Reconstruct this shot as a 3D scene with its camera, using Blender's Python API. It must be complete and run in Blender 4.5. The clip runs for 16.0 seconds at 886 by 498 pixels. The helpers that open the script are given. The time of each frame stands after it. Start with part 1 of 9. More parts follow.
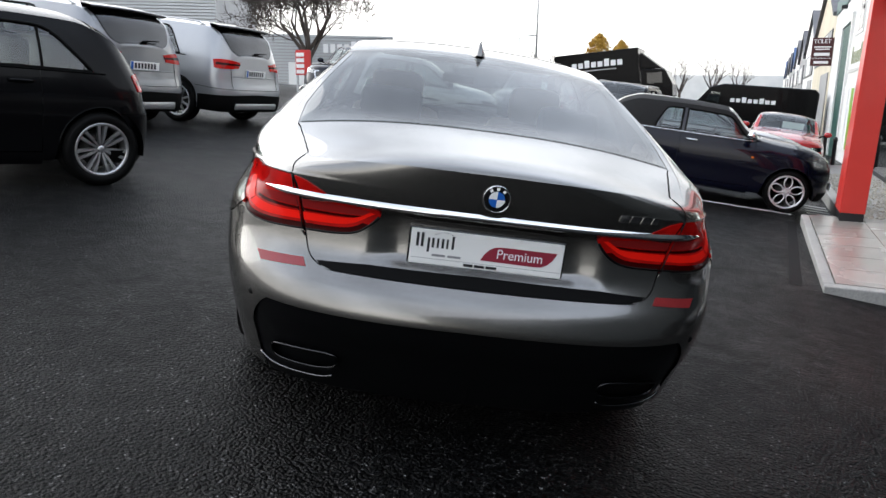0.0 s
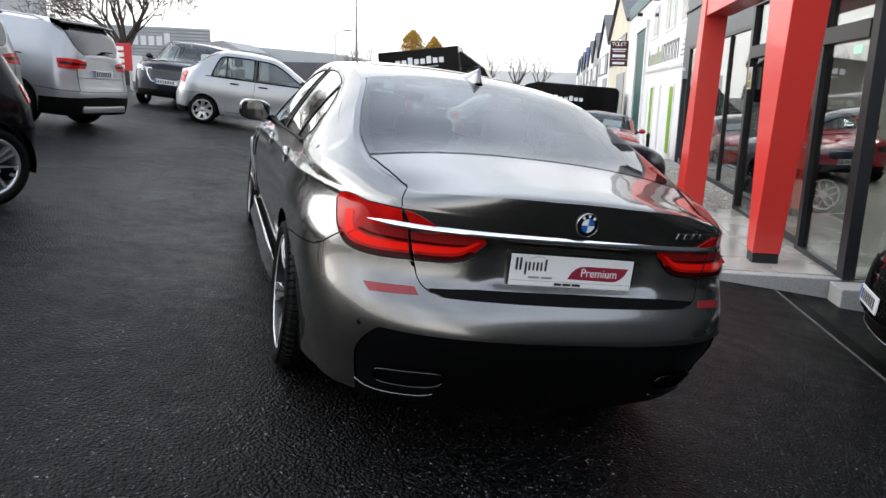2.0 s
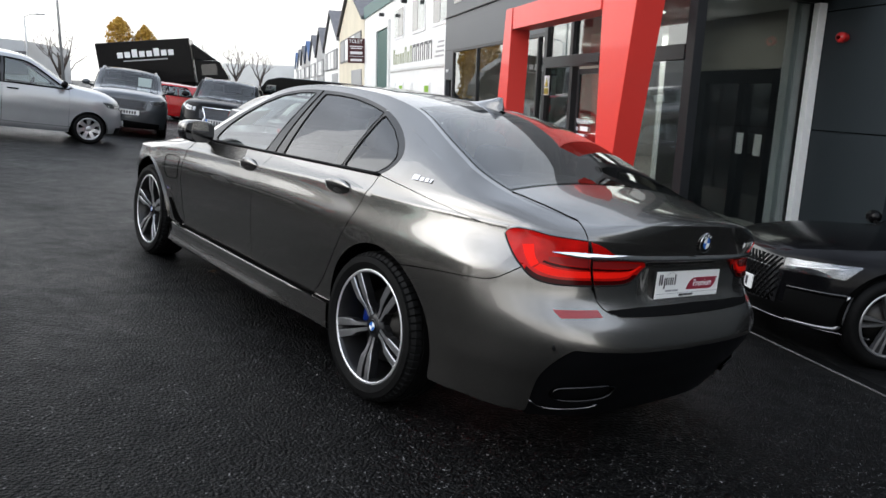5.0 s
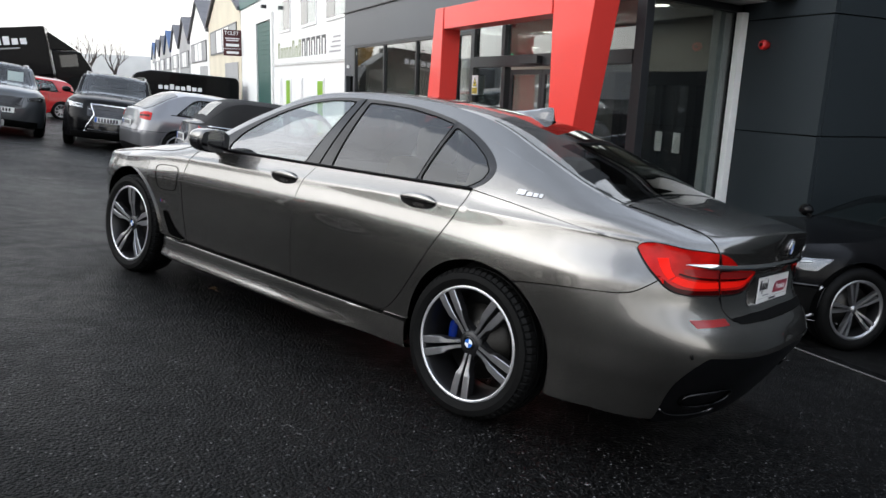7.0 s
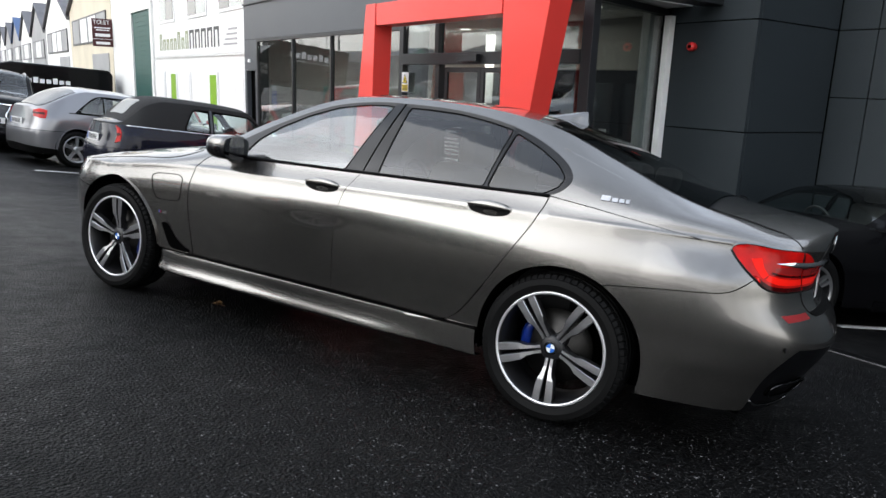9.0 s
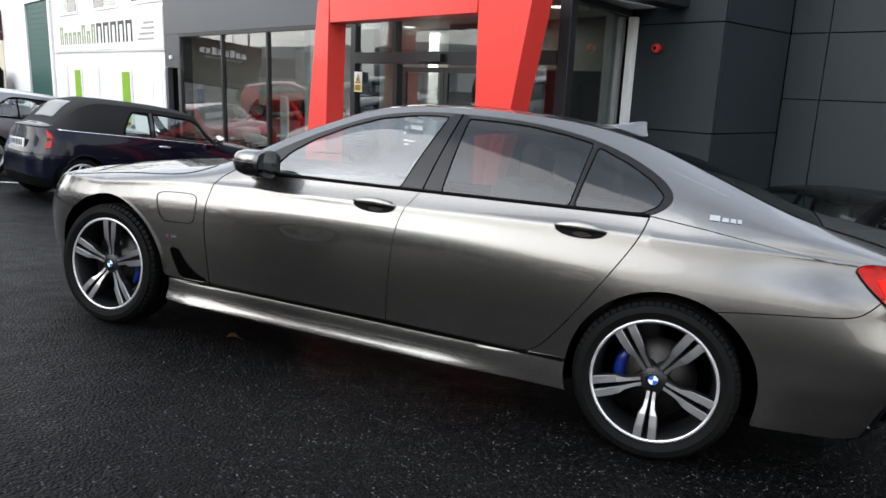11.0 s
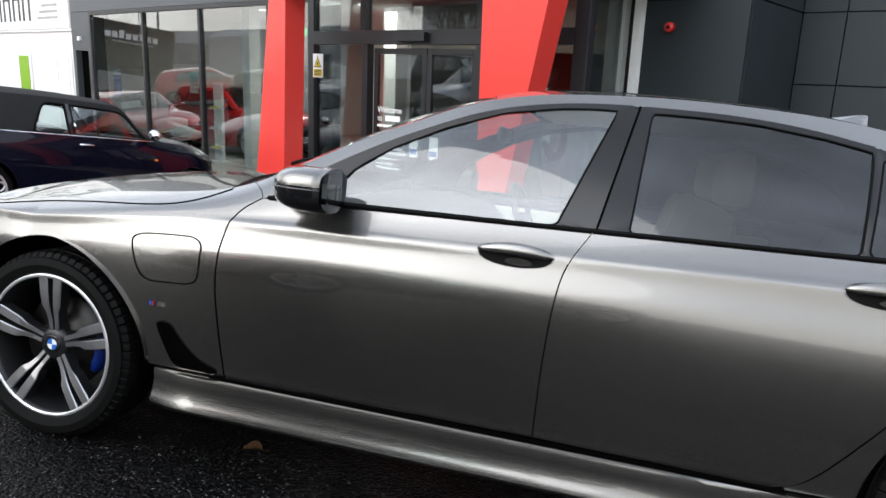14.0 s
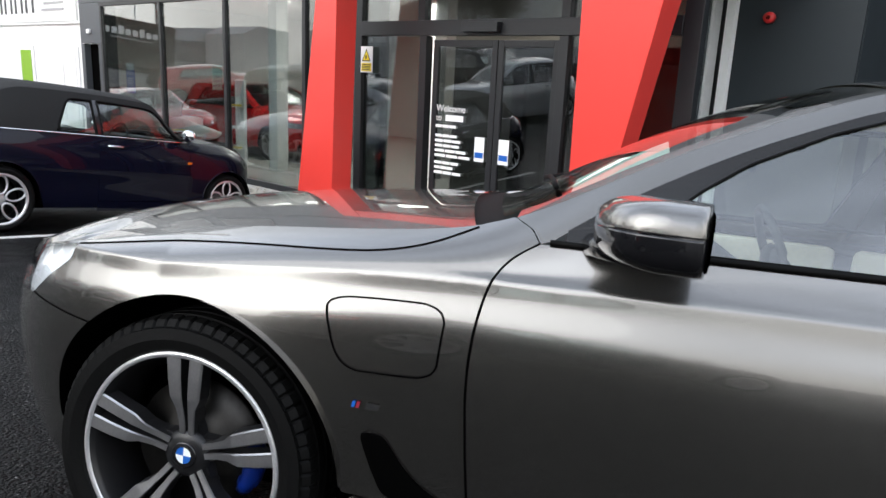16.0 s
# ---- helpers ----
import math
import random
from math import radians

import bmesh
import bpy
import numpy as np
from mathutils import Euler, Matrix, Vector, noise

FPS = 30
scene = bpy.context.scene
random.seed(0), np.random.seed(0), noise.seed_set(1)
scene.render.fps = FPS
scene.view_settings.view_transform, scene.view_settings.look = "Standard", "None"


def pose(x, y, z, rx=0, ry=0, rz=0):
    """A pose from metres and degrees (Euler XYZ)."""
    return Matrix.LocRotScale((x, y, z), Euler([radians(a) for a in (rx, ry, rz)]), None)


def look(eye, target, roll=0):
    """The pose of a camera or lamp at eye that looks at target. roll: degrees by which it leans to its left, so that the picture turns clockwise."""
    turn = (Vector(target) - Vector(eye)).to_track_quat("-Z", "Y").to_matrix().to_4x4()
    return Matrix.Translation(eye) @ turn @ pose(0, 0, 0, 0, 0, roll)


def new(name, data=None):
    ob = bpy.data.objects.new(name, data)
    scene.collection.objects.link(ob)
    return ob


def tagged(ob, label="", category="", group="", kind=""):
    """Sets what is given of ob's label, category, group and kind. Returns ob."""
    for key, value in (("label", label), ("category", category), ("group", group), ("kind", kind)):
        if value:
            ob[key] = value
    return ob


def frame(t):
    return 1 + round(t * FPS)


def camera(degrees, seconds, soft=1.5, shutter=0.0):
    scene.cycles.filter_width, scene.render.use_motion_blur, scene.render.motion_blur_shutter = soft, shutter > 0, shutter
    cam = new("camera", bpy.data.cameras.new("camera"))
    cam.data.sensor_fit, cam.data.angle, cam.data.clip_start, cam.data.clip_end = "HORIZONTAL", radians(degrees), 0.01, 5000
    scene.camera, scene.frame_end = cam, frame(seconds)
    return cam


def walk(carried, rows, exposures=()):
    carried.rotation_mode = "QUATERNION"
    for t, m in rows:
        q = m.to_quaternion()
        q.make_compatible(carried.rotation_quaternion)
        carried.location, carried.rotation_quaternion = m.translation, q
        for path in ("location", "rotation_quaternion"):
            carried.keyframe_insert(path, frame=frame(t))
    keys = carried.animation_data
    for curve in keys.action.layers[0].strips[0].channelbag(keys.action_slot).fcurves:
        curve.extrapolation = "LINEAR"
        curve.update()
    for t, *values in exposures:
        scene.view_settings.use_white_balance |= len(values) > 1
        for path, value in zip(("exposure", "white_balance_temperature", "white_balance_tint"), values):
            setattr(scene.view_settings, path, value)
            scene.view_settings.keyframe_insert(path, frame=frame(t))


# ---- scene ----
cam = camera(63.77, 16.0)
ROWS = [
    (0.0, 1.3052, -3.01, 1.2409, 77.69, -1.036, 23.841),
    (0.5, 1.1526, -3.1575, 1.2786, 77.646, -1.102, 19.8),
    (1.0, 0.9207, -3.2511, 1.3025, 77.624, -1.212, 16.194),
    (1.5, 0.6922, -3.334, 1.3455, 77.546, -1.309, 12.678),
    (2.0, 0.4405, -3.4568, 1.3749, 77.48, -1.351, 8.852),
    (2.5, 0.1801, -3.5264, 1.3939, 77.527, -1.402, 3.43),
    (3.0, -0.0699, -3.5131, 1.4092, 77.529, -1.543, -0.219),
    (3.5, -0.2978, -3.5118, 1.4262, 77.505, -1.56, -3.806),
    (4.0, -0.6044, -3.5383, 1.4594, 77.476, -1.597, -7.473),
    (4.2, -0.7271, -3.5453, 1.4743, 77.507, -1.616, -8.97),
    (6.3, -1.8702, -3.2997, 1.5329, 77.384, -1.963, -20.184),
    (6.5, -1.9465, -3.2438, 1.5352, 77.399, -2.023, -21.469),
    (7.0, -2.1672, -3.1294, 1.5688, 77.338, -2.055, -24.275),
    (7.5, -2.3645, -3.0284, 1.5817, 77.302, -2.113, -26.74),
    (8.0, -2.6037, -2.9301, 1.5959, 77.207, -2.109, -29.495),
    (8.5, -2.7904, -2.8124, 1.5936, 77.192, -2.225, -32.228),
    (9.0, -2.9535, -2.6491, 1.5973, 77.176, -2.237, -34.265),
    (9.2, -3.0576, -2.6064, 1.5974, 77.33, -2.421, -34.959),
    (11.5, -3.3646, -1.6081, 1.6315, 76.925, -2.332, -43.432),
    (12.0, -3.3409, -1.341, 1.6245, 76.784, -2.447, -44.935),
    (12.5, -3.2245, -1.1211, 1.6046, 76.745, -2.295, -46.445),
    (13.0, -3.0718, -0.875, 1.5845, 76.689, -2.302, -47.862),
    (13.5, -3.0427, -0.6237, 1.5679, 76.583, -2.372, -48.276),
    (14.0, -3.0206, -0.3215, 1.5628, 76.477, -2.322, -48.408),
    (14.5, -2.9888, 0.0077, 1.5297, 76.421, -2.316, -48.534),
    (15.0, -2.9571, 0.3401, 1.5269, 76.413, -2.389, -48.616),
    (15.5, -2.954, 0.6155, 1.5091, 76.349, -2.377, -48.704),
    (16.0, -2.9071, 0.8788, 1.4812, 76.474, -2.598, -49.027),
]
walk(cam, [(t, pose(x, y, z, rx, ry, rz)) for t, x, y, z, rx, ry, rz in ROWS],
     [(0.0, 0.90), (4.0, 0.78), (9.0, 0.92), (11.5, 0.98), (14.0, 1.08), (16.0, 1.08)])

# ---- light ----
world = bpy.data.worlds.new("overcast")
scene.world = world
world.use_nodes = True
nt = world.node_tree
nt.nodes.clear()
sky = nt.nodes.new("ShaderNodeTexSky")
sky.sky_type = "NISHITA"
sky.sun_disc = False
sky.sun_elevation, sky.sun_rotation = radians(33), radians(279)
sky.air_density, sky.dust_density, sky.ozone_density = 1.0, 3.0, 1.5
grey = nt.nodes.new("ShaderNodeHueSaturation")
grey.inputs["Saturation"].default_value = 0.14
back = nt.nodes.new("ShaderNodeBackground")
back.inputs["Strength"].default_value = 0.15
wout = nt.nodes.new("ShaderNodeOutputWorld")
nt.links.new(sky.outputs[0], grey.inputs["Color"])
cloud = nt.nodes.new("ShaderNodeMixRGB")  # a closed layer of bright cloud over the sky
cloud.inputs["Fac"].default_value = 0.74
nt.links.new(grey.outputs[0], cloud.inputs["Color1"])
where = nt.nodes.new("ShaderNodeTexCoord")
billow = nt.nodes.new("ShaderNodeTexNoise")  # soft billows in the cloud
billow.inputs["Scale"].default_value, billow.inputs["Detail"].default_value = 2.8, 6
nt.links.new(where.outputs["Generated"], billow.inputs["Vector"])
span = nt.nodes.new("ShaderNodeMapRange")
span.inputs["From Min"].default_value, span.inputs["From Max"].default_value = 0.3, 0.7
span.inputs["To Min"].default_value, span.inputs["To Max"].default_value = 0.62, 1.42
nt.links.new(billow.outputs["Fac"], span.inputs["Value"])
height = nt.nodes.new("ShaderNodeSeparateXYZ")  # the layer is thin and bright low down, thick and dull overhead
nt.links.new(where.outputs["Generated"], height.inputs[0])
thick = nt.nodes.new("ShaderNodeValToRGB")
thick.color_ramp.elements[0].position, thick.color_ramp.elements[0].color = 0.10, (1.18, 1.18, 1.18, 1)
thick.color_ramp.elements[1].position, thick.color_ramp.elements[1].color = 0.98, (0.82, 0.82, 0.82, 1)
mid_sky = thick.color_ramp.elements.new(0.72)
mid_sky.color = (1.12, 1.12, 1.12, 1)
nt.links.new(height.outputs["Z"], thick.inputs[0])
hue = nt.nodes.new("ShaderNodeValToRGB")  # warmer towards the horizon, bluer overhead
hue.color_ramp.elements[0].position, hue.color_ramp.elements[0].color = 0.12, (0.96, 0.955, 0.925, 1)
hue.color_ramp.elements[1].position, hue.color_ramp.elements[1].color = 0.72, (0.77, 0.89, 1.10, 1)
nt.links.new(height.outputs["Z"], hue.inputs[0])
layer = nt.nodes.new("ShaderNodeVectorMath")
layer.operation = "SCALE"
layer.inputs["Scale"].default_value = 6.3
nt.links.new(hue.outputs[0], layer.inputs[0])
nt.links.new(layer.outputs[0], cloud.inputs["Color2"])
both = nt.nodes.new("ShaderNodeMath")
both.operation = "MULTIPLY"
nt.links.new(span.outputs[0], both.inputs[0])
nt.links.new(thick.outputs[0], both.inputs[1])
shade = nt.nodes.new("ShaderNodeVectorMath")
shade.operation = "SCALE"
nt.links.new(cloud.outputs[0], shade.inputs[0])
nt.links.new(both.outputs[0], shade.inputs["Scale"])
nt.links.new(shade.outputs[0], back.inputs["Color"])
nt.links.new(back.outputs[0], wout.inputs["Surface"])
sun = new("sun", bpy.data.lights.new("sun", "SUN"))
sun.data.energy, sun.data.angle, sun.data.color = 0.75, radians(68), (1.0, 0.98, 0.95)
sun.matrix_world = look((-0.828 * 40, 0.132 * 40, 0.545 * 40), (0, 0, 0))


# ---- materials ----
def material(name, color, rough=0.5, metal=0.0, coat=0.0, grain=0.0, scale=40.0, bump=0.0, stain=0.0, stain_scale=1.5,
             emit=None, power=0.0, transmission=0.0, alpha=1.0, vary=0.0, ior=1.45, rough_vary=0.0):
    """A Principled material with noise at two scales in colour, gloss and relief."""
    m = bpy.data.materials.new(name)
    m.use_nodes = True
    t = m.node_tree
    b = t.nodes["Principled BSDF"]
    b.inputs["Base Color"].default_value = (*color, 1)
    b.inputs["Roughness"].default_value = rough
    b.inputs["Metallic"].default_value = metal
    b.inputs["Coat Weight"].default_value = coat
    b.inputs["Coat Roughness"].default_value = 0.03
    b.inputs["IOR"].default_value = ior
    b.inputs["Transmission Weight"].default_value = transmission
    b.inputs["Alpha"].default_value = alpha
    if emit:
        b.inputs["Emission Color"].default_value = (*emit, 1)
        b.inputs["Emission Strength"].default_value = power
    co = t.nodes.new("ShaderNodeTexCoord")
    last = None
    if grain or stain or vary:
        rgb = t.nodes.new("ShaderNodeRGB")
        rgb.outputs[0].default_value = (*color, 1)
        last = rgb.outputs[0]

        def mult(last, fac_out, lo, hi):
            mp = t.nodes.new("ShaderNodeMapRange")
            mp.inputs["From Min"].default_value, mp.inputs["From Max"].default_value = 0.25, 0.75
            mp.inputs["To Min"].default_value, mp.inputs["To Max"].default_value = lo, hi
            t.links.new(fac_out, mp.inputs["Value"])
            mx = t.nodes.new("ShaderNodeVectorMath")
            mx.operation = "SCALE"
            t.links.new(last, mx.inputs[0])
            t.links.new(mp.outputs[0], mx.inputs["Scale"])
            return mx.outputs[0]
        if grain:
            n = t.nodes.new("ShaderNodeTexNoise")
            n.inputs["Scale"].default_value, n.inputs["Detail"].default_value = scale, 4
            t.links.new(co.outputs["Object"], n.inputs["Vector"])
            last = mult(last, n.outputs["Fac"], 1 - grain, 1 + grain)
        if stain:
            n = t.nodes.new("ShaderNodeTexNoise")
            n.inputs["Scale"].default_value, n.inputs["Detail"].default_value = stain_scale, 5
            t.links.new(co.outputs["Object"], n.inputs["Vector"])
            last = mult(last, n.outputs["Fac"], 1 - stain, 1 + stain)
            if rough_vary:
                mp = t.nodes.new("ShaderNodeMapRange")
                mp.inputs["From Min"].default_value, mp.inputs["From Max"].default_value = 0.3, 0.7
                mp.inputs["To Min"].default_value, mp.inputs["To Max"].default_value = rough - rough_vary, rough + rough_vary
                t.links.new(n.outputs["Fac"], mp.inputs["Value"])
                t.links.new(mp.outputs[0], b.inputs["Roughness"])
        if vary:
            oi = t.nodes.new("ShaderNodeObjectInfo")
            last = mult(last, oi.outputs["Random"], 1 - vary, 1 + vary)
        t.links.new(last, b.inputs["Base Color"])
    if bump:
        n = t.nodes.new("ShaderNodeTexNoise")
        n.inputs["Scale"].default_value, n.inputs["Detail"].default_value = scale, 3
        t.links.new(co.outputs["Object"], n.inputs["Vector"])
        bp = t.nodes.new("ShaderNodeBump")
        bp.inputs["Strength"].default_value, bp.inputs["Distance"].default_value = min(1.0, bump), 0.01
        t.links.new(n.outputs["Fac"], bp.inputs["Height"])
        t.links.new(bp.outputs[0], b.inputs["Normal"])
    return m


def car_paint(name, color, metal=0.75, rough=0.28, flake=0.08):
    m = material(name, color, rough, metal, coat=1.0, grain=flake, scale=900.0, stain=0.04, stain_scale=3.0)
    return m


def wet_asphalt():
    """Damp tarmac: coarse dark chippings with voids between, patches of damp sheen."""
    m = bpy.data.materials.new("damp_asphalt")
    m.use_nodes = True
    t = m.node_tree
    b = t.nodes["Principled BSDF"]
    co = t.nodes.new("ShaderNodeTexCoord")

    def noise(scale, detail):
        n = t.nodes.new("ShaderNodeTexNoise")
        n.inputs["Scale"].default_value, n.inputs["Detail"].default_value = scale, detail
        t.links.new(co.outputs["Object"], n.inputs["Vector"])
        return n.outputs["Fac"]

    def cells(scale):
        n = t.nodes.new("ShaderNodeTexVoronoi")
        n.inputs["Scale"].default_value = scale
        t.links.new(co.outputs["Object"], n.inputs["Vector"])
        return n

    def span(value, lo, hi, a, b2):
        n = t.nodes.new("ShaderNodeMapRange")
        n.inputs["From Min"].default_value, n.inputs["From Max"].default_value = lo, hi
        n.inputs["To Min"].default_value, n.inputs["To Max"].default_value = a, b2
        t.links.new(value, n.inputs["Value"])
        return n.outputs[0]

    def op(kind, x, y):
        n = t.nodes.new("ShaderNodeMath")
        n.operation = kind
        for k, q in enumerate((x, y)):
            if isinstance(q, (int, float)):
                n.inputs[k].default_value = q
            else:
                t.links.new(q, n.inputs[k])
        return n.outputs[0]
    stones, small = cells(72), cells(150)
    fine, wide, broad = noise(60, 5), noise(7.0, 4), noise(0.55, 5)
    # each chipping has a tone of its own, the palest also painting in wet sparkle; the voids between are black
    tone = span(stones.outputs["Color"], 0.2, 0.95, 0.0001, 0.013)
    pale = span(small.outputs["Color"], 0.83, 1.0, 0.0, 0.46)
    void = span(stones.outputs["Distance"], 0.35, 0.70, 1.0, 0.05)
    col = op("MULTIPLY", op("ADD", tone, pale), op("MULTIPLY", void, op("MULTIPLY", span(broad, 0.3, 0.7, 0.56, 0.98), span(wide, 0.3, 0.7, 0.7, 1.35))))
    mix = t.nodes.new("ShaderNodeCombineColor")
    t.links.new(col, mix.inputs[0])
    t.links.new(op("MULTIPLY", col, 0.985), mix.inputs[1])
    t.links.new(op("MULTIPLY", col, 0.985), mix.inputs[2])
    t.links.new(mix.outputs[0], b.inputs["Base Color"])
    t.links.new(op("ADD", span(broad, 0.35, 0.65, 0.50, 0.34), span(wide, 0.3, 0.7, 0.06, -0.06)), b.inputs["Roughness"])
    # relief: rounded stones of uneven height, finer grit over them
    relief = op("ADD", op("MULTIPLY", stones.outputs["Distance"], -0.75), op("ADD", op("MULTIPLY", fine, 0.9), op("MULTIPLY", small.outputs["Distance"], -0.25)))
    bp = t.nodes.new("ShaderNodeBump")
    bp.inputs["Strength"].default_value, bp.inputs["Distance"].default_value = 1.0, 0.012
    t.links.new(relief, bp.inputs["Height"])
    t.links.new(bp.outputs[0], b.inputs["Normal"])
    b.inputs["Specular IOR Level"].default_value = 0.105
    return m


def clear_glass(name, tint=(0.8, 0.9, 0.87), dark=0.0, refl=1.0, face=0.085):
    """Thin sheet glass: a tinted see-through layer under a mirror-like gloss."""
    m = bpy.data.materials.new(name)
    m.use_nodes = True
    t = m.node_tree
    t.nodes.clear()
    out = t.nodes.new("ShaderNodeOutputMaterial")
    tr = t.nodes.new("ShaderNodeBsdfTransparent")
    tr.inputs["Color"].default_value = (*[c * (1 - dark) for c in tint], 1)
    gl = t.nodes.new("ShaderNodeBsdfGlossy")
    gl.inputs["Roughness"].default_value = 0.015
    gl.inputs["Color"].default_value = (refl, refl, refl, 1)
    lw = t.nodes.new("ShaderNodeLayerWeight")
    lw.inputs["Blend"].default_value = 0.5
    pw = t.nodes.new("ShaderNodeMath")
    pw.operation = "POWER"
    pw.inputs[1].default_value = 4.5
    t.links.new(lw.outputs["Facing"], pw.inputs[0])
    fr = t.nodes.new("ShaderNodeMapRange")
    fr.inputs["To Min"].default_value, fr.inputs["To Max"].default_value = face, 1.0
    t.links.new(pw.outputs[0], fr.inputs["Value"])
    mix = t.nodes.new("ShaderNodeMixShader")
    t.links.new(fr.outputs[0], mix.inputs[0])
    t.links.new(tr.outputs[0], mix.inputs[1])
    t.links.new(gl.outputs[0], mix.inputs[2])
    t.links.new(mix.outputs[0], out.inputs["Surface"])
    return m


PAINT = car_paint("grey_metallic_paint", (0.185, 0.178, 0.167), metal=0.95, rough=0.265, flake=0.12)
PAINT.node_tree.nodes["Principled BSDF"].inputs["Coat IOR"].default_value = 1.58
BLACK_PAINT = car_paint("black_paint", (0.003, 0.003, 0.0035), metal=0.0, rough=0.2)
BLACK_PAINT.node_tree.nodes["Principled BSDF"].inputs["Coat IOR"].default_value = 1.36
NAVY_PAINT = car_paint("dark_blue_paint", (0.0025, 0.0033, 0.011), metal=0.0, rough=0.25)
NAVY_PAINT.node_tree.nodes["Principled BSDF"].inputs["Coat Weight"].default_value = 0.6
NAVY_PAINT.node_tree.nodes["Principled BSDF"].inputs["Coat IOR"].default_value = 1.38
BLACK_PAINT.node_tree.nodes["Principled BSDF"].inputs["Coat Weight"].default_value = 0.12
for _m in (BLACK_PAINT, NAVY_PAINT):
    _m.node_tree.nodes["Principled BSDF"].inputs["Specular IOR Level"].default_value = 0.12
SILVER_PAINT = car_paint("silver_paint", (0.36, 0.37, 0.38), metal=0.55, rough=0.32)
WHITE_SILVER = car_paint("light_silver_paint", (0.34, 0.345, 0.355), metal=0.5, rough=0.32)
GUN_PAINT = car_paint("gunmetal_paint", (0.20, 0.20, 0.21), metal=0.6, rough=0.3)
DKGREY_PAINT = car_paint("dark_grey_paint", (0.05, 0.055, 0.06), metal=0.5, rough=0.3)
MID_SILVER = car_paint("mid_silver_paint", (0.21, 0.215, 0.225), metal=0.6, rough=0.3)
RED_PAINT = car_paint("red_car_paint", (0.42, 0.012, 0.014), metal=0.1, rough=0.25)
GLOSS_BLACK = material("gloss_black_trim", (0.006, 0.006, 0.007), 0.12, 0, coat=0.5)
TRIM_BLACK = material("satin_black_trim", (0.0025, 0.0025, 0.003), 0.3, 0)
TRIM_BLACK.node_tree.nodes["Principled BSDF"].inputs["Specular IOR Level"].default_value = 0.22
PILLAR_BLACK = material("gloss_black_pillar", (0.008, 0.0075, 0.007), 0.16, 0)
MIRROR_DARK = material("dimmed_mirror_glass", (0.05, 0.052, 0.055), 0.03, 1.0)
MATT_BLACK = material("black_plastic", (0.002, 0.002, 0.002), 0.6, 0, grain=0.15, scale=200)
MATT_BLACK.node_tree.nodes["Principled BSDF"].inputs["Specular IOR Level"].default_value = 0.10
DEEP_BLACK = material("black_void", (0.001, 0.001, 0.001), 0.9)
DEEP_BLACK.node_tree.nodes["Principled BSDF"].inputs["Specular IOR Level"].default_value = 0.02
CHROME = material("chrome", (0.82, 0.82, 0.83), 0.07, 1.0)
DARK_CHROME = material("dark_chrome", (0.16, 0.16, 0.165), 0.12, 1.0)
ALU = material("machined_alloy", (0.72, 0.72, 0.73), 0.33, 0.75, grain=0.06, scale=120)
ALU_DARK = material("painted_dark_alloy", (0.010, 0.010, 0.011), 0.35, 0.0)
SPOKE_FACE = material("turned_spoke_face", (0.40, 0.40, 0.41), 0.30, 0.9, grain=0.06, scale=150)
ALU_SILVER = material("silver_alloy", (0.50, 0.50, 0.51), 0.32, 0.8, grain=0.08, scale=60)
RUBBER = material("tyre_rubber", (0.003, 0.003, 0.003), 0.6, 0, grain=0.2, scale=90, bump=0.15)
RUBBER.node_tree.nodes["Principled BSDF"].inputs["Specular IOR Level"].default_value = 0.14
STEEL = material("brake_steel", (0.045, 0.043, 0.041), 0.45, 1.0, grain=0.1, scale=80)
CALIPER = material("blue_caliper_paint", (0.003, 0.018, 0.16), 0.3, 0, stain=0.2, stain_scale=20)
LAMP_RED = material("red_lamp_lens", (0.40, 0.005, 0.004), 0.06, 0, coat=0.12, stain=0.35, stain_scale=14, ior=1.25)
LAMP_DARK = material("dark_red_lamp_lens", (0.035, 0.0006, 0.0006), 0.08, 0, ior=1.25)
LAMP_SMOKE = material("smoky_red_lens", (0.22, 0.012, 0.012), 0.08, 0, ior=1.3)
LAMP_GLOW = material("bright_red_lamp_bar", (0.85, 0.012, 0.006), 0.12, 0, ior=1.2)
REFLECTOR = material("red_reflector", (0.24, 0.02, 0.022), 0.2, 0, coat=0.3, grain=0.2, scale=300)
LENS_CLEAR = clear_glass("clear_lamp_lens", (0.95, 0.97, 0.98))
LAMP_SILVER = material("lamp_reflector", (0.13, 0.133, 0.14), 0.2, 1.0, grain=0.1, scale=30)
HEAD_WHITE = material("bright_lamp_bowl", (0.85, 0.86, 0.88), 0.25, 0.5, grain=0.15, scale=25)
AMBER = material("amber_lens", (0.75, 0.17, 0.01), 0.15, 0, coat=1.0)
GLASS_TINT = clear_glass("privacy_glass", (0.15, 0.147, 0.14), 0.0, face=0.075)
GLASS_CLEAR = clear_glass("car_side_glass", (0.74, 0.82, 0.79), face=0.17)
GLASS_BLDG = clear_glass("shopfront_glass", (0.60, 0.64, 0.64), face=0.12)
CREAM = material("ivory_leather", (0.62, 0.56, 0.47), 0.5, 0, grain=0.05, scale=60, bump=0.1)
DARK_TRIM = material("dark_cabin_trim", (0.02, 0.02, 0.021), 0.6, 0, grain=0.15, scale=80)
PLATE_WHITE = material("white_plate", (0.80, 0.80, 0.78), 0.3, 0, coat=0.3, stain=0.03)
INK = material("black_ink", (0.012, 0.012, 0.014), 0.4)
GREY_INK = material("grey_ink", (0.25, 0.25, 0.26), 0.4)
MAROON = material("maroon_ink", (0.26, 0.02, 0.04), 0.4)
BLUE_INK = material("blue_ink", (0.01, 0.10, 0.42), 0.35)
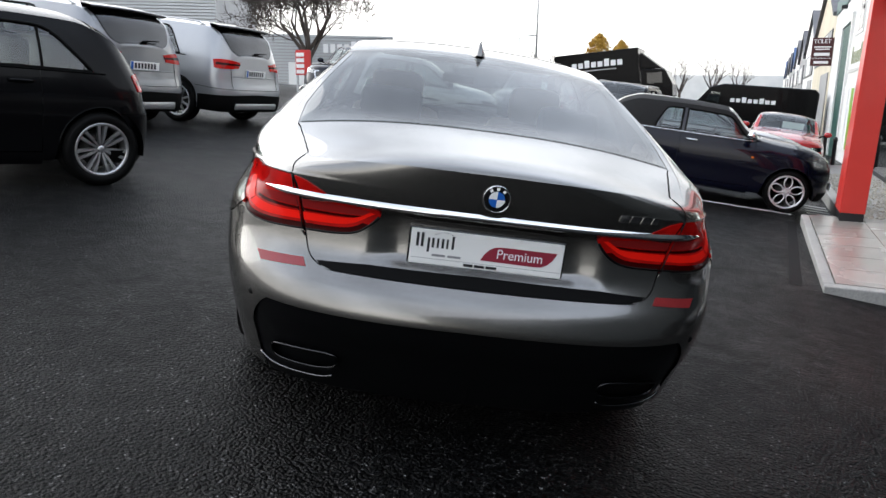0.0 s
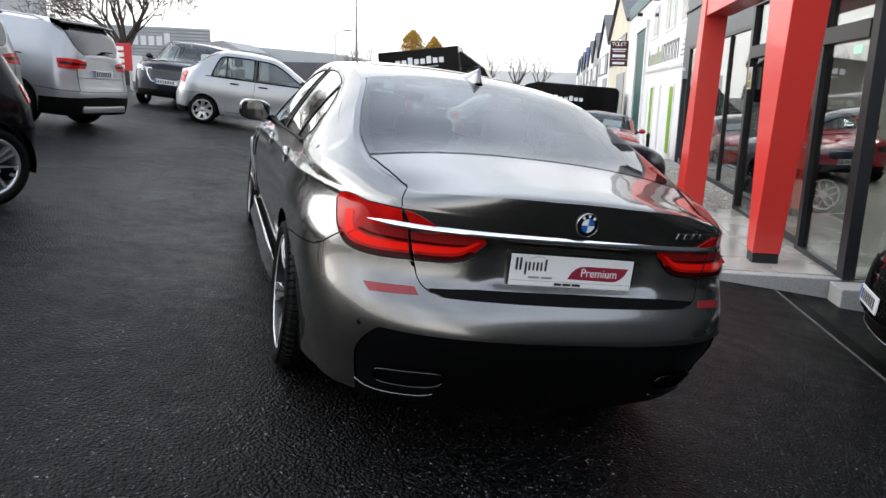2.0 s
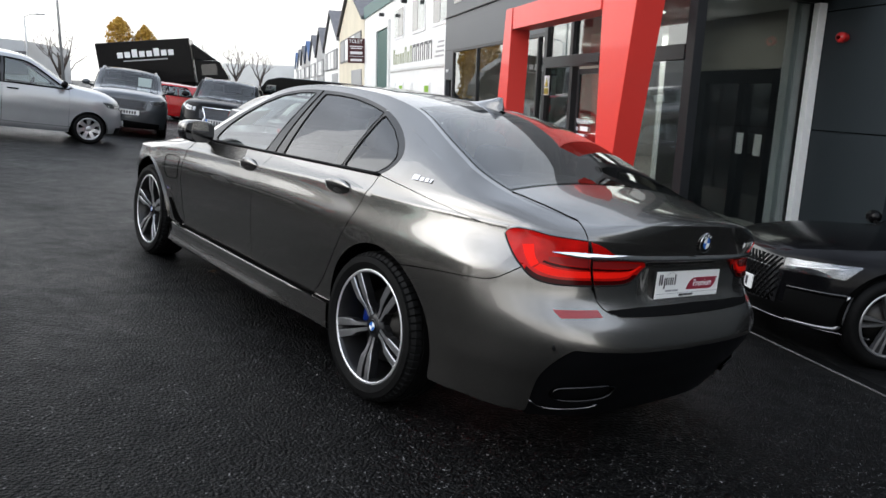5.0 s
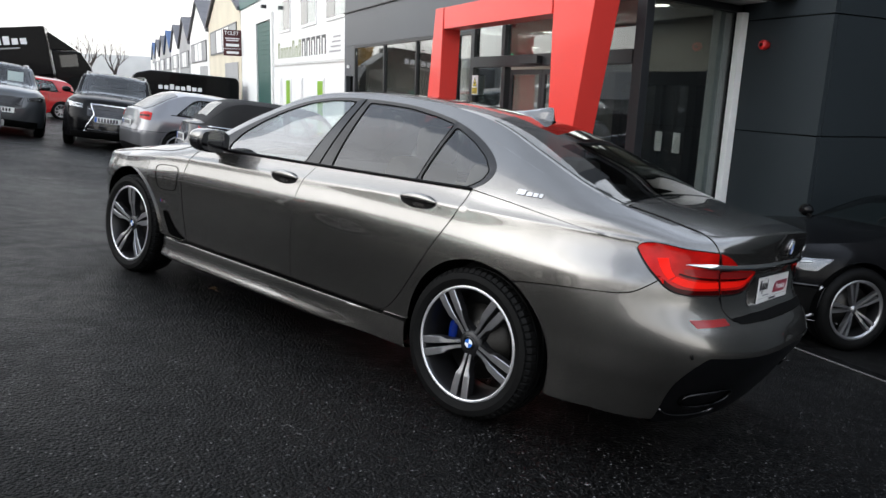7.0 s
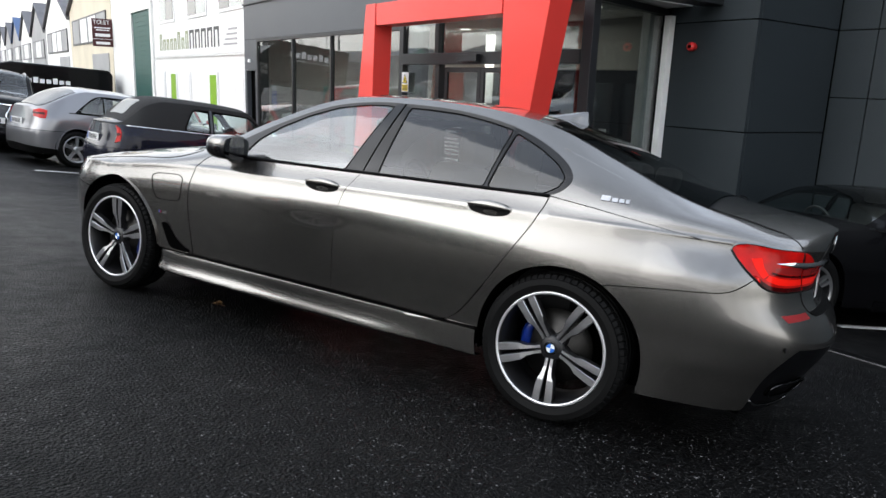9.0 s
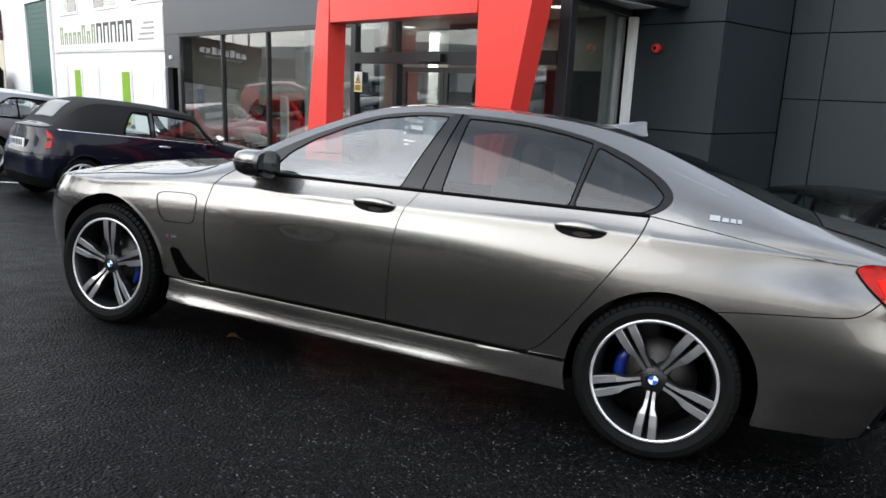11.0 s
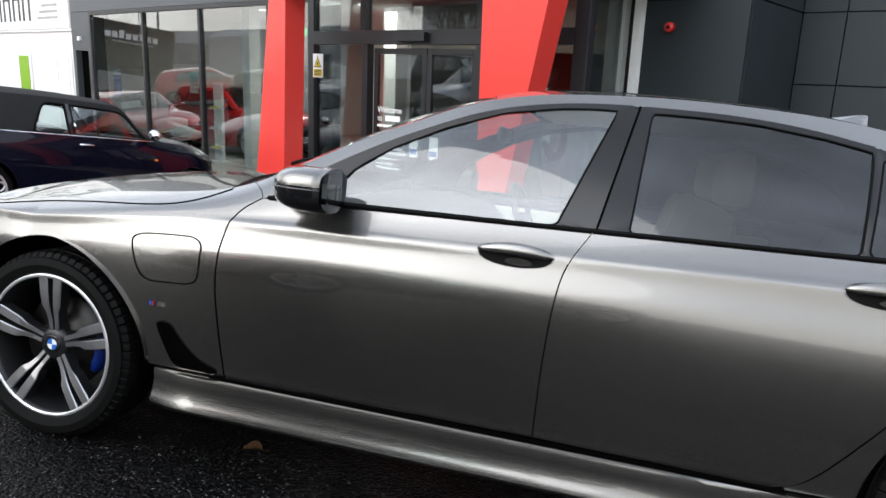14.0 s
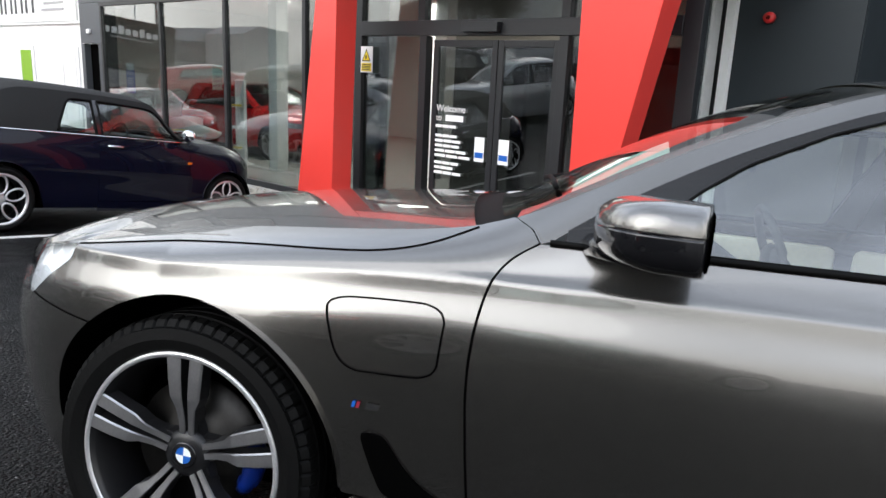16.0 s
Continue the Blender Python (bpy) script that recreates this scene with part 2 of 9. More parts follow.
WHITE_INK = material("white_ink", (0.82, 0.82, 0.82), 0.4)
ASPHALT = wet_asphalt()
RED_CLAD = material("red_cladding", (0.70, 0.045, 0.035), 0.38, 0, coat=0.2, stain=0.04, stain_scale=0.8)
GREY_CLAD = material("anthracite_cladding", (0.022, 0.028, 0.032), 0.5, 0.0, stain=0.10, stain_scale=0.9, rough_vary=0.06)
GREY_CLAD.node_tree.nodes["Principled BSDF"].inputs["Specular IOR Level"].default_value = 0.25
GREY_MID = material("mid_grey_cladding", (0.075, 0.081, 0.09), 0.42, 0.2, stain=0.06, stain_scale=0.7)
FRAME_GREY = material("anthracite_frame", (0.012, 0.013, 0.015), 0.4, 0.0, grain=0.05)
TILE = material("pale_granite_tile", (0.33, 0.305, 0.275), 0.25, 0, grain=0.12, scale=160, stain=0.12, stain_scale=1.2, vary=0.09, rough_vary=0.1)
KERB = material("concrete_kerb", (0.36, 0.35, 0.33), 0.85, 0, grain=0.2, scale=60, bump=0.25, stain=0.2)
CONCRETE = material("concrete", (0.30, 0.29, 0.28), 0.85, 0, grain=0.15, scale=50, bump=0.2, stain=0.2)
WHITE_WALL = material("white_render", (0.80, 0.80, 0.78), 0.8, 0, grain=0.03, scale=30, stain=0.06, stain_scale=0.6)
CREAM_WALL = material("cream_render", (0.66, 0.60, 0.47), 0.8, 0, grain=0.04, scale=30, stain=0.10, stain_scale=0.5)
GREY_WALL = material("grey_render", (0.36, 0.36, 0.36), 0.8, 0, grain=0.05, stain=0.12, stain_scale=0.4)
CORRUGATED = material("silver_corrugated_steel", (0.46, 0.48, 0.50), 0.4, 0.4, stain=0.08, stain_scale=0.4)
ROOF_GREY = material("slate_grey_roof", (0.12, 0.12, 0.13), 0.7, 0, grain=0.15, scale=15, stain=0.15)
DRAIN_EDGE = material("worn_drain_edge", (0.10, 0.098, 0.094), 0.8, 0, grain=0.3, scale=30, stain=0.3, stain_scale=3)
LINE_WHITE = material("worn_line_paint", (0.62, 0.62, 0.60), 0.7, 0, grain=0.35, scale=25, stain=0.2, stain_scale=4)
INNER_WALL = material("showroom_wall", (0.55, 0.54, 0.52), 0.7, stain=0.03)
# two tones of lobby wall: lighter where downlit, darkened for the unlit room
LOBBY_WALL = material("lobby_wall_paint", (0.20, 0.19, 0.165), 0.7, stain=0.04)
LOBBY_SHADED = material("shaded_lobby_wall", (0.055, 0.052, 0.047), 0.6, stain=0.06)
INNER_FLOOR = material("showroom_floor", (0.40, 0.39, 0.37), 0.25, stain=0.08)
BARK = material("bark", (0.075, 0.06, 0.05), 0.9, 0, grain=0.3, scale=20, bump=0.5)
LEAF_GOLD = material("autumn_leaves", (0.42, 0.25, 0.035), 0.7, 0, vary=0.0, grain=0.35, scale=3.0)
TWIG = material("twigs", (0.085, 0.07, 0.062), 0.9, 0, grain=0.2)
YELLOW = material("yellow_sign", (0.85, 0.66, 0.02), 0.4)
GREEN = material("green_sign", (0.22, 0.42, 0.02), 0.5, stain=0.05)
POLE = material("galvanised_pole", (0.42, 0.43, 0.44), 0.5, 0.6)
LAMP_ON = material("downlight", (1, 1, 1), 0.5, emit=(1, 0.95, 0.85), power=3.0)
EXIT_GREEN = material("exit_sign_glow", (0.0, 0.4, 0.15), 0.5, emit=(0.05, 0.8, 0.35), power=1.0)

# ---- mesh tools ----
def grow(verts, faces, name="mesh", smooth=True):
    me = bpy.data.meshes.new(name)
    me.from_pydata([tuple(map(float, v)) for v in verts], [], [tuple(map(int, f)) for f in faces])
    me.validate()
    if smooth:
        me.polygons.foreach_set("use_smooth", [True] * len(me.polygons))
    return me


def put(name, me, mat, parent=None, label=""):
    """Links a mesh as one object under a thing or a part."""
    ob = new(name, me)
    if mat is not None:
        me.materials.append(mat)
    if parent is not None:
        ob.parent = parent
    if label:
        tagged(ob, label)
    return ob


def part(name, bm, mat, parent=None, label="", smooth=False):
    me = bpy.data.meshes.new(name)
    bmesh.ops.recalc_face_normals(bm, faces=bm.faces)
    bm.to_mesh(me)
    bm.free()
    if smooth:
        me.polygons.foreach_set("use_smooth", [True] * len(me.polygons))
        me.set_sharp_from_angle(angle=radians(35))
    return put(name, me, mat, parent, label)


def thing(name, label, category, m=None, group="", kind=""):
    ob = new(name)
    ob.empty_display_size = 0.2
    tagged(ob, label, category, group, kind)
    if m is not None:
        ob.matrix_world = m
    return ob


def box_bm(x0, x1, y0, y1, z0, z1, bevel=0.0, bm=None, seg=2):
    own = bm is None
    bm = bm or bmesh.new()
    r = bmesh.ops.create_cube(bm, size=1)
    vs = r["verts"]
    for v in vs:
        v.co = ((x0 + x1) / 2 + v.co.x * (x1 - x0), (y0 + y1) / 2 + v.co.y * (y1 - y0), (z0 + z1) / 2 + v.co.z * (z1 - z0))
    if bevel:
        es = {e for v in vs for e in v.link_edges}
        bmesh.ops.bevel(bm, geom=list(es), offset=bevel, segments=seg, affect="EDGES", profile=0.5)
    return bm


def prism_bm(poly, axis, a, b, bevel=0.0):
    """A polygon of 2D points drawn out along an axis ('x','y','z') from a to b."""
    bm = bmesh.new()

    def at(p, w):
        return {"x": (w, p[0], p[1]), "y": (p[0], w, p[1]), "z": (p[0], p[1], w)}[axis]
    lo = [bm.verts.new(at(p, a)) for p in poly]
    hi = [bm.verts.new(at(p, b)) for p in poly]
    bm.faces.new(lo)
    bm.faces.new(hi[::-1])
    n = len(poly)
    for i in range(n):
        bm.faces.new((lo[i], hi[i], hi[(i + 1) % n], lo[(i + 1) % n]))
    if bevel:
        bmesh.ops.bevel(bm, geom=list(bm.edges), offset=bevel, segments=2, affect="EDGES", profile=0.5)
    return bm


def lathe(profile, n=48, axis="x"):
    """Turns (offset along the axis, radius) pairs round the axis."""
    pr = np.array(profile, float)
    th = np.linspace(0, 2 * np.pi, n, endpoint=False)
    v = []
    for a, r in pr:
        for t in th:
            v.append((a, r * math.cos(t), r * math.sin(t)) if axis == "x" else (r * math.cos(t), r * math.sin(t), a))
    f = []
    for i in range(len(pr) - 1):
        for j in range(n):
            k = (j + 1) % n
            f.append((i * n + j, i * n + k, (i + 1) * n + k, (i + 1) * n + j))
    return v, f


def tube(points, radius, n=8, closed=False):
    """A round bar along a line of points; radius may be one number or one a point."""
    P = np.array(points, float)
    m = len(P)
    R = np.full(m, radius) if np.isscalar(radius) else np.array(radius)
    v, f = [], []
    ref = np.array((0.13, 0.31, 0.94))
    for i in range(m):
        a, b = (P[(i - 1) % m], P[(i + 1) % m]) if closed else (P[max(i - 1, 0)], P[min(i + 1, m - 1)])
        d = (b - a) / (np.linalg.norm(b - a) + 1e-9)
        u = np.cross(d, ref)
        u /= np.linalg.norm(u) + 1e-9
        w = np.cross(d, u)
        for k in range(n):
            t = 2 * np.pi * k / n
            v.append(P[i] + R[i] * (math.cos(t) * u + math.sin(t) * w))
    for i in range(m if closed else m - 1):
        for k in range(n):
            j, l = (i + 1) % m, (k + 1) % n
            f.append((i * n + k, i * n + l, j * n + l, j * n + k))
    if not closed:
        f.append(tuple(range(n))[::-1])
        f.append(tuple((m - 1) * n + k for k in range(n)))
    return v, f


def text_mesh(body, size, name="lettering", thick=0.0015, align="LEFT"):
    """Letters of Blender's own font as a mesh, lying in x and z (upright, seen from -y)."""
    cu = bpy.data.curves.new(name, "FONT")
    cu.body, cu.size, cu.extrude, cu.align_x = body, size, thick, align
    tmp = bpy.data.objects.new(name, cu)
    scene.collection.objects.link(tmp)
    me = bpy.data.meshes.new_from_object(tmp.evaluated_get(bpy.context.evaluated_depsgraph_get()))
    bpy.data.objects.remove(tmp)
    me.transform(Matrix.Rotation(radians(90), 4, "X"))
    return me


def smooth_curve(knots, width=0.0):
    """A smooth function through (x, y) knots, monotone between them, then eased over the given width."""
    xs, ys = np.array(knots, float).T
    order = np.argsort(xs)
    xs, ys = xs[order], ys[order]
    h, d = np.diff(xs), np.diff(ys) / np.diff(xs)
    m = np.zeros(len(xs))
    m[0], m[-1] = d[0], d[-1]
    for i in range(1, len(xs) - 1):
        if d[i - 1] * d[i] > 0:
            w1, w2 = 2 * h[i] + h[i - 1], h[i] + 2 * h[i - 1]
            m[i] = (w1 + w2) / (w1 / d[i - 1] + w2 / d[i])
    pad = max(width * 3, 1e-3)
    X = np.linspace(xs[0] - pad, xs[-1] + pad, 1600)
    i = np.clip(np.searchsorted(xs, X) - 1, 0, len(h) - 1)
    t = np.clip((X - xs[i]) / h[i], 0, 1)
    Y = (ys[i] * (1 + 2 * t) * (1 - t) ** 2 + h[i] * m[i] * t * (1 - t) ** 2 + ys[i + 1] * t * t * (3 - 2 * t) + h[i] * m[i + 1] * t * t * (t - 1))
    Y += np.where(X < xs[0], m[0] * (X - xs[0]), 0) + np.where(X > xs[-1], m[-1] * (X - xs[-1]), 0)
    if width:
        st = (X[1] - X[0])
        k = np.exp(-0.5 * (np.arange(-int(3 * width / st), int(3 * width / st) + 1) * st / width) ** 2)
        k /= k.sum()
        Y = np.convolve(np.pad(Y, len(k) // 2, mode="reflect", reflect_type="odd"), k, "valid")
    return lambda q: np.interp(q, X, Y)


def polyline(points, n):
    """n points evenly along a line of 2D points, corners kept soft by many samples."""
    P = np.array(points, float)
    d = np.r_[0, np.cumsum(np.linalg.norm(np.diff(P, axis=0), axis=1))]
    t = np.linspace(0, d[-1], n)
    return np.stack([np.interp(t, d, P[:, k]) for k in range(P.shape[1])], 1)


def soft_line(points, n=40, rounds=3):
    """The line of points with its corners cut round (ends kept)."""
    P = [np.array(p, float) for p in points]
    for _ in range(rounds):
        Q = [P[0]]
        for a, b in zip(P[:-1], P[1:]):
            Q += [a * 0.75 + b * 0.25, a * 0.25 + b * 0.75]
        P = Q + [P[-1]]
    return polyline(P, n)


def tight_loop(points, n=100, r=0.02):
    """A closed line of points whose corners are rounded over the short length r only."""
    P = [np.array(p, float) for p in points]
    Q = []
    for a, b, c in zip(P[-1:] + P[:-1], P, P[1:] + P[:1]):
        u, w = a - b, c - b
        k = min(r, 0.45 * np.linalg.norm(u), 0.45 * np.linalg.norm(w))
        p, q = b + u / np.linalg.norm(u) * k, b + w / np.linalg.norm(w) * k
        Q += [p * (1 - t) ** 2 + b * 2 * t * (1 - t) + q * t * t for t in (0, 0.25, 0.5, 0.75, 1)]
    return polyline(Q + [Q[0]], n + 1)[:-1]


def soft_loop(points, n=64, rounds=3):
    """A closed line of points with its corners cut round."""
    P = [np.array(p, float) for p in points]
    for _ in range(rounds):
        Q = []
        for a, b in zip(P, P[1:] + P[:1]):
            Q += [a * 0.75 + b * 0.25, a * 0.25 + b * 0.75]
        P = Q
    return polyline(P + [P[0]], n + 1)[:-1]


def coons(bottom, right, top, left, nu, nv, gap=0.0):
    """A grid in the plane between four border lines (bottom and top run left to right, left and right run upward)."""
    B, T, L, R = polyline(bottom, 200), polyline(top, 200), polyline(left, 200), polyline(right, 200)
    wu = max(np.linalg.norm(np.diff(B, axis=0), axis=1).sum(), np.linalg.norm(np.diff(T, axis=0), axis=1).sum())
    wv = max(np.linalg.norm(np.diff(L, axis=0), axis=1).sum(), np.linalg.norm(np.diff(R, axis=0), axis=1).sum())
    u = np.linspace(gap / wu, 1 - gap / wu, nu)
    v = np.linspace(gap / wv, 1 - gap / wv, nv)

    def at(line, t):
        return np.stack([np.interp(t, np.linspace(0, 1, 200), line[:, k]) for k in (0, 1)], -1)
    b, t, l, r = at(B, u)[:, None], at(T, u)[:, None], at(L, v)[None], at(R, v)[None]
    U, V = u[:, None, None], v[None, :, None]
    return ((1 - V) * b + V * t + (1 - U) * l + U * r
            - ((1 - U) * (1 - V) * B[0] + U * (1 - V) * B[-1] + (1 - U) * V * T[0] + U * V * T[-1]))


def sheet(P, flange=0.0, flip=False, thick_dir=None):
    """Vertices and faces of a grid of points, with a turned-in rim of the given depth."""
    P = np.asarray(P, float)
    nu, nv = P.shape[:2]
    v = [tuple(p) for p in P.reshape(-1, 3)]
    f = [(i * nv + j, (i + 1) * nv + j, (i + 1) * nv + j + 1, i * nv + j + 1) for i in range(nu - 1) for j in range(nv - 1)]
    if flange:
        du, dv = np.gradient(P, axis=0), np.gradient(P, axis=1)
        N = np.cross(du, dv)
        N /= np.linalg.norm(N, axis=2, keepdims=True) + 1e-12
        if flip:
            N = -N
        ring = [(i, 0) for i in range(nu)] + [(nu - 1, j) for j in range(1, nv)] + [(i, nv - 1) for i in range(nu - 2, -1, -1)] + [(0, j) for j in range(nv - 2, 0, -1)]
        base = len(v)
        for i, j in ring:
            v.append(tuple(P[i, j]))
            v.append(tuple(P[i, j] - flange * N[i, j]))
        m = len(ring)
        for k in range(m):
            a, b = base + 2 * k, base + 2 * ((k + 1) % m)
            f.append((a, a + 1, b + 1, b))
    if flip:
        f = [q[::-1] for q in f]
    return v, f


def merged(*meshes):
    V, F = [], []
    for v, f in meshes:
        o = len(V)
        V += list(v)
        F += [tuple(i + o for i in q) for q in f]
    return V, F


# ---- car bodies ----
class Body:
    """A car body as one smooth surface. Local frame: y ahead from the rear axle, x to the right, z up from the ground."""
    WRAP = 1.2

    def __init__(self, zt, zc, xt, hw, zk, br, bf, y0r, y0f, prof, p=3.0, pf=2.6, cab=None, crown=2.4, ledge=0.0, lift=None, soften=0.0, tail=None):
        self.soften, self.tail = soften, tail
        self.ledge = ledge
        self.lift = lift or (lambda y: 0.0 * y)
        self.zt, self.zc, self.xt, self.hw, self.zk = zt, zc, xt, hw, zk
        self.br, self.bf, self.y0r, self.y0f, self.prof, self.p, self.pf = br, bf, y0r, y0f, prof, p, pf
        self.cab = cab
        self.crown = crown

    def side_x(self, y, z, zt=None):
        k, h = self.zk(y), self.hw(y)
        zt = self.zt(y) if zt is None else zt
        top = np.maximum(zt, k + 0.02)
        t0 = np.clip((z - 0.2) / (k - 0.2), 0, 1)
        low = h * self.prof(0.2 + (z - 0.2) * 0.66 / (k - 0.2) + self.lift(y) * (1 - t0 ** 3) * np.clip((t0 - 0.42) / 0.28, 0, 1))
        t = np.clip((z - k) / (top - k), 0, 1.4)
        c = self.cab(y)
        start = 0.62 - self.soften * np.clip((0.45 - y) / 0.5, 0, 1)
        g = c * (start * t + (1 - start) * t * t) + (1 - c) * (0.35 * t + 0.65 * t ** 2.5)
        xk = h * self.prof(0.86)
        u = np.clip(t / 0.16, 0, 1)
        step = self.ledge * c * np.where(t > 0, u * (2 - u), 0) * (1 - np.clip(t, 0, 1))
        return np.where(z <= k, low, xk + (self.xt(y) - xk) * g - step)

    def y_top(self, q):
        """The real y of the place q along the body (past the corners q runs on round the plan)."""
        return self.spot(q, np.full_like(np.asarray(q, float), 0.95), edge=True)[..., 1]

    def spot(self, q, z, edge=False):
        q, z = np.asarray(q, float), np.asarray(z, float)
        yc = np.clip(q, self.y0r, self.y0f)
        ar, af = np.clip((self.y0r - q) / self.WRAP, 0, 1), np.clip((q - self.y0f) / self.WRAP, 0, 1)
        p = np.where(ar > 0, self.p, self.pf)
        phi = (ar + af) * np.pi / 2
        r = (np.abs(np.cos(phi)) ** p + np.abs(np.sin(phi)) ** p) ** (-1 / p)
        c, s = r * np.cos(phi), r * np.sin(phi)
        b = np.where(ar > 0, self.br(z), self.bf(z))
        y = np.where(ar > 0, self.y0r - b * s, np.where(af > 0, self.y0f + b * s, yc))
        zt = self.zt(y)
        x = self.side_x(yc, z, zt) * c
        if self.tail is not None:
            # the tail's shoulder draws in above the waist
            a, b, d = (np.clip(w, 0, 1) for w in ((self.y0r + 0.18 - y) / 0.53, (z - 0.78) / 0.17, (z - 0.94) / 0.10))
            x = x - self.tail * (a * a * (3 - 2 * a)) * (b * b * (3 - 2 * b)) * (1 - d * d * (3 - 2 * d)) * np.clip((c - 0.70) / 0.24, 0, 1)
        return np.stack([x, y, z], -1)

    def edge(self, q):
        q = np.asarray(q, float)
        z = self.zt(self.y_top(q))
        for _ in range(3):
            z = self.zt(self.spot(q, z)[..., 1])
        return self.spot(q, z)

    def top(self, q, u):
        q, u = np.broadcast_arrays(np.asarray(q, float), np.asarray(u, float))
        e = self.edge(q)
        w = np.clip(e[..., 0] / (0.62 * self.hw(0.0)), 0, 1)
        zc = e[..., 2] + np.maximum(self.zc(e[..., 1]) - e[..., 2], 0) * w * w * (3 - 2 * w)
        return np.stack([u * e[..., 0], e[..., 1], e[..., 2] + (zc - e[..., 2]) * (1 - np.abs(u) ** self.crown)], -1)

    def rq(self, x, z):
        """The q at which the rear corner stands x off the middle at height z."""
        a, b = self.y0r - self.WRAP, self.y0r
        for _ in range(40):
            m = (a + b) / 2
            if self.spot(m, z)[0] < x:
                a = m
            else:
                b = m
        return m

    def fq(self, x, z):
        a, b = self.y0f, self.y0f + self.WRAP
        for _ in range(40):
            m = (a + b) / 2
            if self.spot(m, z)[0] > x:
                a = m
            else:
                b = m
        return m

    def normals(self, P, side=1):
        du, dv = np.gradient(P, axis=0), np.gradient(P, axis=1)
        N = np.cross(du, dv)
        return N / (np.linalg.norm(N, axis=2, keepdims=True) + 1e-12)

    def panel(self, bottom, right, top, left, nu=20, nv=12, gap=0.0, off=0.0, flange=0.0, side=-1):
        """A piece of the flank between four lines of (q, z), on one side (-1 left, 1 right)."""
        Q = coons(bottom, right, top, left, nu, nv, gap)
        P = self.spot(Q[..., 0], Q[..., 1])
        N = self.normals(P)
        if N[nu // 2, nv // 2, 0] < 0 and abs(N[nu // 2, nv // 2, 0]) > 0.15 or (abs(N[nu // 2, nv // 2, 0]) <= 0.15 and N[nu // 2, nv // 2, 1] * (P[nu // 2, nv // 2, 1] - 1) < 0):
            P = P[::-1]
            N = self.normals(P)
        P = P + off * N
        v, f = sheet(P, flange)
        if side < 0:
            v = [(-a, b, c) for a, b, c in v]
            f = [q[::-1] for q in f]
        return v, f

    def ruled(self, centre, inner, outer, a0, a1, nu, nv, side=-1):
        """A piece of the flank between two lines of (q, z) that both turn round a centre, from angle a0 to a1."""
        c = np.array(centre)
        ang = np.radians(np.linspace(a0, a1, nu))

        def cast(line, a, far):
            d = np.array((math.cos(a), math.sin(a)))
            hits = []
            for p, q in zip(line[:-1], line[1:]):
                p, e = np.array(p) - c, np.array(q) - np.array(p)
                den = d[0] * e[1] - d[1] * e[0]
                if abs(den) > 1e-12:
                    t, w = (p[0] * e[1] - p[1] * e[0]) / den, (p[0] * d[1] - p[1] * d[0]) / den
                    if t > 0 and -1e-6 <= w <= 1 + 1e-6:
                        hits.append(t)
            if not hits:
                ends = [np.array(line[0]) - c, np.array(line[-1]) - c]
                return c + min(ends, key=lambda v: abs(math.atan2(v[1], v[0]) - a))
            return c + d * (max(hits) if far else min(hits))
        I, O = np.array([cast(inner, a, False) for a in ang]), np.array([cast(outer, a, True) for a in ang])
        w = np.linspace(0, 1, nv)[None, :, None]
        Q = I[:, None] * (1 - w) + O[:, None] * w
        P = self.spot(Q[..., 0], Q[..., 1])
        if self.normals(P)[nu // 2, nv // 2, 0] < 0:
            P = P[::-1]
        v, f = sheet(P, 0.0)
        if side < 0:
            v, f = [(-x, y, z) for x, y, z in v], [q[::-1] for q in f]
        return v, f

    def lid(self, q0, q1, u0=-1.0, u1=1.0, nu=24, nv=24, off=0.0, flange=0.0, bow0=0.0, bow1=0.0):
        """A piece of the top between the places q0 and q1, bowed at its ends, from u0 to u1 across (numbers or functions of 0..1)."""
        t = np.linspace(0, 1, nu)[:, None]
        s = np.linspace(0, 1, nv)[None]
        a = u0(t) if callable(u0) else u0 + 0 * t
        b = u1(t) if callable(u1) else u1 + 0 * t
        U = a + (b - a) * s
        Q = (q0 + bow0 * (1 - U ** 2)) * (1 - t) + (q1 + bow1 * (1 - U ** 2)) * t
        P = self.top(Q, U)
        N = self.normals(P)
        if N[nu // 2, nv // 2, 2] < 0:
            P = P[:, ::-1]
            N = self.normals(P)
        return sheet(P + off * N, flange)


def arch(y, r, z0, a0, a1, n=24):
    """Points of a wheel arch round (y, z0), from angle a0 to a1 in degrees (0 ahead, 90 up)."""
    return [(y + r * math.cos(radians(a)), z0 + r * math.sin(radians(a))) for a in np.linspace(a0, a1, n)]


def tyre_mesh(R, rim, w, n=56, tread=True, blocks=False):
    s = R - rim
    half = w / 2
    prof = [(half * 0.80, rim), (half * 0.93, rim + 0.12 * s), (half * 1.0, rim + 0.42 * s), (half * 0.97, rim + 0.72 * s), (half * 0.88, R - 0.022),
            (half * 0.78, R - 0.006), (half * 0.60, R)]
    if tread:
        for g in (0.52, 0.18):
            prof += [(half * (g + 0.05), R), (half * (g + 0.04), R - 0.008), (half * (g - 0.04), R - 0.008), (half * (g - 0.05), R)]
    prof = prof + [(-a, r) for a, r in prof[::-1]]
    v, f = lathe(prof, n)
    if blocks:  # cross grooves over both shoulders
        m = len(prof)
        for i, (a, r) in enumerate(prof):
            if r >= R - 0.023 and abs(a) > half * 0.5:
                for j in range(0, n, 6):
                    k = i * n + j
                    s = 1 - 0.006 / R
                    v[k] = (v[k][0] * 0.985, v[k][1] * s, v[k][2] * s)
    return v, f


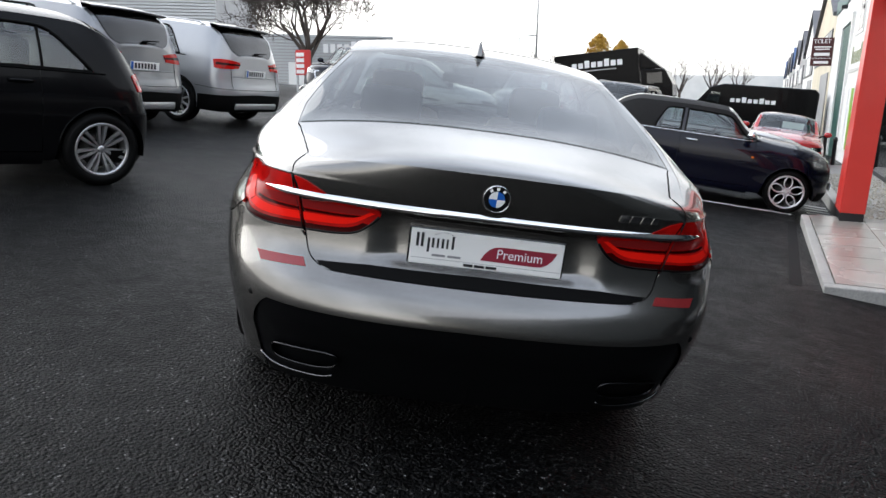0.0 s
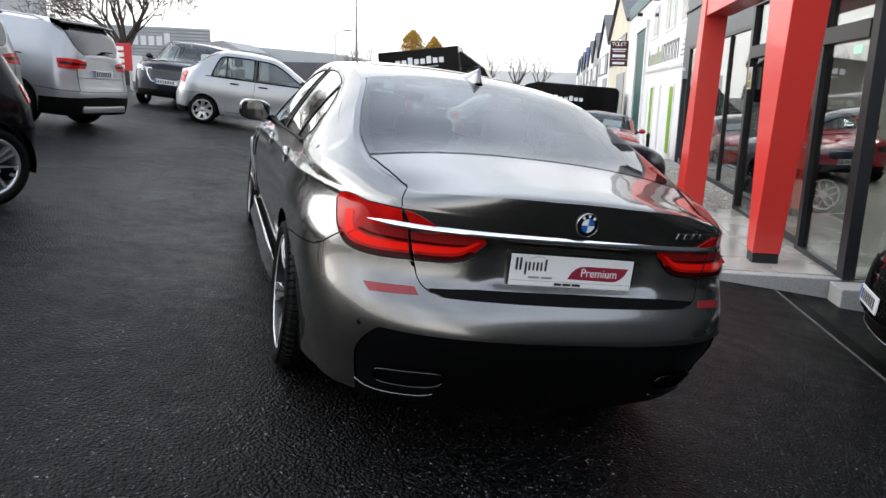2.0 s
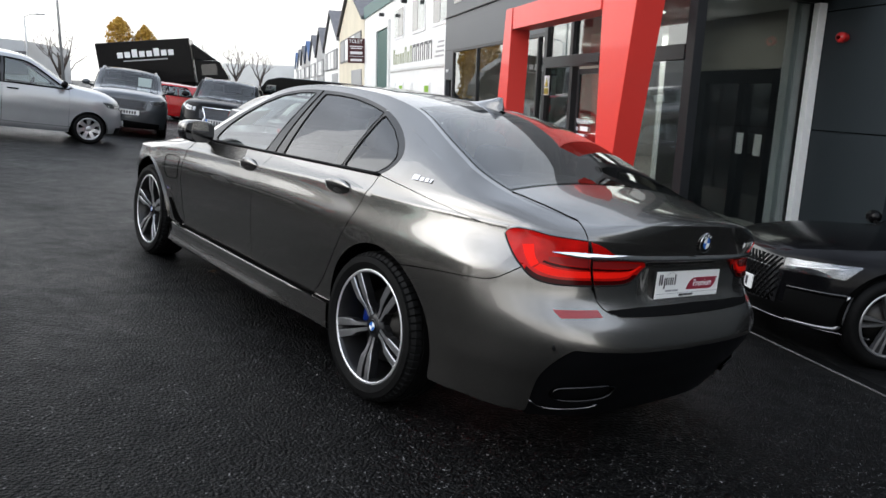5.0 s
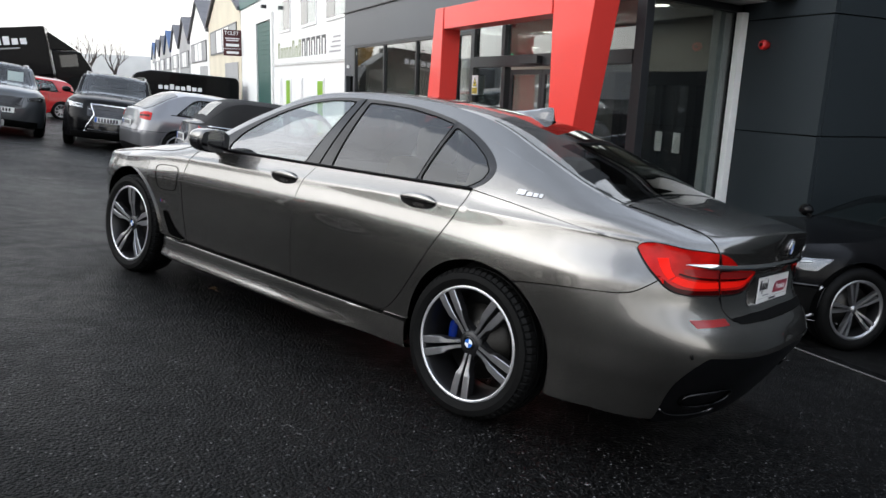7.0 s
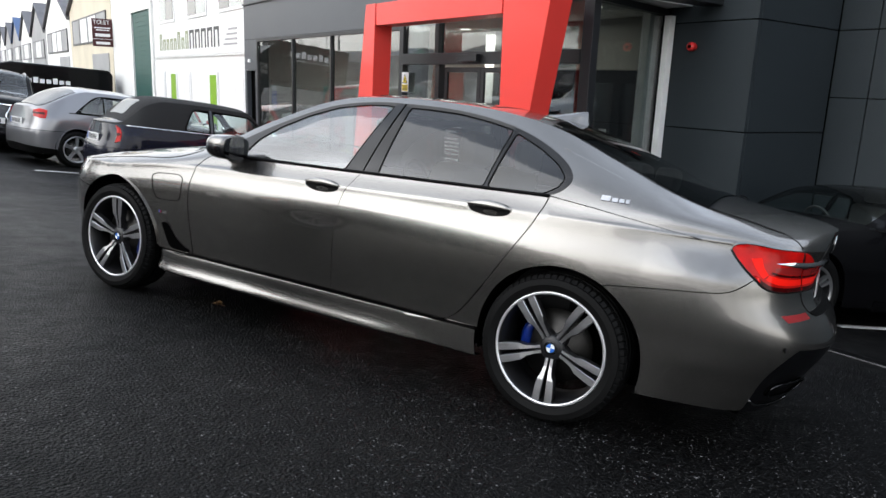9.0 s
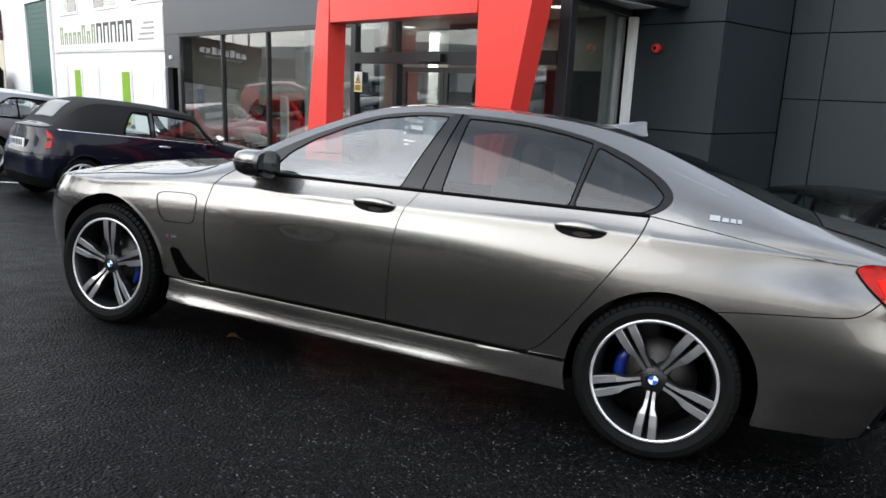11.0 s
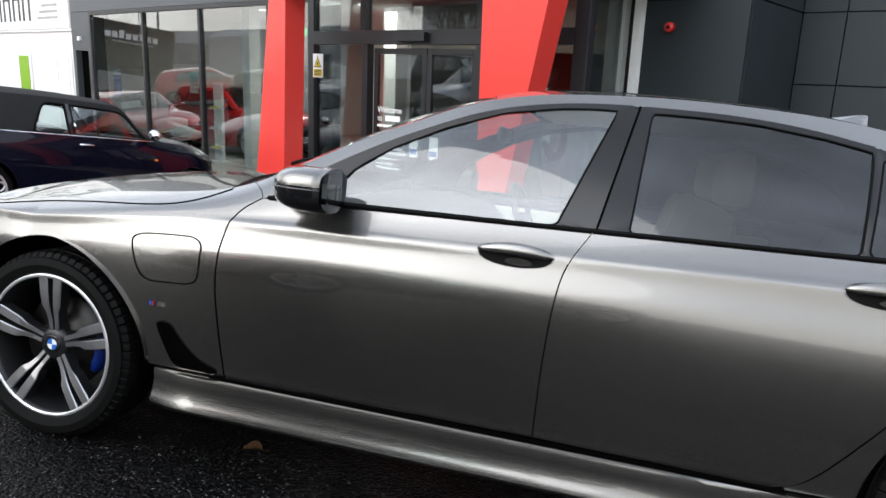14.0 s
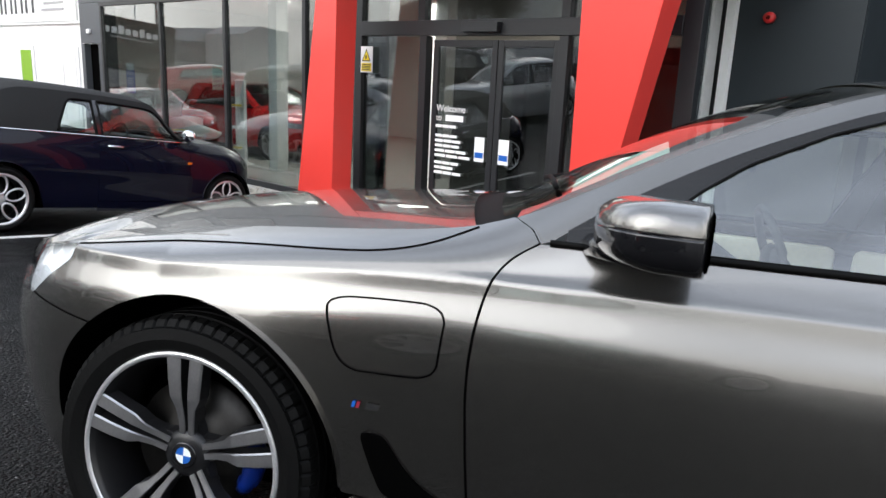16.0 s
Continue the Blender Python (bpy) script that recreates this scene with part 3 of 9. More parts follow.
def spoke_mesh(line, widths, depth, face):
    """A straight spoke: line of (r, sideways) points with widths; its face stands at x = face, its back depth behind."""
    v, f = [], []
    for (r, o), w, fx in zip(line, widths, face):
        for dx, dw in ((0, -0.5), (0, 0.5), (-depth, 0.62), (-depth, -0.62)):
            v.append((fx + dx, o + dw * w, r))
    for i in range(len(line) - 1):
        for k in range(4):
            a, b = i * 4 + k, i * 4 + (k + 1) % 4
            f.append((a, b, b + 4, a + 4))
    n = len(line) - 1
    f += [(3, 2, 1, 0), (n * 4, n * 4 + 1, n * 4 + 2, n * 4 + 3)]
    return v, f


def turned(vf, a):
    """Turns a mesh about the x axis by a degrees."""
    c, s = math.cos(radians(a)), math.sin(radians(a))
    return [(x, y * c - z * s, y * s + z * c) for x, y, z in vf[0]], vf[1]


WHEELS = {}


def wheel_parts(kind, R, rim, w):
    """Meshes of a wheel whose outer face looks along +x."""
    key = (kind, R, rim, w)
    if key in WHEELS:
        return WHEELS[key]
    half = w / 2
    n = 64 if kind == "twin" else 40
    out = [("tyre", grow(*tyre_mesh(R, rim, w, 390 if kind == "twin" else 40, blocks=kind == "twin"), smooth=kind != "twin"), RUBBER, "")]
    barrel = lathe([(half * 0.86, rim + 0.006), (half * 0.90, rim), (half * 0.88, rim - 0.006), (half * 0.74, rim - 0.016), (-half * 0.2, rim - 0.028), (-half * 0.8, rim - 0.02), (-half * 0.86, rim + 0.004)], n)
    spokes, pockets = [], []
    if kind == "twin":
        out.append(("rim", grow(*barrel), ALU_DARK, ""))
        lip = lathe([(half * 0.865, rim + 0.006), (half * 0.90, rim + 0.0035), (half * 0.905, rim - 0.001), (half * 0.892, rim - 0.0075), (half * 0.872, rim - 0.0085)], n)
        out.append(("rim_lip", grow(*lip), ALU, "bright machined rim edge"))
        for k in range(5):
            for sgn in (-1, 1):
                line = [(0.052, sgn * 0.0120), (0.088, sgn * 0.0130), (0.122, sgn * 0.0165), (0.150, sgn * 0.0240), (0.20, sgn * 0.0280), (rim - 0.006, sgn * 0.0310)]
                face = [half * 0.64, half * 0.68, half * 0.75, half * 0.81, half * 0.85, half * 0.868]
                sp = spoke_mesh(line, [0.013, 0.0135, 0.0165, 0.0265, 0.0290, 0.0305], 0.004, face)
                spokes.append(turned(sp, 72 * k))
                back = spoke_mesh(line, [0.016, 0.0165, 0.0185, 0.0275, 0.0300, 0.0315], 0.040, [q - 0.0045 for q in face])
                pockets.append(turned(back, 72 * k))
            web = spoke_mesh([(0.03, 0), (0.07, 0), (0.10, 0)], [0.070, 0.050, 0.030], 0.03, [half * 0.52, half * 0.52, half * 0.48])
            pockets.append(turned(web, 72 * k))
            out.append(("spoke", grow(*merged(spokes[-2], spokes[-1]), smooth=False), SPOKE_FACE, "machined double spoke"))
        out.append(("spoke_web", grow(*merged(*pockets), smooth=False), ALU_DARK, ""))
        hub = lathe([(half * 0.5, 0.062), (half * 0.60, 0.058), (half * 0.64, 0.042), (half * 0.66, 0.034), (half * 0.66, 0.0)], 32)
        out.append(("hub", grow(*hub), ALU_DARK, ""))
        cap = lathe([(half * 0.66, 0.0335), (half * 0.69, 0.033), (half * 0.695, 0.030), (half * 0.695, 0.0)], 32)
        out.append(("centre_cap", grow(*cap), GLOSS_BLACK, "black centre cap with blue and white disc"))
        for k in range(4):
            sec = [(half * 0.70, 0, 0)] + [(half * 0.70, 0.021 * math.cos(radians(a)), 0.021 * math.sin(radians(a))) for a in np.linspace(90 * k, 90 * k + 90, 8)]
            out.append(("cap_sector", grow(sec, [tuple(range(9))], smooth=False), BLUE_INK if k % 2 else WHITE_INK, ""))
        for k in range(5):
            v, f = lathe([(half * 0.60, 0.008), (half * 0.60, 0.0)], 10)
            a = radians(72 * k + 36)
            out.append(("wheel_bolt", grow([(x + 0.0, y - 0.05 * math.sin(a), z + 0.05 * math.cos(a)) for x, y, z in merged((v, f), lathe([(half * 0.5, 0.0095), (half * 0.60, 0.0085)], 10))[0]], merged((v, f), lathe([(0, 1), (0, 1)], 10))[1]), STEEL, ""))
        disc = lathe([(half * 0.05, 0.175), (half * 0.12, 0.175), (half * 0.12, 0.11), (half * 0.3, 0.09), (half * 0.3, 0.0)], 48)
        out.append(("brake_disc", grow(*disc), STEEL, ""))
    else:
        mat = {"multi": ALU_SILVER, "split": ALU_SILVER, "fork": SPOKE_FACE, "star": ALU_SILVER, "cover": ALU_SILVER, "black": ALU_DARK, "ten": ALU, "petal": ALU}[kind]
        out.append(("rim", grow(*barrel), ALU_DARK if kind in ("ten", "petal", "black", "fork") else mat, ""))
        cnt = {"multi": 8, "split": 7, "fork": 5, "star": 5, "cover": 7, "black": 5, "ten": 10, "petal": 5}[kind]
        wd = {"multi": (0.034, 0.030, 0.036), "split": (0.03, 0.03, 0.03), "fork": (0.03, 0.03, 0.03), "star": (0.06, 0.045, 0.06), "cover": (0.07, 0.058, 0.078), "black": (0.06, 0.05, 0.06), "ten": (0.03, 0.022, 0.028), "petal": (0.05, 0.03, 0.05)}[kind]
        lip = lathe([(half * 0.865, rim + 0.006), (half * 0.915, rim + 0.002), (half * 0.90, rim - 0.012), (half * 0.78, rim - 0.02)], n)
        out.append(("rim_lip", grow(*lip), mat, ""))
        for k in range(cnt):
            if kind == "petal":
                pts = [(0.05 + (rim - 0.065) * (0.5 - 0.5 * math.cos(t)), 0.052 * math.sin(t)) for t in np.linspace(0, 2 * np.pi, 24, endpoint=False)]
                ring = tube([(half * 0.72, o, r) for r, o in pts], 0.011, 6, True)
                sp = ring
            elif kind in ("split", "fork"):
                sp = merged(*[spoke_mesh([(0.03, g * 0.006), (rim * 0.5, g * 0.020), (rim - 0.012, g * 0.030)], (0.014, 0.020, 0.026), 0.035, [half * 0.6, half * 0.75, half * 0.84]) for g in (-1, 1)])
            else:
                sp = spoke_mesh([(0.03, 0), (rim * 0.55, 0), (rim - 0.012, 0)], wd, 0.035, [half * 0.6, half * 0.75, half * 0.82])
            out.append(("spoke", grow(*turned(sp, 360 / cnt * k), smooth=kind == "petal"), mat, ""))
        hr = 0.55 if kind in ("split", "fork") else 1.0
        hub = lathe([(half * 0.4, 0.06 * hr), (half * 0.62, 0.055 * hr), (half * 0.68, 0.03 * hr), (half * 0.68, 0.0)], 24)
        out.append(("centre_cap", grow(*hub), mat, ""))
        disc = lathe([(half * 0.1, rim * 0.72), (half * 0.12, rim * 0.72), (half * 0.12, 0.0)], 24)
        out.append(("brake_disc", grow(*disc), MATT_BLACK if kind == "cover" else STEEL, ""))
    WHEELS[key] = out
    return out


def add_wheel(car, kind, x, y, R, rim, w, turn=0.0, steer=0.0, caliper=None):
    """A wheel under a car, its outer face at x (its sign gives the side)."""
    s = 1 if x > 0 else -1
    hubm = new("wheel")
    hubm.empty_display_size = 0.1
    hubm.parent = car
    hubm.matrix_local = Matrix.Translation((x - s * w / 2, y, R - 0.006)) @ Matrix.Rotation(radians(steer), 4, "Z") @ (Matrix.Rotation(math.pi, 4, "Z") if s < 0 else Matrix.Identity(4)) @ Matrix.Rotation(radians(turn), 4, "X")
    for nm, me, mat, lab in wheel_parts(kind, R, rim, w):
        ob = new(nm, me)
        if not me.materials:
            me.materials.append(mat)
        ob.parent = hubm
        if lab:
            tagged(ob, lab)
    if caliper is not None:
        c = math.copysign(1, caliper)
        pts = [(w * 0.02, 0.155 * math.cos(a), 0.155 * math.sin(a)) for a in np.linspace(radians(-28), radians(28), 9)]
        v, f = tube(pts, [0.016, 0.024, 0.028, 0.029, 0.029, 0.029, 0.028, 0.024, 0.016], 8)
        rot = Matrix.Rotation(radians(caliper - turn), 4, "X")
        ob = put("brake_caliper", grow([tuple(rot @ Vector(q)) for q in v], f), CALIPER, hubm, "blue painted brake caliper")
    return hubm

# ---- the grey saloon ----
SLOPE = Matrix(((0.8905, -0.4400, 0.1155, 0), (0.4411, 0.8973, 0.0174, 0), (-0.1113, 0.0354, 0.9932, 0), (0, 0, 0, 1)))  # the saloon on the falling forecourt

S_ZT = smooth_curve([(-1.14, 1.05), (-1.04, 1.038), (-0.98, 1.015), (-0.9, 1.003), (-0.7, 1.038), (-0.45, 1.10), (-0.1, 1.235), (0.25, 1.362), (0.6, 1.418), (1.0, 1.434), (1.35, 1.42), (1.6, 1.375), (1.85, 1.272),
                     (2.0, 1.203), (2.12, 1.136), (2.25, 1.063), (2.36, 1.010), (2.46, 0.984), (2.6, 0.962), (3.0, 0.915), (3.4, 0.85), (3.7, 0.775), (3.94, 0.66)], 0.06)
S_ZC = smooth_curve([(-1.14, 1.06), (-1.0, 1.068), (-0.8, 1.092), (-0.55, 1.13), (-0.2, 1.255), (0.1, 1.36), (0.35, 1.428), (0.8, 1.472), (1.2, 1.478), (1.5, 1.462), (1.75, 1.402),
                     (2.1, 1.245), (2.30, 1.125), (2.40, 1.065), (2.5, 1.043), (2.6, 1.03), (3.0, 0.99), (3.4, 0.925), (3.7, 0.84), (3.94, 0.70)], 0.06)
S_XT = smooth_curve([(-0.35, 0.735), (-0.1, 0.69), (0.25, 0.61), (0.7, 0.60), (1.2, 0.605), (1.5, 0.625), (1.8, 0.675), (2.1, 0.745), (2.35, 0.80), (2.7, 0.79), (3.15, 0.74)], 0.08)
S_HW = smooth_curve([(-0.35, 0.935), (0.0, 0.95), (0.6, 0.94), (1.5, 0.938), (2.4, 0.94), (2.9, 0.95), (3.15, 0.935)], 0.15)
S_ZK = smooth_curve([(-0.35, 0.955), (0.5, 0.945), (1.2, 0.925), (1.7, 0.912), (2.4, 0.893), (3.15, 0.82)], 0.1)
S_PROF = smooth_curve([(0.15, 0.885), (0.22, 0.928), (0.30, 0.942), (0.36, 0.952), (0.46, 0.970), (0.57, 0.9875), (0.66, 0.9975), (0.71, 1.0), (0.76, 0.9965), (0.80, 0.985), (0.83, 0.976), (0.86, 0.972), (0.90, 0.955)], 0.012)
S_BR = smooth_curve([(0.18, 0.63), (0.30, 0.692), (0.40, 0.728), (0.45, 0.756), (0.50, 0.780), (0.55, 0.789), (0.62, 0.765), (0.68, 0.715), (0.74, 0.678), (0.84, 0.668), (0.93, 0.690), (0.98, 0.700), (1.05, 0.711), (1.09, 0.714)], 0.012)
S_BF = smooth_curve([(0.18, 0.66), (0.35, 0.76), (0.55, 0.79), (0.68, 0.76), (0.8, 0.70), (1.0, 0.55)], 0.03)
S_CAB = smooth_curve([(-0.6, 0.25), (-0.1, 0.9), (0.2, 1.0), (1.9, 1.0), (2.3, 0.75), (2.5, 0.15), (3.15, 0.0)], 0.06)
S_LIFT = smooth_curve([(-0.9, 0.08), (-0.1, 0.08), (0.5, 0.055), (1.2, 0.0), (3.2, 0.0)], 0.1)
SALOON = Body(S_ZT, S_ZC, S_XT, S_HW, S_ZK, S_BR, S_BF, -0.35, 3.15, S_PROF, 3.0, 2.5, S_CAB, ledge=0.016, lift=S_LIFT, soften=0.40, tail=0.052)


def build_saloon():
    B = SALOON
    car = thing("saloon_car", "dark grey metallic saloon car parked on damp asphalt", "car", SLOPE)
    G = 0.0022
    AR = 0.40
    AF, AB = (3.055, 0.355), (-0.015, 0.335)  # middles of the front and rear arches

    def bz(y):
        return 0.993 + 0.025 * (1.7 - y)
    PA, PB, PC = (2.27, bz(2.27)), (1.185, bz(1.185)), (0.12, bz(0.12))
    belt = [(y, bz(y)) for y in np.linspace(0.12, 2.25, 30)]
    # shut lines of the doors, upward
    b_gap = soft_line([(1.285, 0.355), (1.282, 0.60), (1.268, 0.80), (1.25, 0.90), PB], 40)
    a_gap = soft_line([(2.35, 0.345), (2.368, 0.50), (2.385, 0.70), (2.368, 0.87), (2.335, 0.935), PA], 40)
    c_gap = soft_line([(0.60, 0.350), (0.52, 0.375), (0.42, 0.50), (0.30, 0.68), (0.20, 0.84), (0.14, 0.95), PC], 40)
    dlo_top = soft_line([(2.25, bz(2.25) + 0.005), (2.17, 1.045), (2.07, 1.110), (1.93, 1.190), (1.80, 1.254), (1.57, 1.350), (1.33, 1.392), (1.1, 1.401), (0.744, 1.394), (0.45, 1.346), (0.25, 1.279), (0.09, 1.194), (0.03, 1.125), (0.06, 1.07), (0.12, bz(0.12) + 0.005)], 120)
    rear_cut = soft_line([(-0.203, 0.688), (-0.27, 0.700), (-0.45, 0.722), (-0.60, 0.736), (-0.735, 0.749), (-0.802, 0.792), (-0.836, 0.821)], 40)
    lamp_out = [(-0.836, 0.821), (-0.778, 0.862), (-0.728, 0.902), (-0.706, 0.926)]
    lamp_top = [(-0.706, 0.926), (-0.707, 0.941), (-0.722, 0.951), (-0.752, 0.958), (-0.81, 0.958), (-0.878, 0.951), (-0.94, 0.951), (-1.017, 0.950)]
    lamp_foot = [(-0.836, 0.821), (-0.870, 0.793), (-0.908, 0.778), (-0.972, 0.773), (-1.03, 0.776), (-1.079, 0.780)]
    q_lid_top = -0.885
    q_ex = -0.905
    z_lt = float(B.edge(np.array([q_lid_top]))[0, 2])
    lid_gap = soft_line([(-1.150, 0.672), (-1.114, 0.690), (-1.097, 0.718), (-1.090, 0.750), (-1.082, 0.790), (-1.056, 0.872), (-1.042, 0.906), (-1.020, 0.950), (-0.975, 0.982), (-0.93, 0.998), (q_lid_top, z_lt)], 60)
    lid_shoulder = [(-0.706, 0.926), (-0.708, 0.955), (-0.76, 0.984), (q_lid_top, z_lt)]
    mid = B.y0r - B.WRAP

    for side, nm in ((-1, "left"), (1, "right")):
        def panel(name, bottom, right, top, left, nu, nv, mat=PAINT, gap=G, off=0.0, flange=0.012, parent=car, label=""):
            v, f = B.panel(bottom, right, top, left, nu, nv, gap, off, flange, side)
            return put(name, grow(v, f), mat, parent, label)
        # doors
        fb = [(y, 0.352) for y in np.linspace(1.285, 2.35, 20)]
        ft = [p for p in belt if 1.19 <= p[0] <= 2.26]
        fd = panel("front_door", fb, a_gap, [PB] + ft + [PA], b_gap, 50, 90)
        rb = [(y, 0.352) for y in np.linspace(0.60, 1.285, 20)]
        rt = [p for p in belt if p[0] <= 1.18]
        rd = panel("rear_door", rb, b_gap, rt + [PB], c_gap, 50, 90)
        # recessed grip: a black sheet on the skin paints its shadowed hollow, under a bright bar
        for door, y0, zg in ((fd, 1.40, 0.918), (rd, 0.395, 0.944)):
            def lens(top, low, ln, n=24):
                a = np.linspace(0, np.pi, n)
                up = [(y0 - ln * math.cos(t), zg + top * math.sin(t) ** 0.9) for t in a]
                dn = [(y0 + ln * math.cos(t), zg - low * math.sin(t) ** 0.8) for t in a[1:-1]]
                return np.array(up + dn)
            loop = lens(0.028, 0.042, 0.116)
            P = B.spot(loop[:, 0], loop[:, 1])
            n = len(loop)
            inner = P.mean(0) + (P - P.mean(0)) * 0.965
            v = [(side * (a + 0.0005), b, d) for a, b, d in P] + [(side * (a + 0.0035), b, d) for a, b, d in (P + inner) / 2] + [(side * (a + 0.001), b, d) for a, b, d in inner]
            f = [(k * n + i, k * n + (i + 1) % n, (k + 1) * n + (i + 1) % n, (k + 1) * n + i) for i in range(n) for k in (0, 1)]
            put("handle_rim", grow(v, f), PAINT, door)
            mean = loop.mean(0)
            v = []
            for w in (0.965, 0.72, 0.48, 0.24, 0.0):
                k = mean + (loop - mean) * w
                v += [(side * (a + 0.0016), b, d) for a, b, d in B.spot(k[:, 0], k[:, 1])]
            f = [(r * n + i, r * n + (i + 1) % n, (r + 1) * n + (i + 1) % n, (r + 1) * n + i) for r in range(4) for i in range(n)]
            put("handle_recess", grow(v, f), MATT_BLACK, door, "black sheet as the shaded hollow behind the grip")
            cup = np.array([(y0 - 0.012 + 0.042 * math.cos(t), zg - 0.024 + 0.011 * math.sin(t)) for t in np.linspace(0, 2 * np.pi, 24, endpoint=False)])
            Q = B.spot(cup[:, 0], cup[:, 1]) + np.stack([0.0022 + 0.22 * (cup[:, 1] - cup[:, 1].min()), 0 * cup[:, 0], 0 * cup[:, 0]], 1)
            put("handle_cup", grow([(side * a, b, d) for a, b, d in Q], [tuple(range(24))], smooth=False), PAINT, door, "grey hollow of the grip")
            ts = np.linspace(0, 1, 18)
            v, f = [], []
            for t in ts:
                y = y0 - 0.116 + 0.232 * t
                bow = math.sin(math.pi * t)
                cz, h, w = zg + 0.002 + 0.011 * bow, 0.004 + 0.0145 * bow ** 0.6, 0.003 + 0.010 * bow ** 0.5
                x0 = float(B.spot(np.array(y), np.array(cz))[0]) + 0.004 + 0.012 * bow ** 0.7
                for k in range(10):
                    u = 2 * math.pi * k / 10
                    cu, su = math.cos(u), math.sin(u)
                    v.append((side * (x0 + w * math.copysign(abs(cu) ** 0.5, cu) - 0.004 * bow * su), y, cz + h * math.copysign(abs(su) ** 0.7, su)))
            f = [(i * 10 + k, i * 10 + (k + 1) % 10, (i + 1) * 10 + (k + 1) % 10, (i + 1) * 10 + k) for i in range(17) for k in range(10)] + [tuple(range(10)), tuple(170 + k for k in range(10))]
            put("door_handle", grow(v, f), PAINT, door)
        # front wing: over the arch, then the strip behind the wheel
        def ed(y):
            return (y, float(B.edge(np.array([y]))[0, 2]))
        h_line = soft_line([ed(2.40), (2.45, 0.975), (2.51, 0.947), (2.59, 0.924), (2.69, 0.909), (2.95, 0.889), (3.2, 0.860), (3.44, 0.825)], 60, 2)
        pillar_foot = [PA, (2.29, 1.004), ed(2.335)]
        nose = [(3.56, 0.676), (3.50, 0.735), (3.445, 0.785), (3.44, 0.825)]
        f_arch = arch(AF[0], AR, AF[1], 178, 47, 46)
        v = B.panel([(2.354, 0.352), (2.52, 0.350), (2.65, 0.350)] + f_arch, [f_arch[-1]] + nose, pillar_foot + [ed(2.36)] + [tuple(q) for q in h_line], [(2.354, 0.352)] + [(q + 0.004, z) for q, z in a_gap[1:]], 130, 84, 0.0, 0, 0.012, side)
        wing = put("front_wing", grow(*v), PAINT, car)
        # charging flap, side vent, badge on the wing
        loop = soft_loop([(2.440, 0.828), (2.575, 0.824), (2.712, 0.812), (2.703, 0.76), (2.665, 0.657), (2.56, 0.661), (2.450, 0.668), (2.445, 0.74)], 70, 2)
        P = B.spot(loop[:, 0], loop[:, 1]) + (0.0015, 0, 0)
        v, f = tube([(side * a, b, d) for a, b, d in P], 0.0023, 5, True)
        put("charging_flap_gap", grow(v, f), DEEP_BLACK, wing, "dark seam round the charging flap")
        loop = soft_loop([(2.612, 0.508), (2.60, 0.518), (2.56, 0.518), (2.545, 0.505), (2.50, 0.44), (2.44, 0.392), (2.375, 0.372), (2.375, 0.356), (2.45, 0.356), (2.545, 0.358), (2.57, 0.40)], 70, 1)
        P = B.spot(loop[:, 0], loop[:, 1])
        n = len(loop)
        # the sheet of the vent: strips from one long side to the other
        half_a, half_b = [2, *range(1, -1, -1), *range(n - 1, n // 2 + 1, -1)], list(range(3, n // 2 + 2))
        ra, rb = polyline([loop[k] for k in half_a], 24), polyline([loop[k] for k in half_b], 24)
        grid = np.stack([ra * (1 - w) + rb * w for w in np.linspace(0, 1, 5)], 1)
        P = B.spot(grid[..., 0], grid[..., 1])
        P[..., 0] += np.array([0.004, 0.009, 0.007, 0.009, 0.004])[None]
        P[..., 0] *= side
        put("side_vent", grow(*sheet(P)), DEEP_BLACK, wing, "black side vent")
        for k, (y0, mt) in enumerate(((2.632, BLUE_INK), (2.622, MAROON), (2.600, CHROME))):
            wdt = 0.008 if k < 2 else 0.030
            pts = [(y0, 0.572), (y0 - wdt, 0.572), (y0 - wdt - 0.004, 0.588), (y0 - 0.004, 0.588)]
            P = B.spot(np.array([q[0] for q in pts]), np.array([q[1] for q in pts])) + (0.004, 0, 0)
            put("wing_badge", grow([(side * a, b, d) for a, b, d in P], [(0, 1, 2, 3)], smooth=False), mt, wing)
        # sill: a swept ledge under the doors
        sec = [(0.870, 0.3430), (0.914, 0.3425), (0.9215, 0.339), (0.9245, 0.328), (0.921, 0.302), (0.9215, 0.284), (0.925, 0.264), (0.932, 0.245), (0.938, 0.231), (0.9395, 0.222), (0.932, 0.211), (0.905, 0.205), (0.85, 0.203)]
        m = len(sec)
        v = []
        for t in np.linspace(0, 1, 70):
            for x, z in sec:
                y1 = AB[0] + math.sqrt(max(0.0, AR ** 2 - (z - AB[1]) ** 2)) + 0.001
                y = y1 + (2.63 - y1) * t
                k = max(0.0, min(1.0, (1.05 - y) / 0.55))
                k = k * k * (3 - 2 * k)
                flush = min(x, 0.9135 - 0.05 * max(0.0, 0.30 - z))
                v.append((side * (x + (flush - x) * k - 0.03 * max(0.0, (y - 2.45) / 0.18) ** 2), y, z + 0.012 * k * (z < 0.215)))
        f = [(i * m + k, (i + 1) * m + k, (i + 1) * m + k + 1, i * m + k + 1) for i in range(69) for k in range(m - 1)]
        ob = put("sill", grow(v, f if side > 0 else [q[::-1] for q in f]), PAINT, car)
        ob.data.set_sharp_from_angle(angle=radians(40))
        # black strip laid on the ledge as the shade under the doors
        part("sill_shade", box_bm(*sorted((side * 0.886, side * 0.909)), 0.56, 2.40, 0.338, 0.349, 0.002), DEEP_BLACK, ob, "black strip for the doors' shade along the sill")
        # quarter panel with the rear pillar
        r_arch = arch(AB[0], AR, AB[1], 3, 118, 46)
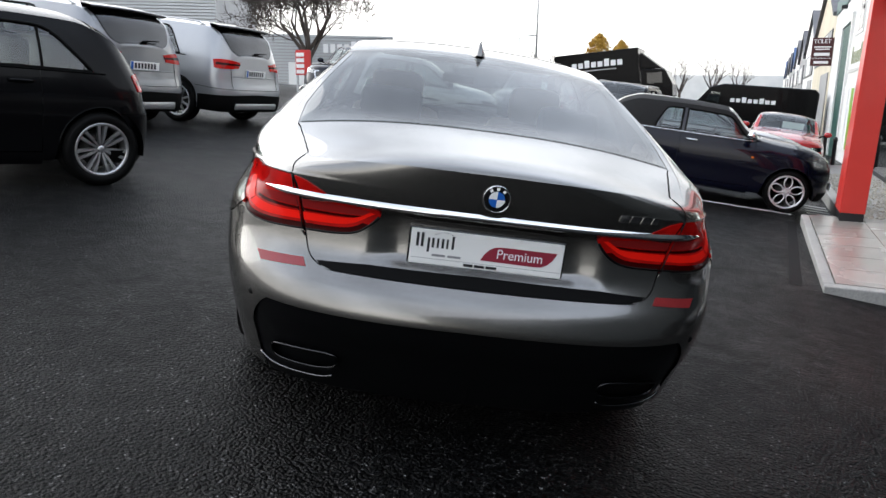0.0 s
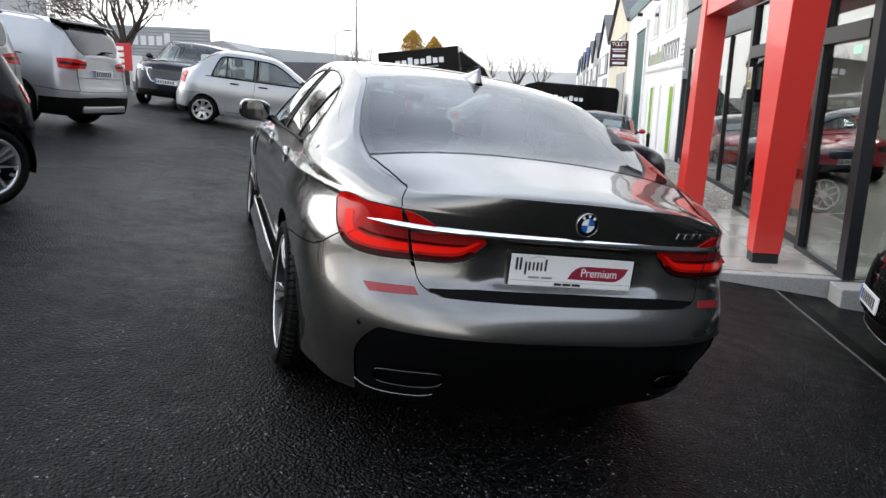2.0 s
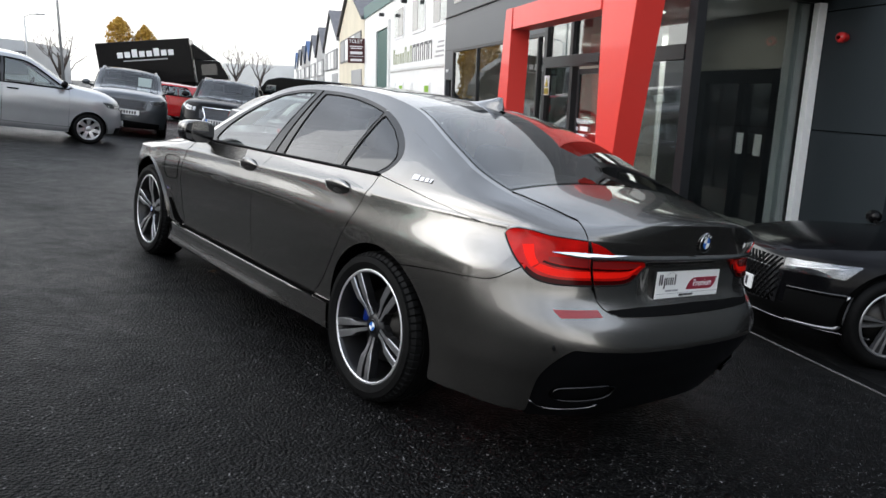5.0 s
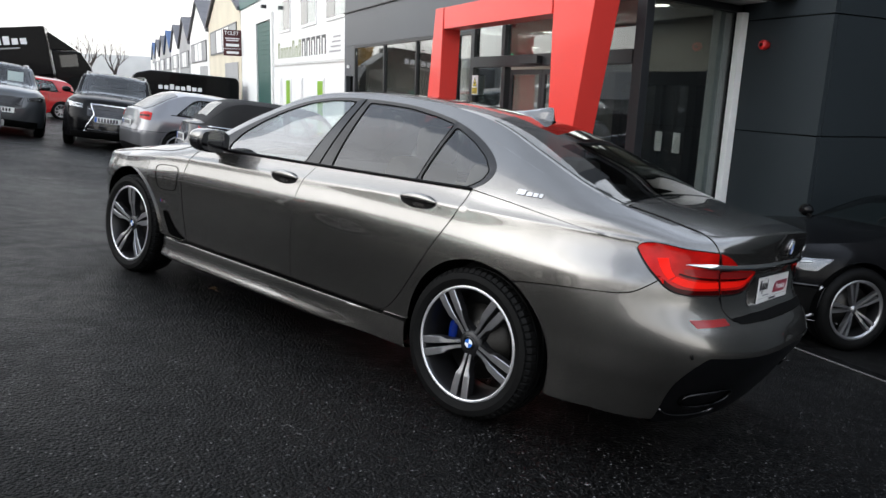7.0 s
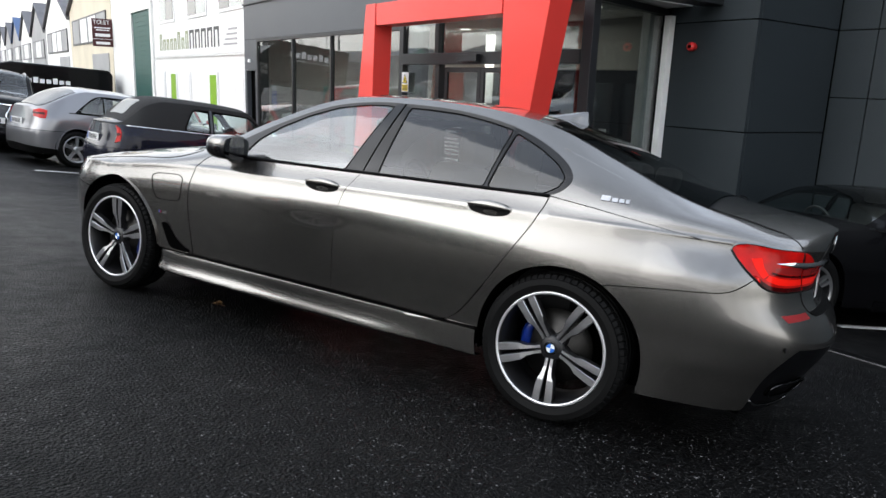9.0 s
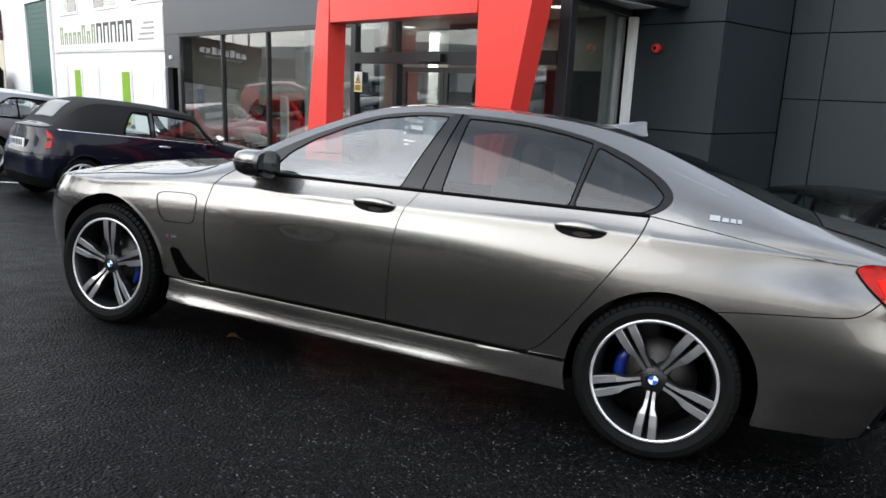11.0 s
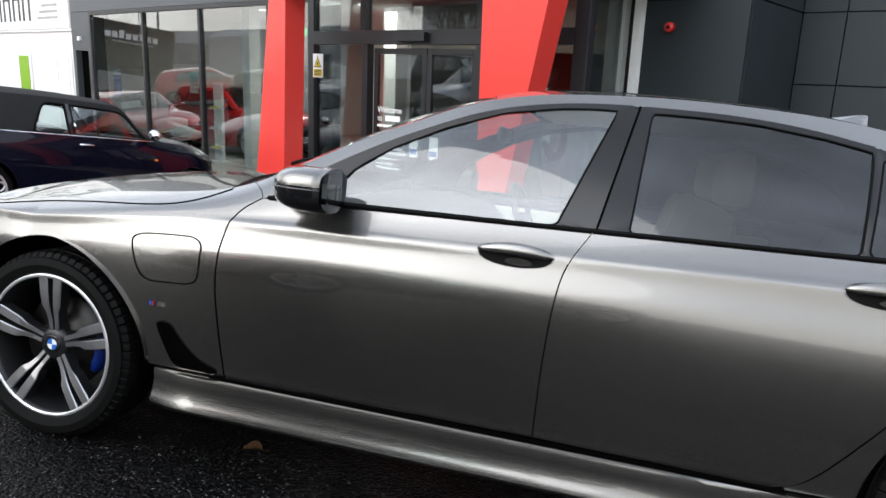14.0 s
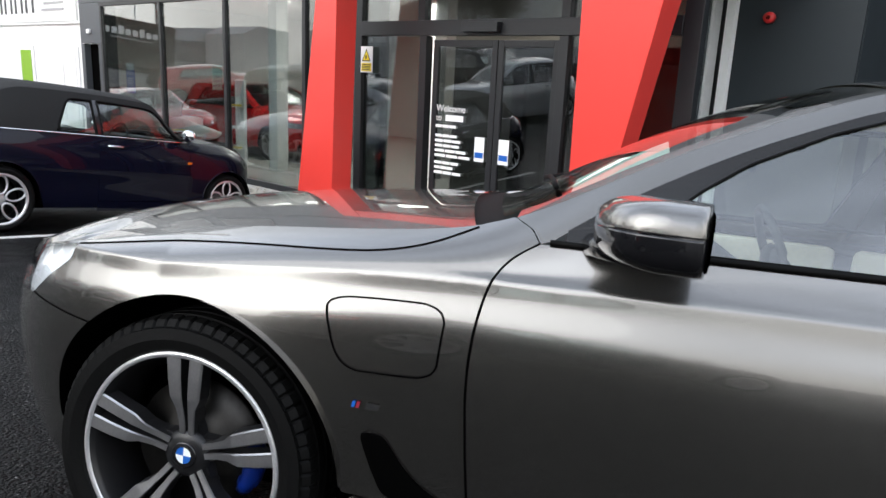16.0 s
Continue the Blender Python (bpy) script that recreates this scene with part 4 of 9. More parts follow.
        v = B.ruled(AB, r_arch + [tuple(p) for p in rear_cut[1:]], [(0.40, 0.336), (0.592, 0.352)] + [(q - 0.004, z) for q, z in c_gap[1:]] + [(-0.1, 1.010), (-0.4, 0.972), (-0.58, 0.951), (-0.706, 0.926)] + lamp_out[::-1][1:], 1.5, 149.5, 170, 60, side)
        qp = put("quarter_panel", grow(*v), PAINT, car)
        v = B.panel([PC, (-0.1, 1.010), (-0.4, 0.972), (-0.58, 0.951), (-0.706, 0.926)], lid_shoulder,
                    [(y, B.edge(np.array([y]))[0, 2]) for y in np.linspace(0.30, q_lid_top, 60)], [tuple(p) for p in dlo_top[::-1][:28]] + [(0.30, float(B.edge(np.array([0.30]))[0, 2]))], 60, 36, 0.0, 0, 0.0, side)
        put("rear_pillar", grow(*v), PAINT, qp)
        foot = [tuple(p) for p in rear_cut if p[0] < -0.42]
        v = B.panel(foot, [foot[-1], (foot[-1][0] + 0.012, foot[-1][1] + 0.03)], [(q + 0.012 * (q < -0.75), z + 0.03) for q, z in foot], [foot[0], (foot[0][0], foot[0][1] + 0.03)], 30, 4, 0.0, -0.0008, 0.0, side)
        put("quarter_foot", grow(*v), PAINT, qp)
        # roof rail: from the rear pillar along the roof to the front pillar's foot
        v = B.panel([tuple(p) for p in dlo_top[::-1][27:]] + [PA], pillar_foot,
                    [(y, float(B.edge(np.array([y]))[0, 2])) for y in np.linspace(0.30, 2.335, 80)], [tuple(dlo_top[::-1][27]), (0.30, float(B.edge(np.array([0.30]))[0, 2]))], 80, 8, 0.0, 0, 0.0, side)
        put("roof_rail", grow(*v), PAINT, car)
        # window surround and panes
        front_pane = tight_loop([(1.296, 1.010), (2.04, 0.996), (2.02, 1.050), (1.975, 1.112), (1.865, 1.192), (1.70, 1.275), (1.52, 1.340), (1.34, 1.371), (1.24, 1.378), (1.165, 1.380)], 100, 0.008)
        rear_pane = tight_loop([(0.470, 1.030), (1.083, 1.014), (1.060, 1.380), (0.92, 1.380), (0.75, 1.373), (0.56, 1.347), (0.430, 1.320)], 100, 0.008)
        quarter_pane = tight_loop([(0.155, 1.041), (0.450, 1.032), (0.405, 1.308), (0.25, 1.245), (0.135, 1.182), (0.075, 1.125), (0.09, 1.080)], 60, 0.014)
        # black surround: full sheet split into strips round each pane
        dl = [tuple(p) for p in dlo_top]
        fr_out = [(2.24, bz(2.24) + 0.003)] + [p for p in dl if p[0] > 1.10] + [(1.10, 1.400), (1.178, bz(1.178) + 0.003)]
        re_out = [(1.178, bz(1.178) + 0.003), (1.10, 1.400)] + [p for p in dl if 0.42 < p[0] < 1.10] + [(0.42, 1.339), (0.462, bz(0.462) + 0.003)]
        qu_out = [(0.462, bz(0.462) + 0.003), (0.42, 1.339)] + [p for p in dl if p[0] < 0.42][:-1] + [(0.13, bz(0.13) + 0.003)]

        def star_ring(outer, inner, name, parent):
            c = np.mean(inner, 0)
            n = 140
            ang = np.linspace(0, 2 * np.pi, n, endpoint=False)

            def cast(poly, a):
                d = np.array((math.cos(a), math.sin(a)))
                best = None
                for p, q in zip(poly, poly[1:] + poly[:1]):
                    p, q = np.array(p) - c, np.array(q) - c
                    e = q - p
                    den = d[0] * e[1] - d[1] * e[0]
                    if abs(den) < 1e-12:
                        continue
                    t = (p[0] * e[1] - p[1] * e[0]) / den
                    s = (p[0] * d[1] - p[1] * d[0]) / den
                    if t > 0 and -1e-9 <= s <= 1 + 1e-9 and (best is None or t > best):
                        best = t
                return c + d * (best or 0.01)
            o = np.array([cast([tuple(p) for p in outer], a) for a in ang])
            o = c + (o - c) * 1.01
            i = np.array([cast([tuple(p) for p in inner], a) for a in ang])
            Po, Pi = B.spot(o[:, 0], o[:, 1]) + (0.001, 0, 0), B.spot(i[:, 0], i[:, 1]) + (-0.003, 0, 0)
            Pb = B.spot(i[:, 0], i[:, 1]) + (-0.02, 0, 0)
            v = [(side * a, b, d) for a, b, d in np.concatenate([Po, Pi, Pb])]
            f = [(k, (k + 1) % n, n + (k + 1) % n, n + k) for k in range(n)] + [(n + k, n + (k + 1) % n, 2 * n + (k + 1) % n, 2 * n + k) for k in range(n)]
            put(name, grow(v, f, smooth=False), PILLAR_BLACK, parent)
            gi = B.spot(i[:, 0], i[:, 1]) + (-0.006, 0, 0)
            return gi
        for outl, pane, glassm, par, lab in ((fr_out, front_pane, GLASS_CLEAR, fd, "clear door glass"), (re_out, rear_pane, GLASS_TINT, rd, "dark privacy glass"), (qu_out, quarter_pane, GLASS_TINT, rd, "dark privacy glass")):
            loop = star_ring(outl, pane, "window_trim", par)
            # the pane as rings shrinking to its middle, following the flank's curve
            c = np.array([np.mean(pane, 0)])
            n = len(loop)
            flat = np.stack([loop[:, 1], loop[:, 2]], 1)
            v = [tuple(p) for p in loop]
            f = []
            for k, s in enumerate((0.75, 0.5, 0.25)):
                qz = c + (flat - c) * s
                v += [tuple(p) for p in B.spot(qz[:, 0], qz[:, 1]) + (-0.006, 0, 0)]
                f += [(k * n + i, k * n + (i + 1) % n, (k + 1) * n + (i + 1) % n, (k + 1) * n + i) for i in range(n)]
            v.append(tuple(B.spot(c[:, 0], c[:, 1])[0] + (-0.006, 0, 0)))
            f += [(3 * n + i, 3 * n + (i + 1) % n, 4 * n) for i in range(n)]
            v2, f2 = tube([(side * a, b, d) for a, b, d in np.array(loop) + (0.003, 0, 0)], 0.0034, 5, True)
            put("window_seal", grow(v2, f2), MATT_BLACK, par)
            put("window_pane", grow([(side * a, b, d) for a, b, d in v], f), glassm, par, lab)
        # seam between the doors, up the middle pillar
        ln = polyline([(1.178, bz(1.178)), (1.10, 1.398)], 12)
        P = B.spot(ln[:, 0], ln[:, 1]) + (0.001, 0, 0)
        v, f = tube([(side * a, b, d) for a, b, d in P], 0.0042, 5)
        put("pillar_seam", grow(v, f), DEEP_BLACK, rd)
        # satin strip under the panes and thin line round them
        line = [tuple(p) for p in belt]
        P = B.spot(np.array([p[0] for p in line]), np.array([p[1] for p in line]) + 0.004) + (0.003, 0, 0)
        v, f = tube([(side * a, b, d) for a, b, d in P], 0.008, 6)
        put("waist_strip", grow(v, f), MATT_BLACK, car, "gloss black waist strip")
        # mirror: painted cap over a dark line, black lower shell on an arm
        mir = put("mirror_housing", grow(*mirror_shell(side, 1.049, 1.2)), PAINT, fd, "grey mirror cap over a black lower shell")
        put("mirror_lower_shell", grow(*mirror_shell(side, 0.0, 1.046)), GLOSS_BLACK, mir, "gloss black lower shell")
        put("mirror_line", grow(*mirror_shell(side, 1.0455, 1.0505, 0.985)), DARK_CHROME, mir)
        gl = [(side * (0.995 + 0.092 * math.copysign(abs(math.cos(t)) ** 0.45, math.cos(t))), 1.9585, 1.041 + 0.056 * math.copysign(abs(math.sin(t)) ** 0.45, math.sin(t))) for t in np.linspace(0, 2 * np.pi, 40, endpoint=False)]
        put("mirror_glass", grow(gl, [tuple(range(40))], smooth=False), MIRROR_DARK, mir, "dark mirror glass")
        arm = tube([(side * 0.855, 2.16, 0.990), (side * 0.90, 2.15, 0.992), (side * 0.96, 2.10, 0.998)], [0.028, 0.022, 0.026], 10)
        put("mirror_arm", grow(*arm), GLOSS_BLACK, mir)
        # rear bumper half: below a crease it draws in all round
        def tucked(pts):
            res = []
            for x, y, z in pts:
                k = 0.14 * max(0.0, 0.425 - z) * max(0.0, min(1.0, (-0.44 - y) / 0.16))
                res.append((x - math.copysign(min(k, abs(x)), x), y + k * max(0.0, min(1.0, (-0.75 - y) / 0.2)), z))
            return res
        ba = arch(AB[0], AR, AB[1], 118, 190, 18)
        low_q = np.concatenate([np.linspace(ba[-1][0] - 0.01, q_ex + 0.01, 14), q_ex - 0.08 * np.linspace(0, 1, 18) ** 2.5, np.linspace(q_ex - 0.12, mid, 14)])

        def insert_top(q, foot):
            return foot + (0.545 - foot) * max(0.0, min(1.0, (q_ex - q) / 0.08)) ** 0.22
        v = B.panel([(q, insert_top(q, 0.235)) for q in low_q], [(mid, 0.545), (mid, 0.60), (mid, 0.666)],
                    [tuple(p) for p in rear_cut] + lamp_foot[1:] + [tuple(p) for p in lid_gap if 0.674 < p[1] < 0.776][::-1] + [(-1.152, 0.669), (mid, 0.666)],
                    [(ba[-1][0], 0.235)] + ba[::-1], 70, 34, 0.0, 0, 0.0, side)
        v = (tucked(v[0]), v[1])
        bump = put("rear_bumper", grow(*v), PAINT, car)
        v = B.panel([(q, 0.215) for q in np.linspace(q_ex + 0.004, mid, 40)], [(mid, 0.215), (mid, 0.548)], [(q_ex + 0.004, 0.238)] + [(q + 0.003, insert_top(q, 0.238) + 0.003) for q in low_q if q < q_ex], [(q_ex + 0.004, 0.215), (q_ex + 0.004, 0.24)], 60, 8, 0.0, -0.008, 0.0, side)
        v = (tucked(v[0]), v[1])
        put("diffuser", grow(*v), VALANCE, bump, "dark lower bumper insert, mirrored dark ground put into its colour")
        # tailpipe trim
        lip = soft_line([(0.742, 0.292), (0.715, 0.270), (0.675, 0.260), (0.584, 0.260), (0.505, 0.269), (0.478, 0.285)], 24)
        P = B.spot(np.array([B.rq(x, z) for x, z in lip]), lip[:, 1])
        P[:, 0] = lip[:, 0]
        P[:, 1] -= 0.004
        v, f = tube(tucked([(side * a, b, d) for a, b, d in P]), 0.005, 6)
        put("bumper_lip", grow(v, f), DARK_CHROME, bump, "thin grey lip under the tailpipe")
        ex = soft_loop([(0.452, 0.388), (0.445, 0.342), (0.50, 0.314), (0.64, 0.304), (0.684, 0.314), (0.690, 0.352), (0.672, 0.370), (0.56, 0.381)], 48, 2)
        qs = np.array([B.rq(x, z) for x, z in ex])
        P = B.spot(qs, ex[:, 1])
        P[:, 0] = ex[:, 0]
        P[:, 1] -= 0.008
        P = np.array(tucked(P))
        v, f = tube([(side * a, b, d) for a, b, d in P], 0.0045, 8, True)
        put("tailpipe_trim", grow(v, f), TAIL_TRIM, bump, "dark chrome tailpipe surround")
        n = len(ex)
        v = [(side * a, b, d) for a, b, d in P] + [(side * a, b + 0.10, d) for a, b, d in P * (1, 1, 1)]
        put("tailpipe_void", grow(v, [(i, (i + 1) % n, n + (i + 1) % n, n + i) for i in range(n)] + [tuple(range(n, 2 * n))], smooth=False), DEEP_BLACK, bump, "black tailpipe opening")
        # reflector
        v = B.panel([(-0.959, 0.655), (-1.098, 0.668)], [(-1.098, 0.668), (-1.089, 0.692)], [(-0.942, 0.681), (-1.089, 0.692)], [(-0.959, 0.655), (-0.942, 0.681)], 12, 4, 0, 0.002, 0.01, side)
        put("rear_reflector", grow(*v), REFLECTOR, bump, "red bumper reflector")
        # tail lamp: outer part on the quarter, inner on the lid
        g1 = [(-1.079, 0.780), (-1.053, 0.874), (-1.017, 0.950)]
        v = B.panel(soft_line(lamp_foot, 40, 2), g1, soft_line(lamp_top, 40, 2), soft_line(lamp_out, 20, 2), 40, 22, 0.0015, 0.004, 0.012, side)
        lamp = put("tail_lamp", grow(*v), LAMP_RED, car, "red wrap-round tail lamp")
        g2 = [(q - 0.008, z) for q, z in g1]
        tip = (-1.264, 0.856)
        lid_foot = [g2[0], (-1.174, 0.784), (-1.217, 0.796), (-1.246, 0.826), tip]
        v = B.panel(soft_line(lid_foot, 30, 2), [tip, (-1.267, 0.865), (-1.258, 0.879)], [g2[1], (-1.16, 0.884), (-1.258, 0.879)], [g2[0], g2[1]], 26, 10, 0.001, 0.004, 0.012, side)
        put("lid_lamp", grow(*v), LAMP_RED, lamp)
        v = B.panel([(-1.050, 0.902), (-1.124, 0.902)], [(-1.124, 0.902), (-1.120, 0.908)], soft_line([(-1.026, 0.949), (-1.066, 0.940), (-1.120, 0.908)], 16, 2), [(-1.050, 0.902), (-1.026, 0.949)], 12, 6, 0.001, 0.004, 0.01, side)
        put("lid_lamp_upper", grow(*v), LAMP_RED, lamp)
        # inside the lens: a smoky band under the chrome, a dark step, the glowing band with its hook, a dark foot
        def field(name, low, top, mat, off, lab="", n=40):
            low, top = soft_line(low, n, 2), soft_line(top, n, 2)
            v, f = B.panel(low, [tuple(low[-1]), tuple(top[-1])], top, [tuple(low[0]), tuple(top[0])], n, 5, 0, off, 0, side)
            return put(name, grow(v, f), mat, lamp, lab)
        field("lamp_field", [(-0.915, 0.856), (-0.96, 0.849), (-1.057, 0.849)], [(-0.905, 0.872), (-0.96, 0.880), (-1.050, 0.882)], LAMP_SMOKE, 0.0052, "smoky red lens band")
        field("lamp_field", [(-1.066, 0.849), (-1.15, 0.850), (-1.222, 0.854)], [(-1.060, 0.876), (-1.15, 0.878), (-1.240, 0.873)], LAMP_SMOKE, 0.0052, "smoky red lens band")
        field("lamp_step", [(-0.895, 0.848), (-0.95, 0.836), (-1.060, 0.838)], [(-0.897, 0.856), (-0.95, 0.847), (-1.057, 0.846)], LAMP_DARK, 0.0058)
        field("lamp_step", [(-1.070, 0.838), (-1.15, 0.839), (-1.215, 0.844)], [(-1.067, 0.846), (-1.15, 0.847), (-1.222, 0.852)], LAMP_DARK, 0.0058)
        field("lamp_base", [(-0.846, 0.816), (-0.875, 0.794), (-0.91, 0.780), (-0.972, 0.775), (-1.076, 0.782)], [(-0.852, 0.824), (-0.885, 0.805), (-0.915, 0.797), (-0.972, 0.793), (-1.071, 0.799)], LAMP_DARK, 0.0056)
        field("lamp_base", [(-1.086, 0.782), (-1.174, 0.787), (-1.215, 0.799), (-1.240, 0.826)], [(-1.080, 0.799), (-1.174, 0.803), (-1.205, 0.812), (-1.225, 0.830)], LAMP_DARK, 0.0056)
        field("light_guide", [(-0.876, 0.822), (-0.93, 0.803), (-1.0, 0.803), (-1.068, 0.808)], [(-0.890, 0.842), (-0.95, 0.830), (-1.0, 0.829), (-1.060, 0.833)], LAMP_GLOW, 0.0064, "bright red light guide")
        field("light_guide", [(-1.078, 0.808), (-1.16, 0.812), (-1.205, 0.822), (-1.252, 0.866)], [(-1.071, 0.833), (-1.16, 0.836), (-1.205, 0.840), (-1.240, 0.868)], LAMP_GLOW, 0.0064, "bright red light guide")
        field("light_guide", [(-0.866, 0.824), (-0.824, 0.862), (-0.792, 0.900)], [(-0.888, 0.842), (-0.858, 0.868), (-0.832, 0.908)], LAMP_GLOW, 0.0062, "bright red light guide")
        # black rim round the lens
        for ln, w in ((soft_line(lamp_out[::-1] + lamp_foot[1:], 50, 2), 0.0042), (soft_line(lid_foot, 30, 2), 0.0050), (soft_line(lamp_top, 40, 2), 0.0020), (polyline([g1[0], g1[2]], 10), 0.003)):
            P = B.spot(np.array(ln)[:, 0], np.array(ln)[:, 1]) + (0.002, -0.002, 0)
            v, f = tube([(side * a, b, d) for a, b, d in P], w, 6)
            put("lamp_rim", grow(v, f), TRIM_BLACK, lamp, "black rim of the lens")
        # lid, rear face half, hollowed for the plate
        def recess(x, z):
            k = [max(0.0, min(1.0, w)) for w in ((0.41 - abs(x)) / 0.13, (0.885 - z) / 0.025, (z - 0.685) / 0.06)]
            return 0.026 * math.prod(w * w * (3 - 2 * w) for w in k)
        v = B.panel([(mid, 0.672), (-1.150, 0.672)], [tuple(p) for p in lid_gap], [(q, float(B.edge(np.array([q]))[0, 2])) for q in np.linspace(mid, q_lid_top, 30)], [(mid, 0.672), (mid, 0.80), (mid, float(B.edge(np.array([mid]))[0, 2]))], 70, 90, 0.0, 0, 0.0, side)
        v = ([(x, y + recess(x, z), z) for x, y, z in v[0]], v[1])
        lid_face = put("boot_face", grow(*v), PAINT, None)
        lid_face["half"] = side
        lid_faces.append(lid_face)
        # body corner between the lamp and the lid
        v = B.panel(lamp_top, [tuple(p) for p in lid_gap if p[1] > 0.949], [(-0.7058, 0.9266)] + lid_shoulder[1:], [(-0.706, 0.926), (-0.7058, 0.9266)], 20, 12, 0, 0, 0, side)
        put("deck_corner", grow(*v), PAINT, car)
        # headlamp and front bumper
        v = B.panel([nose[0], (3.75, 0.65), (3.95, 0.645)], [(3.95, 0.645), (3.93, 0.70)], [nose[3], (3.65, 0.79), (3.93, 0.70)], nose, 18, 10, 0.001, -0.02, 0.0, side)
        hl = put("headlamp", grow(*v), HEAD_WHITE, car, "clear headlamp with bright reflectors")
        v = B.panel([nose[0], (3.75, 0.65), (3.95, 0.645)], [(3.95, 0.645), (3.93, 0.70)], [nose[3], (3.65, 0.79), (3.93, 0.70)], nose, 18, 10, 0.001, 0.002, 0.02, side)
        put("headlamp_lens", grow(*v), LENS_CLEAR, hl)
        fa = arch(AF[0], AR, AF[1], 47, -8, 14)
        fmid = B.y0f + B.WRAP
        v = B.panel([(q, 0.20) for q in np.linspace(fa[-1][0], fmid, 30)], [(fmid, 0.20), (fmid, 0.42)], [fa[0], nose[0], (3.75, 0.65), (3.95, 0.645), (3.93, 0.70), (4.0, 0.68), (4.15, 0.60), (fmid, 0.42)], [(fa[-1][0], 0.20)] + fa[::-1], 40, 20, 0, 0, 0, side)
        put("front_bumper", grow(*v), PAINT, car)
        v = B.panel([(3.92, 0.70), (4.0, 0.68), (4.15, 0.60), (fmid, 0.42)], [(fmid, 0.42), (fmid, 0.70)], [(q, float(B.edge(np.array([q]))[0, 2])) for q in np.linspace(3.93, fmid, 20)], [(3.92, 0.70), (3.93, float(B.edge(np.array([3.93]))[0, 2]))], 20, 10, 0, -0.01, 0, side)
        put("grille", grow(*v), GLOSS_BLACK, car, "black kidney grille behind the nose")
        # bonnet shoulder
        v = B.panel(h_line, [tuple(h_line[-1]), (3.65, 0.79), (3.93, 0.70), ed(3.93)], [ed(q) for q in np.linspace(2.405, 3.93, 50)], [tuple(h_line[0]), ed(2.405)], 50, 10, 0, 0, 0.0, side)
        shoulders.append(put("bonnet_shoulder", grow(*v), PAINT, None))
        P = B.spot(h_line[1:, 0], h_line[1:, 1]) + (0.0015, 0, 0.0005)
        v, f = tube([(side * a, b, d) for a, b, d in P], 0.0019, 5)
        put("bonnet_seam", grow(v, f), DEEP_BLACK, car)
        P = B.spot(a_gap[:, 0] + 0.001, a_gap[:, 1]) + (-0.001, 0, 0)
        v, f = tube([(side * a, b, d) for a, b, d in P], 0.0027, 5)
        put("panel_seam", grow(v, f), DEEP_BLACK, car)
        line = np.array([f_arch[-1]] + nose[:1])
        P = B.spot(polyline(line, 8)[:, 0], polyline(line, 8)[:, 1])
        v, f = tube([(side * a, b, d) for a, b, d in P], 0.0025, 5)
        put("panel_seam", grow(v, f), DEEP_BLACK, car)
        # seams of the bumper and lid
        for ln, w in (((rear_cut), 0.0022), (lid_gap[2:-1], 0.0022)):
            P = B.spot(ln[:, 0], ln[:, 1])
            v, f = tube([(side * a, b, d) for a, b, d in P], w, 5)
            put("panel_seam", grow(v, f), DEEP_BLACK, car)
        # side script on the rear pillar
        for y0, y1 in ((-0.118, -0.158), (-0.166, -0.192), (-0.198, -0.220), (-0.226, -0.242)):
            pts = np.array([(y0, 1.050), (y1, 1.050), (y1, 1.072 - (0.0 if y0 > -0.12 else 0.006)), (y0, 1.072 - (0.0 if y0 > -0.12 else 0.006))])
            P = B.spot(pts[:, 0], pts[:, 1]) + (0.003, 0, 0.002)
            put("side_badge", grow([(side * a, b, d) for a, b, d in P], [(0, 1, 2, 3)], smooth=False), ALU_SILVER, car, "chrome script badge")
        # wheels with arches
        for yw, xw, wd, tr in ((0.0, 0.94, 0.275, 180), (3.07, 0.926, 0.245, 0)):
            add_wheel(car, "twin", side * xw, yw, 0.35, 0.262, wd, tr, 0, caliper=(-12 if yw > 1 else 172) if side < 0 else (192 if yw > 1 else 8))
            ang = np.linspace(radians(-12), radians(192), 40)
            yc, zc = AF if yw > 1 else AB
            prof = [(0.93, AR + 0.001), (0.90, AR + 0.003), (0.55, AR + 0.01), (0.50, 0.05)]
            v, f = [], []
            for a in ang:
                rim_p = B.spot(np.array(yc + AR * math.cos(a)), np.array(zc + AR * math.sin(a)))
                for k, (x, r) in enumerate(prof):
                    y, z = yc + r * math.cos(a), zc + r * math.sin(a)
                    v.append((side * (float(rim_p[0]) - 0.003 - 0.03 * k), float(rim_p[1]), z) if k < 2 else (side * x, y, z))
            m = len(prof)
            f = [(i * m + k, (i + 1) * m + k, (i + 1) * m + k + 1, i * m + k + 1) for i in range(len(ang) - 1) for k in range(m - 1)]
            put("wheel_housing", grow(v, f), DEEP_BLACK, car, "black wheel housing")

    # boot lid as one part from its halves
    lid = put("boot_lid", grow(*B.lid(mid, q_lid_top + 0.02, -1, 1, 30, 40)), PAINT, car)
    for o in lid_faces:
        o.parent = lid
    v = grow(*B.lid(q_lid_top + 0.02, -0.57, lambda t: -0.965 + 0 * t, lambda t: 0.965 + 0 * t, 20, 40, bow1=-0.0))
    put("deck", v, PAINT, lid)
    for s in (-1, 1):
        put("deck_edge", grow(*B.lid(q_lid_top + 0.02, 0.24, 0.965 if s > 0 else -1.0, 1.0 if s > 0 else -0.965, 40, 4, off=-0.001)), PAINT, car)
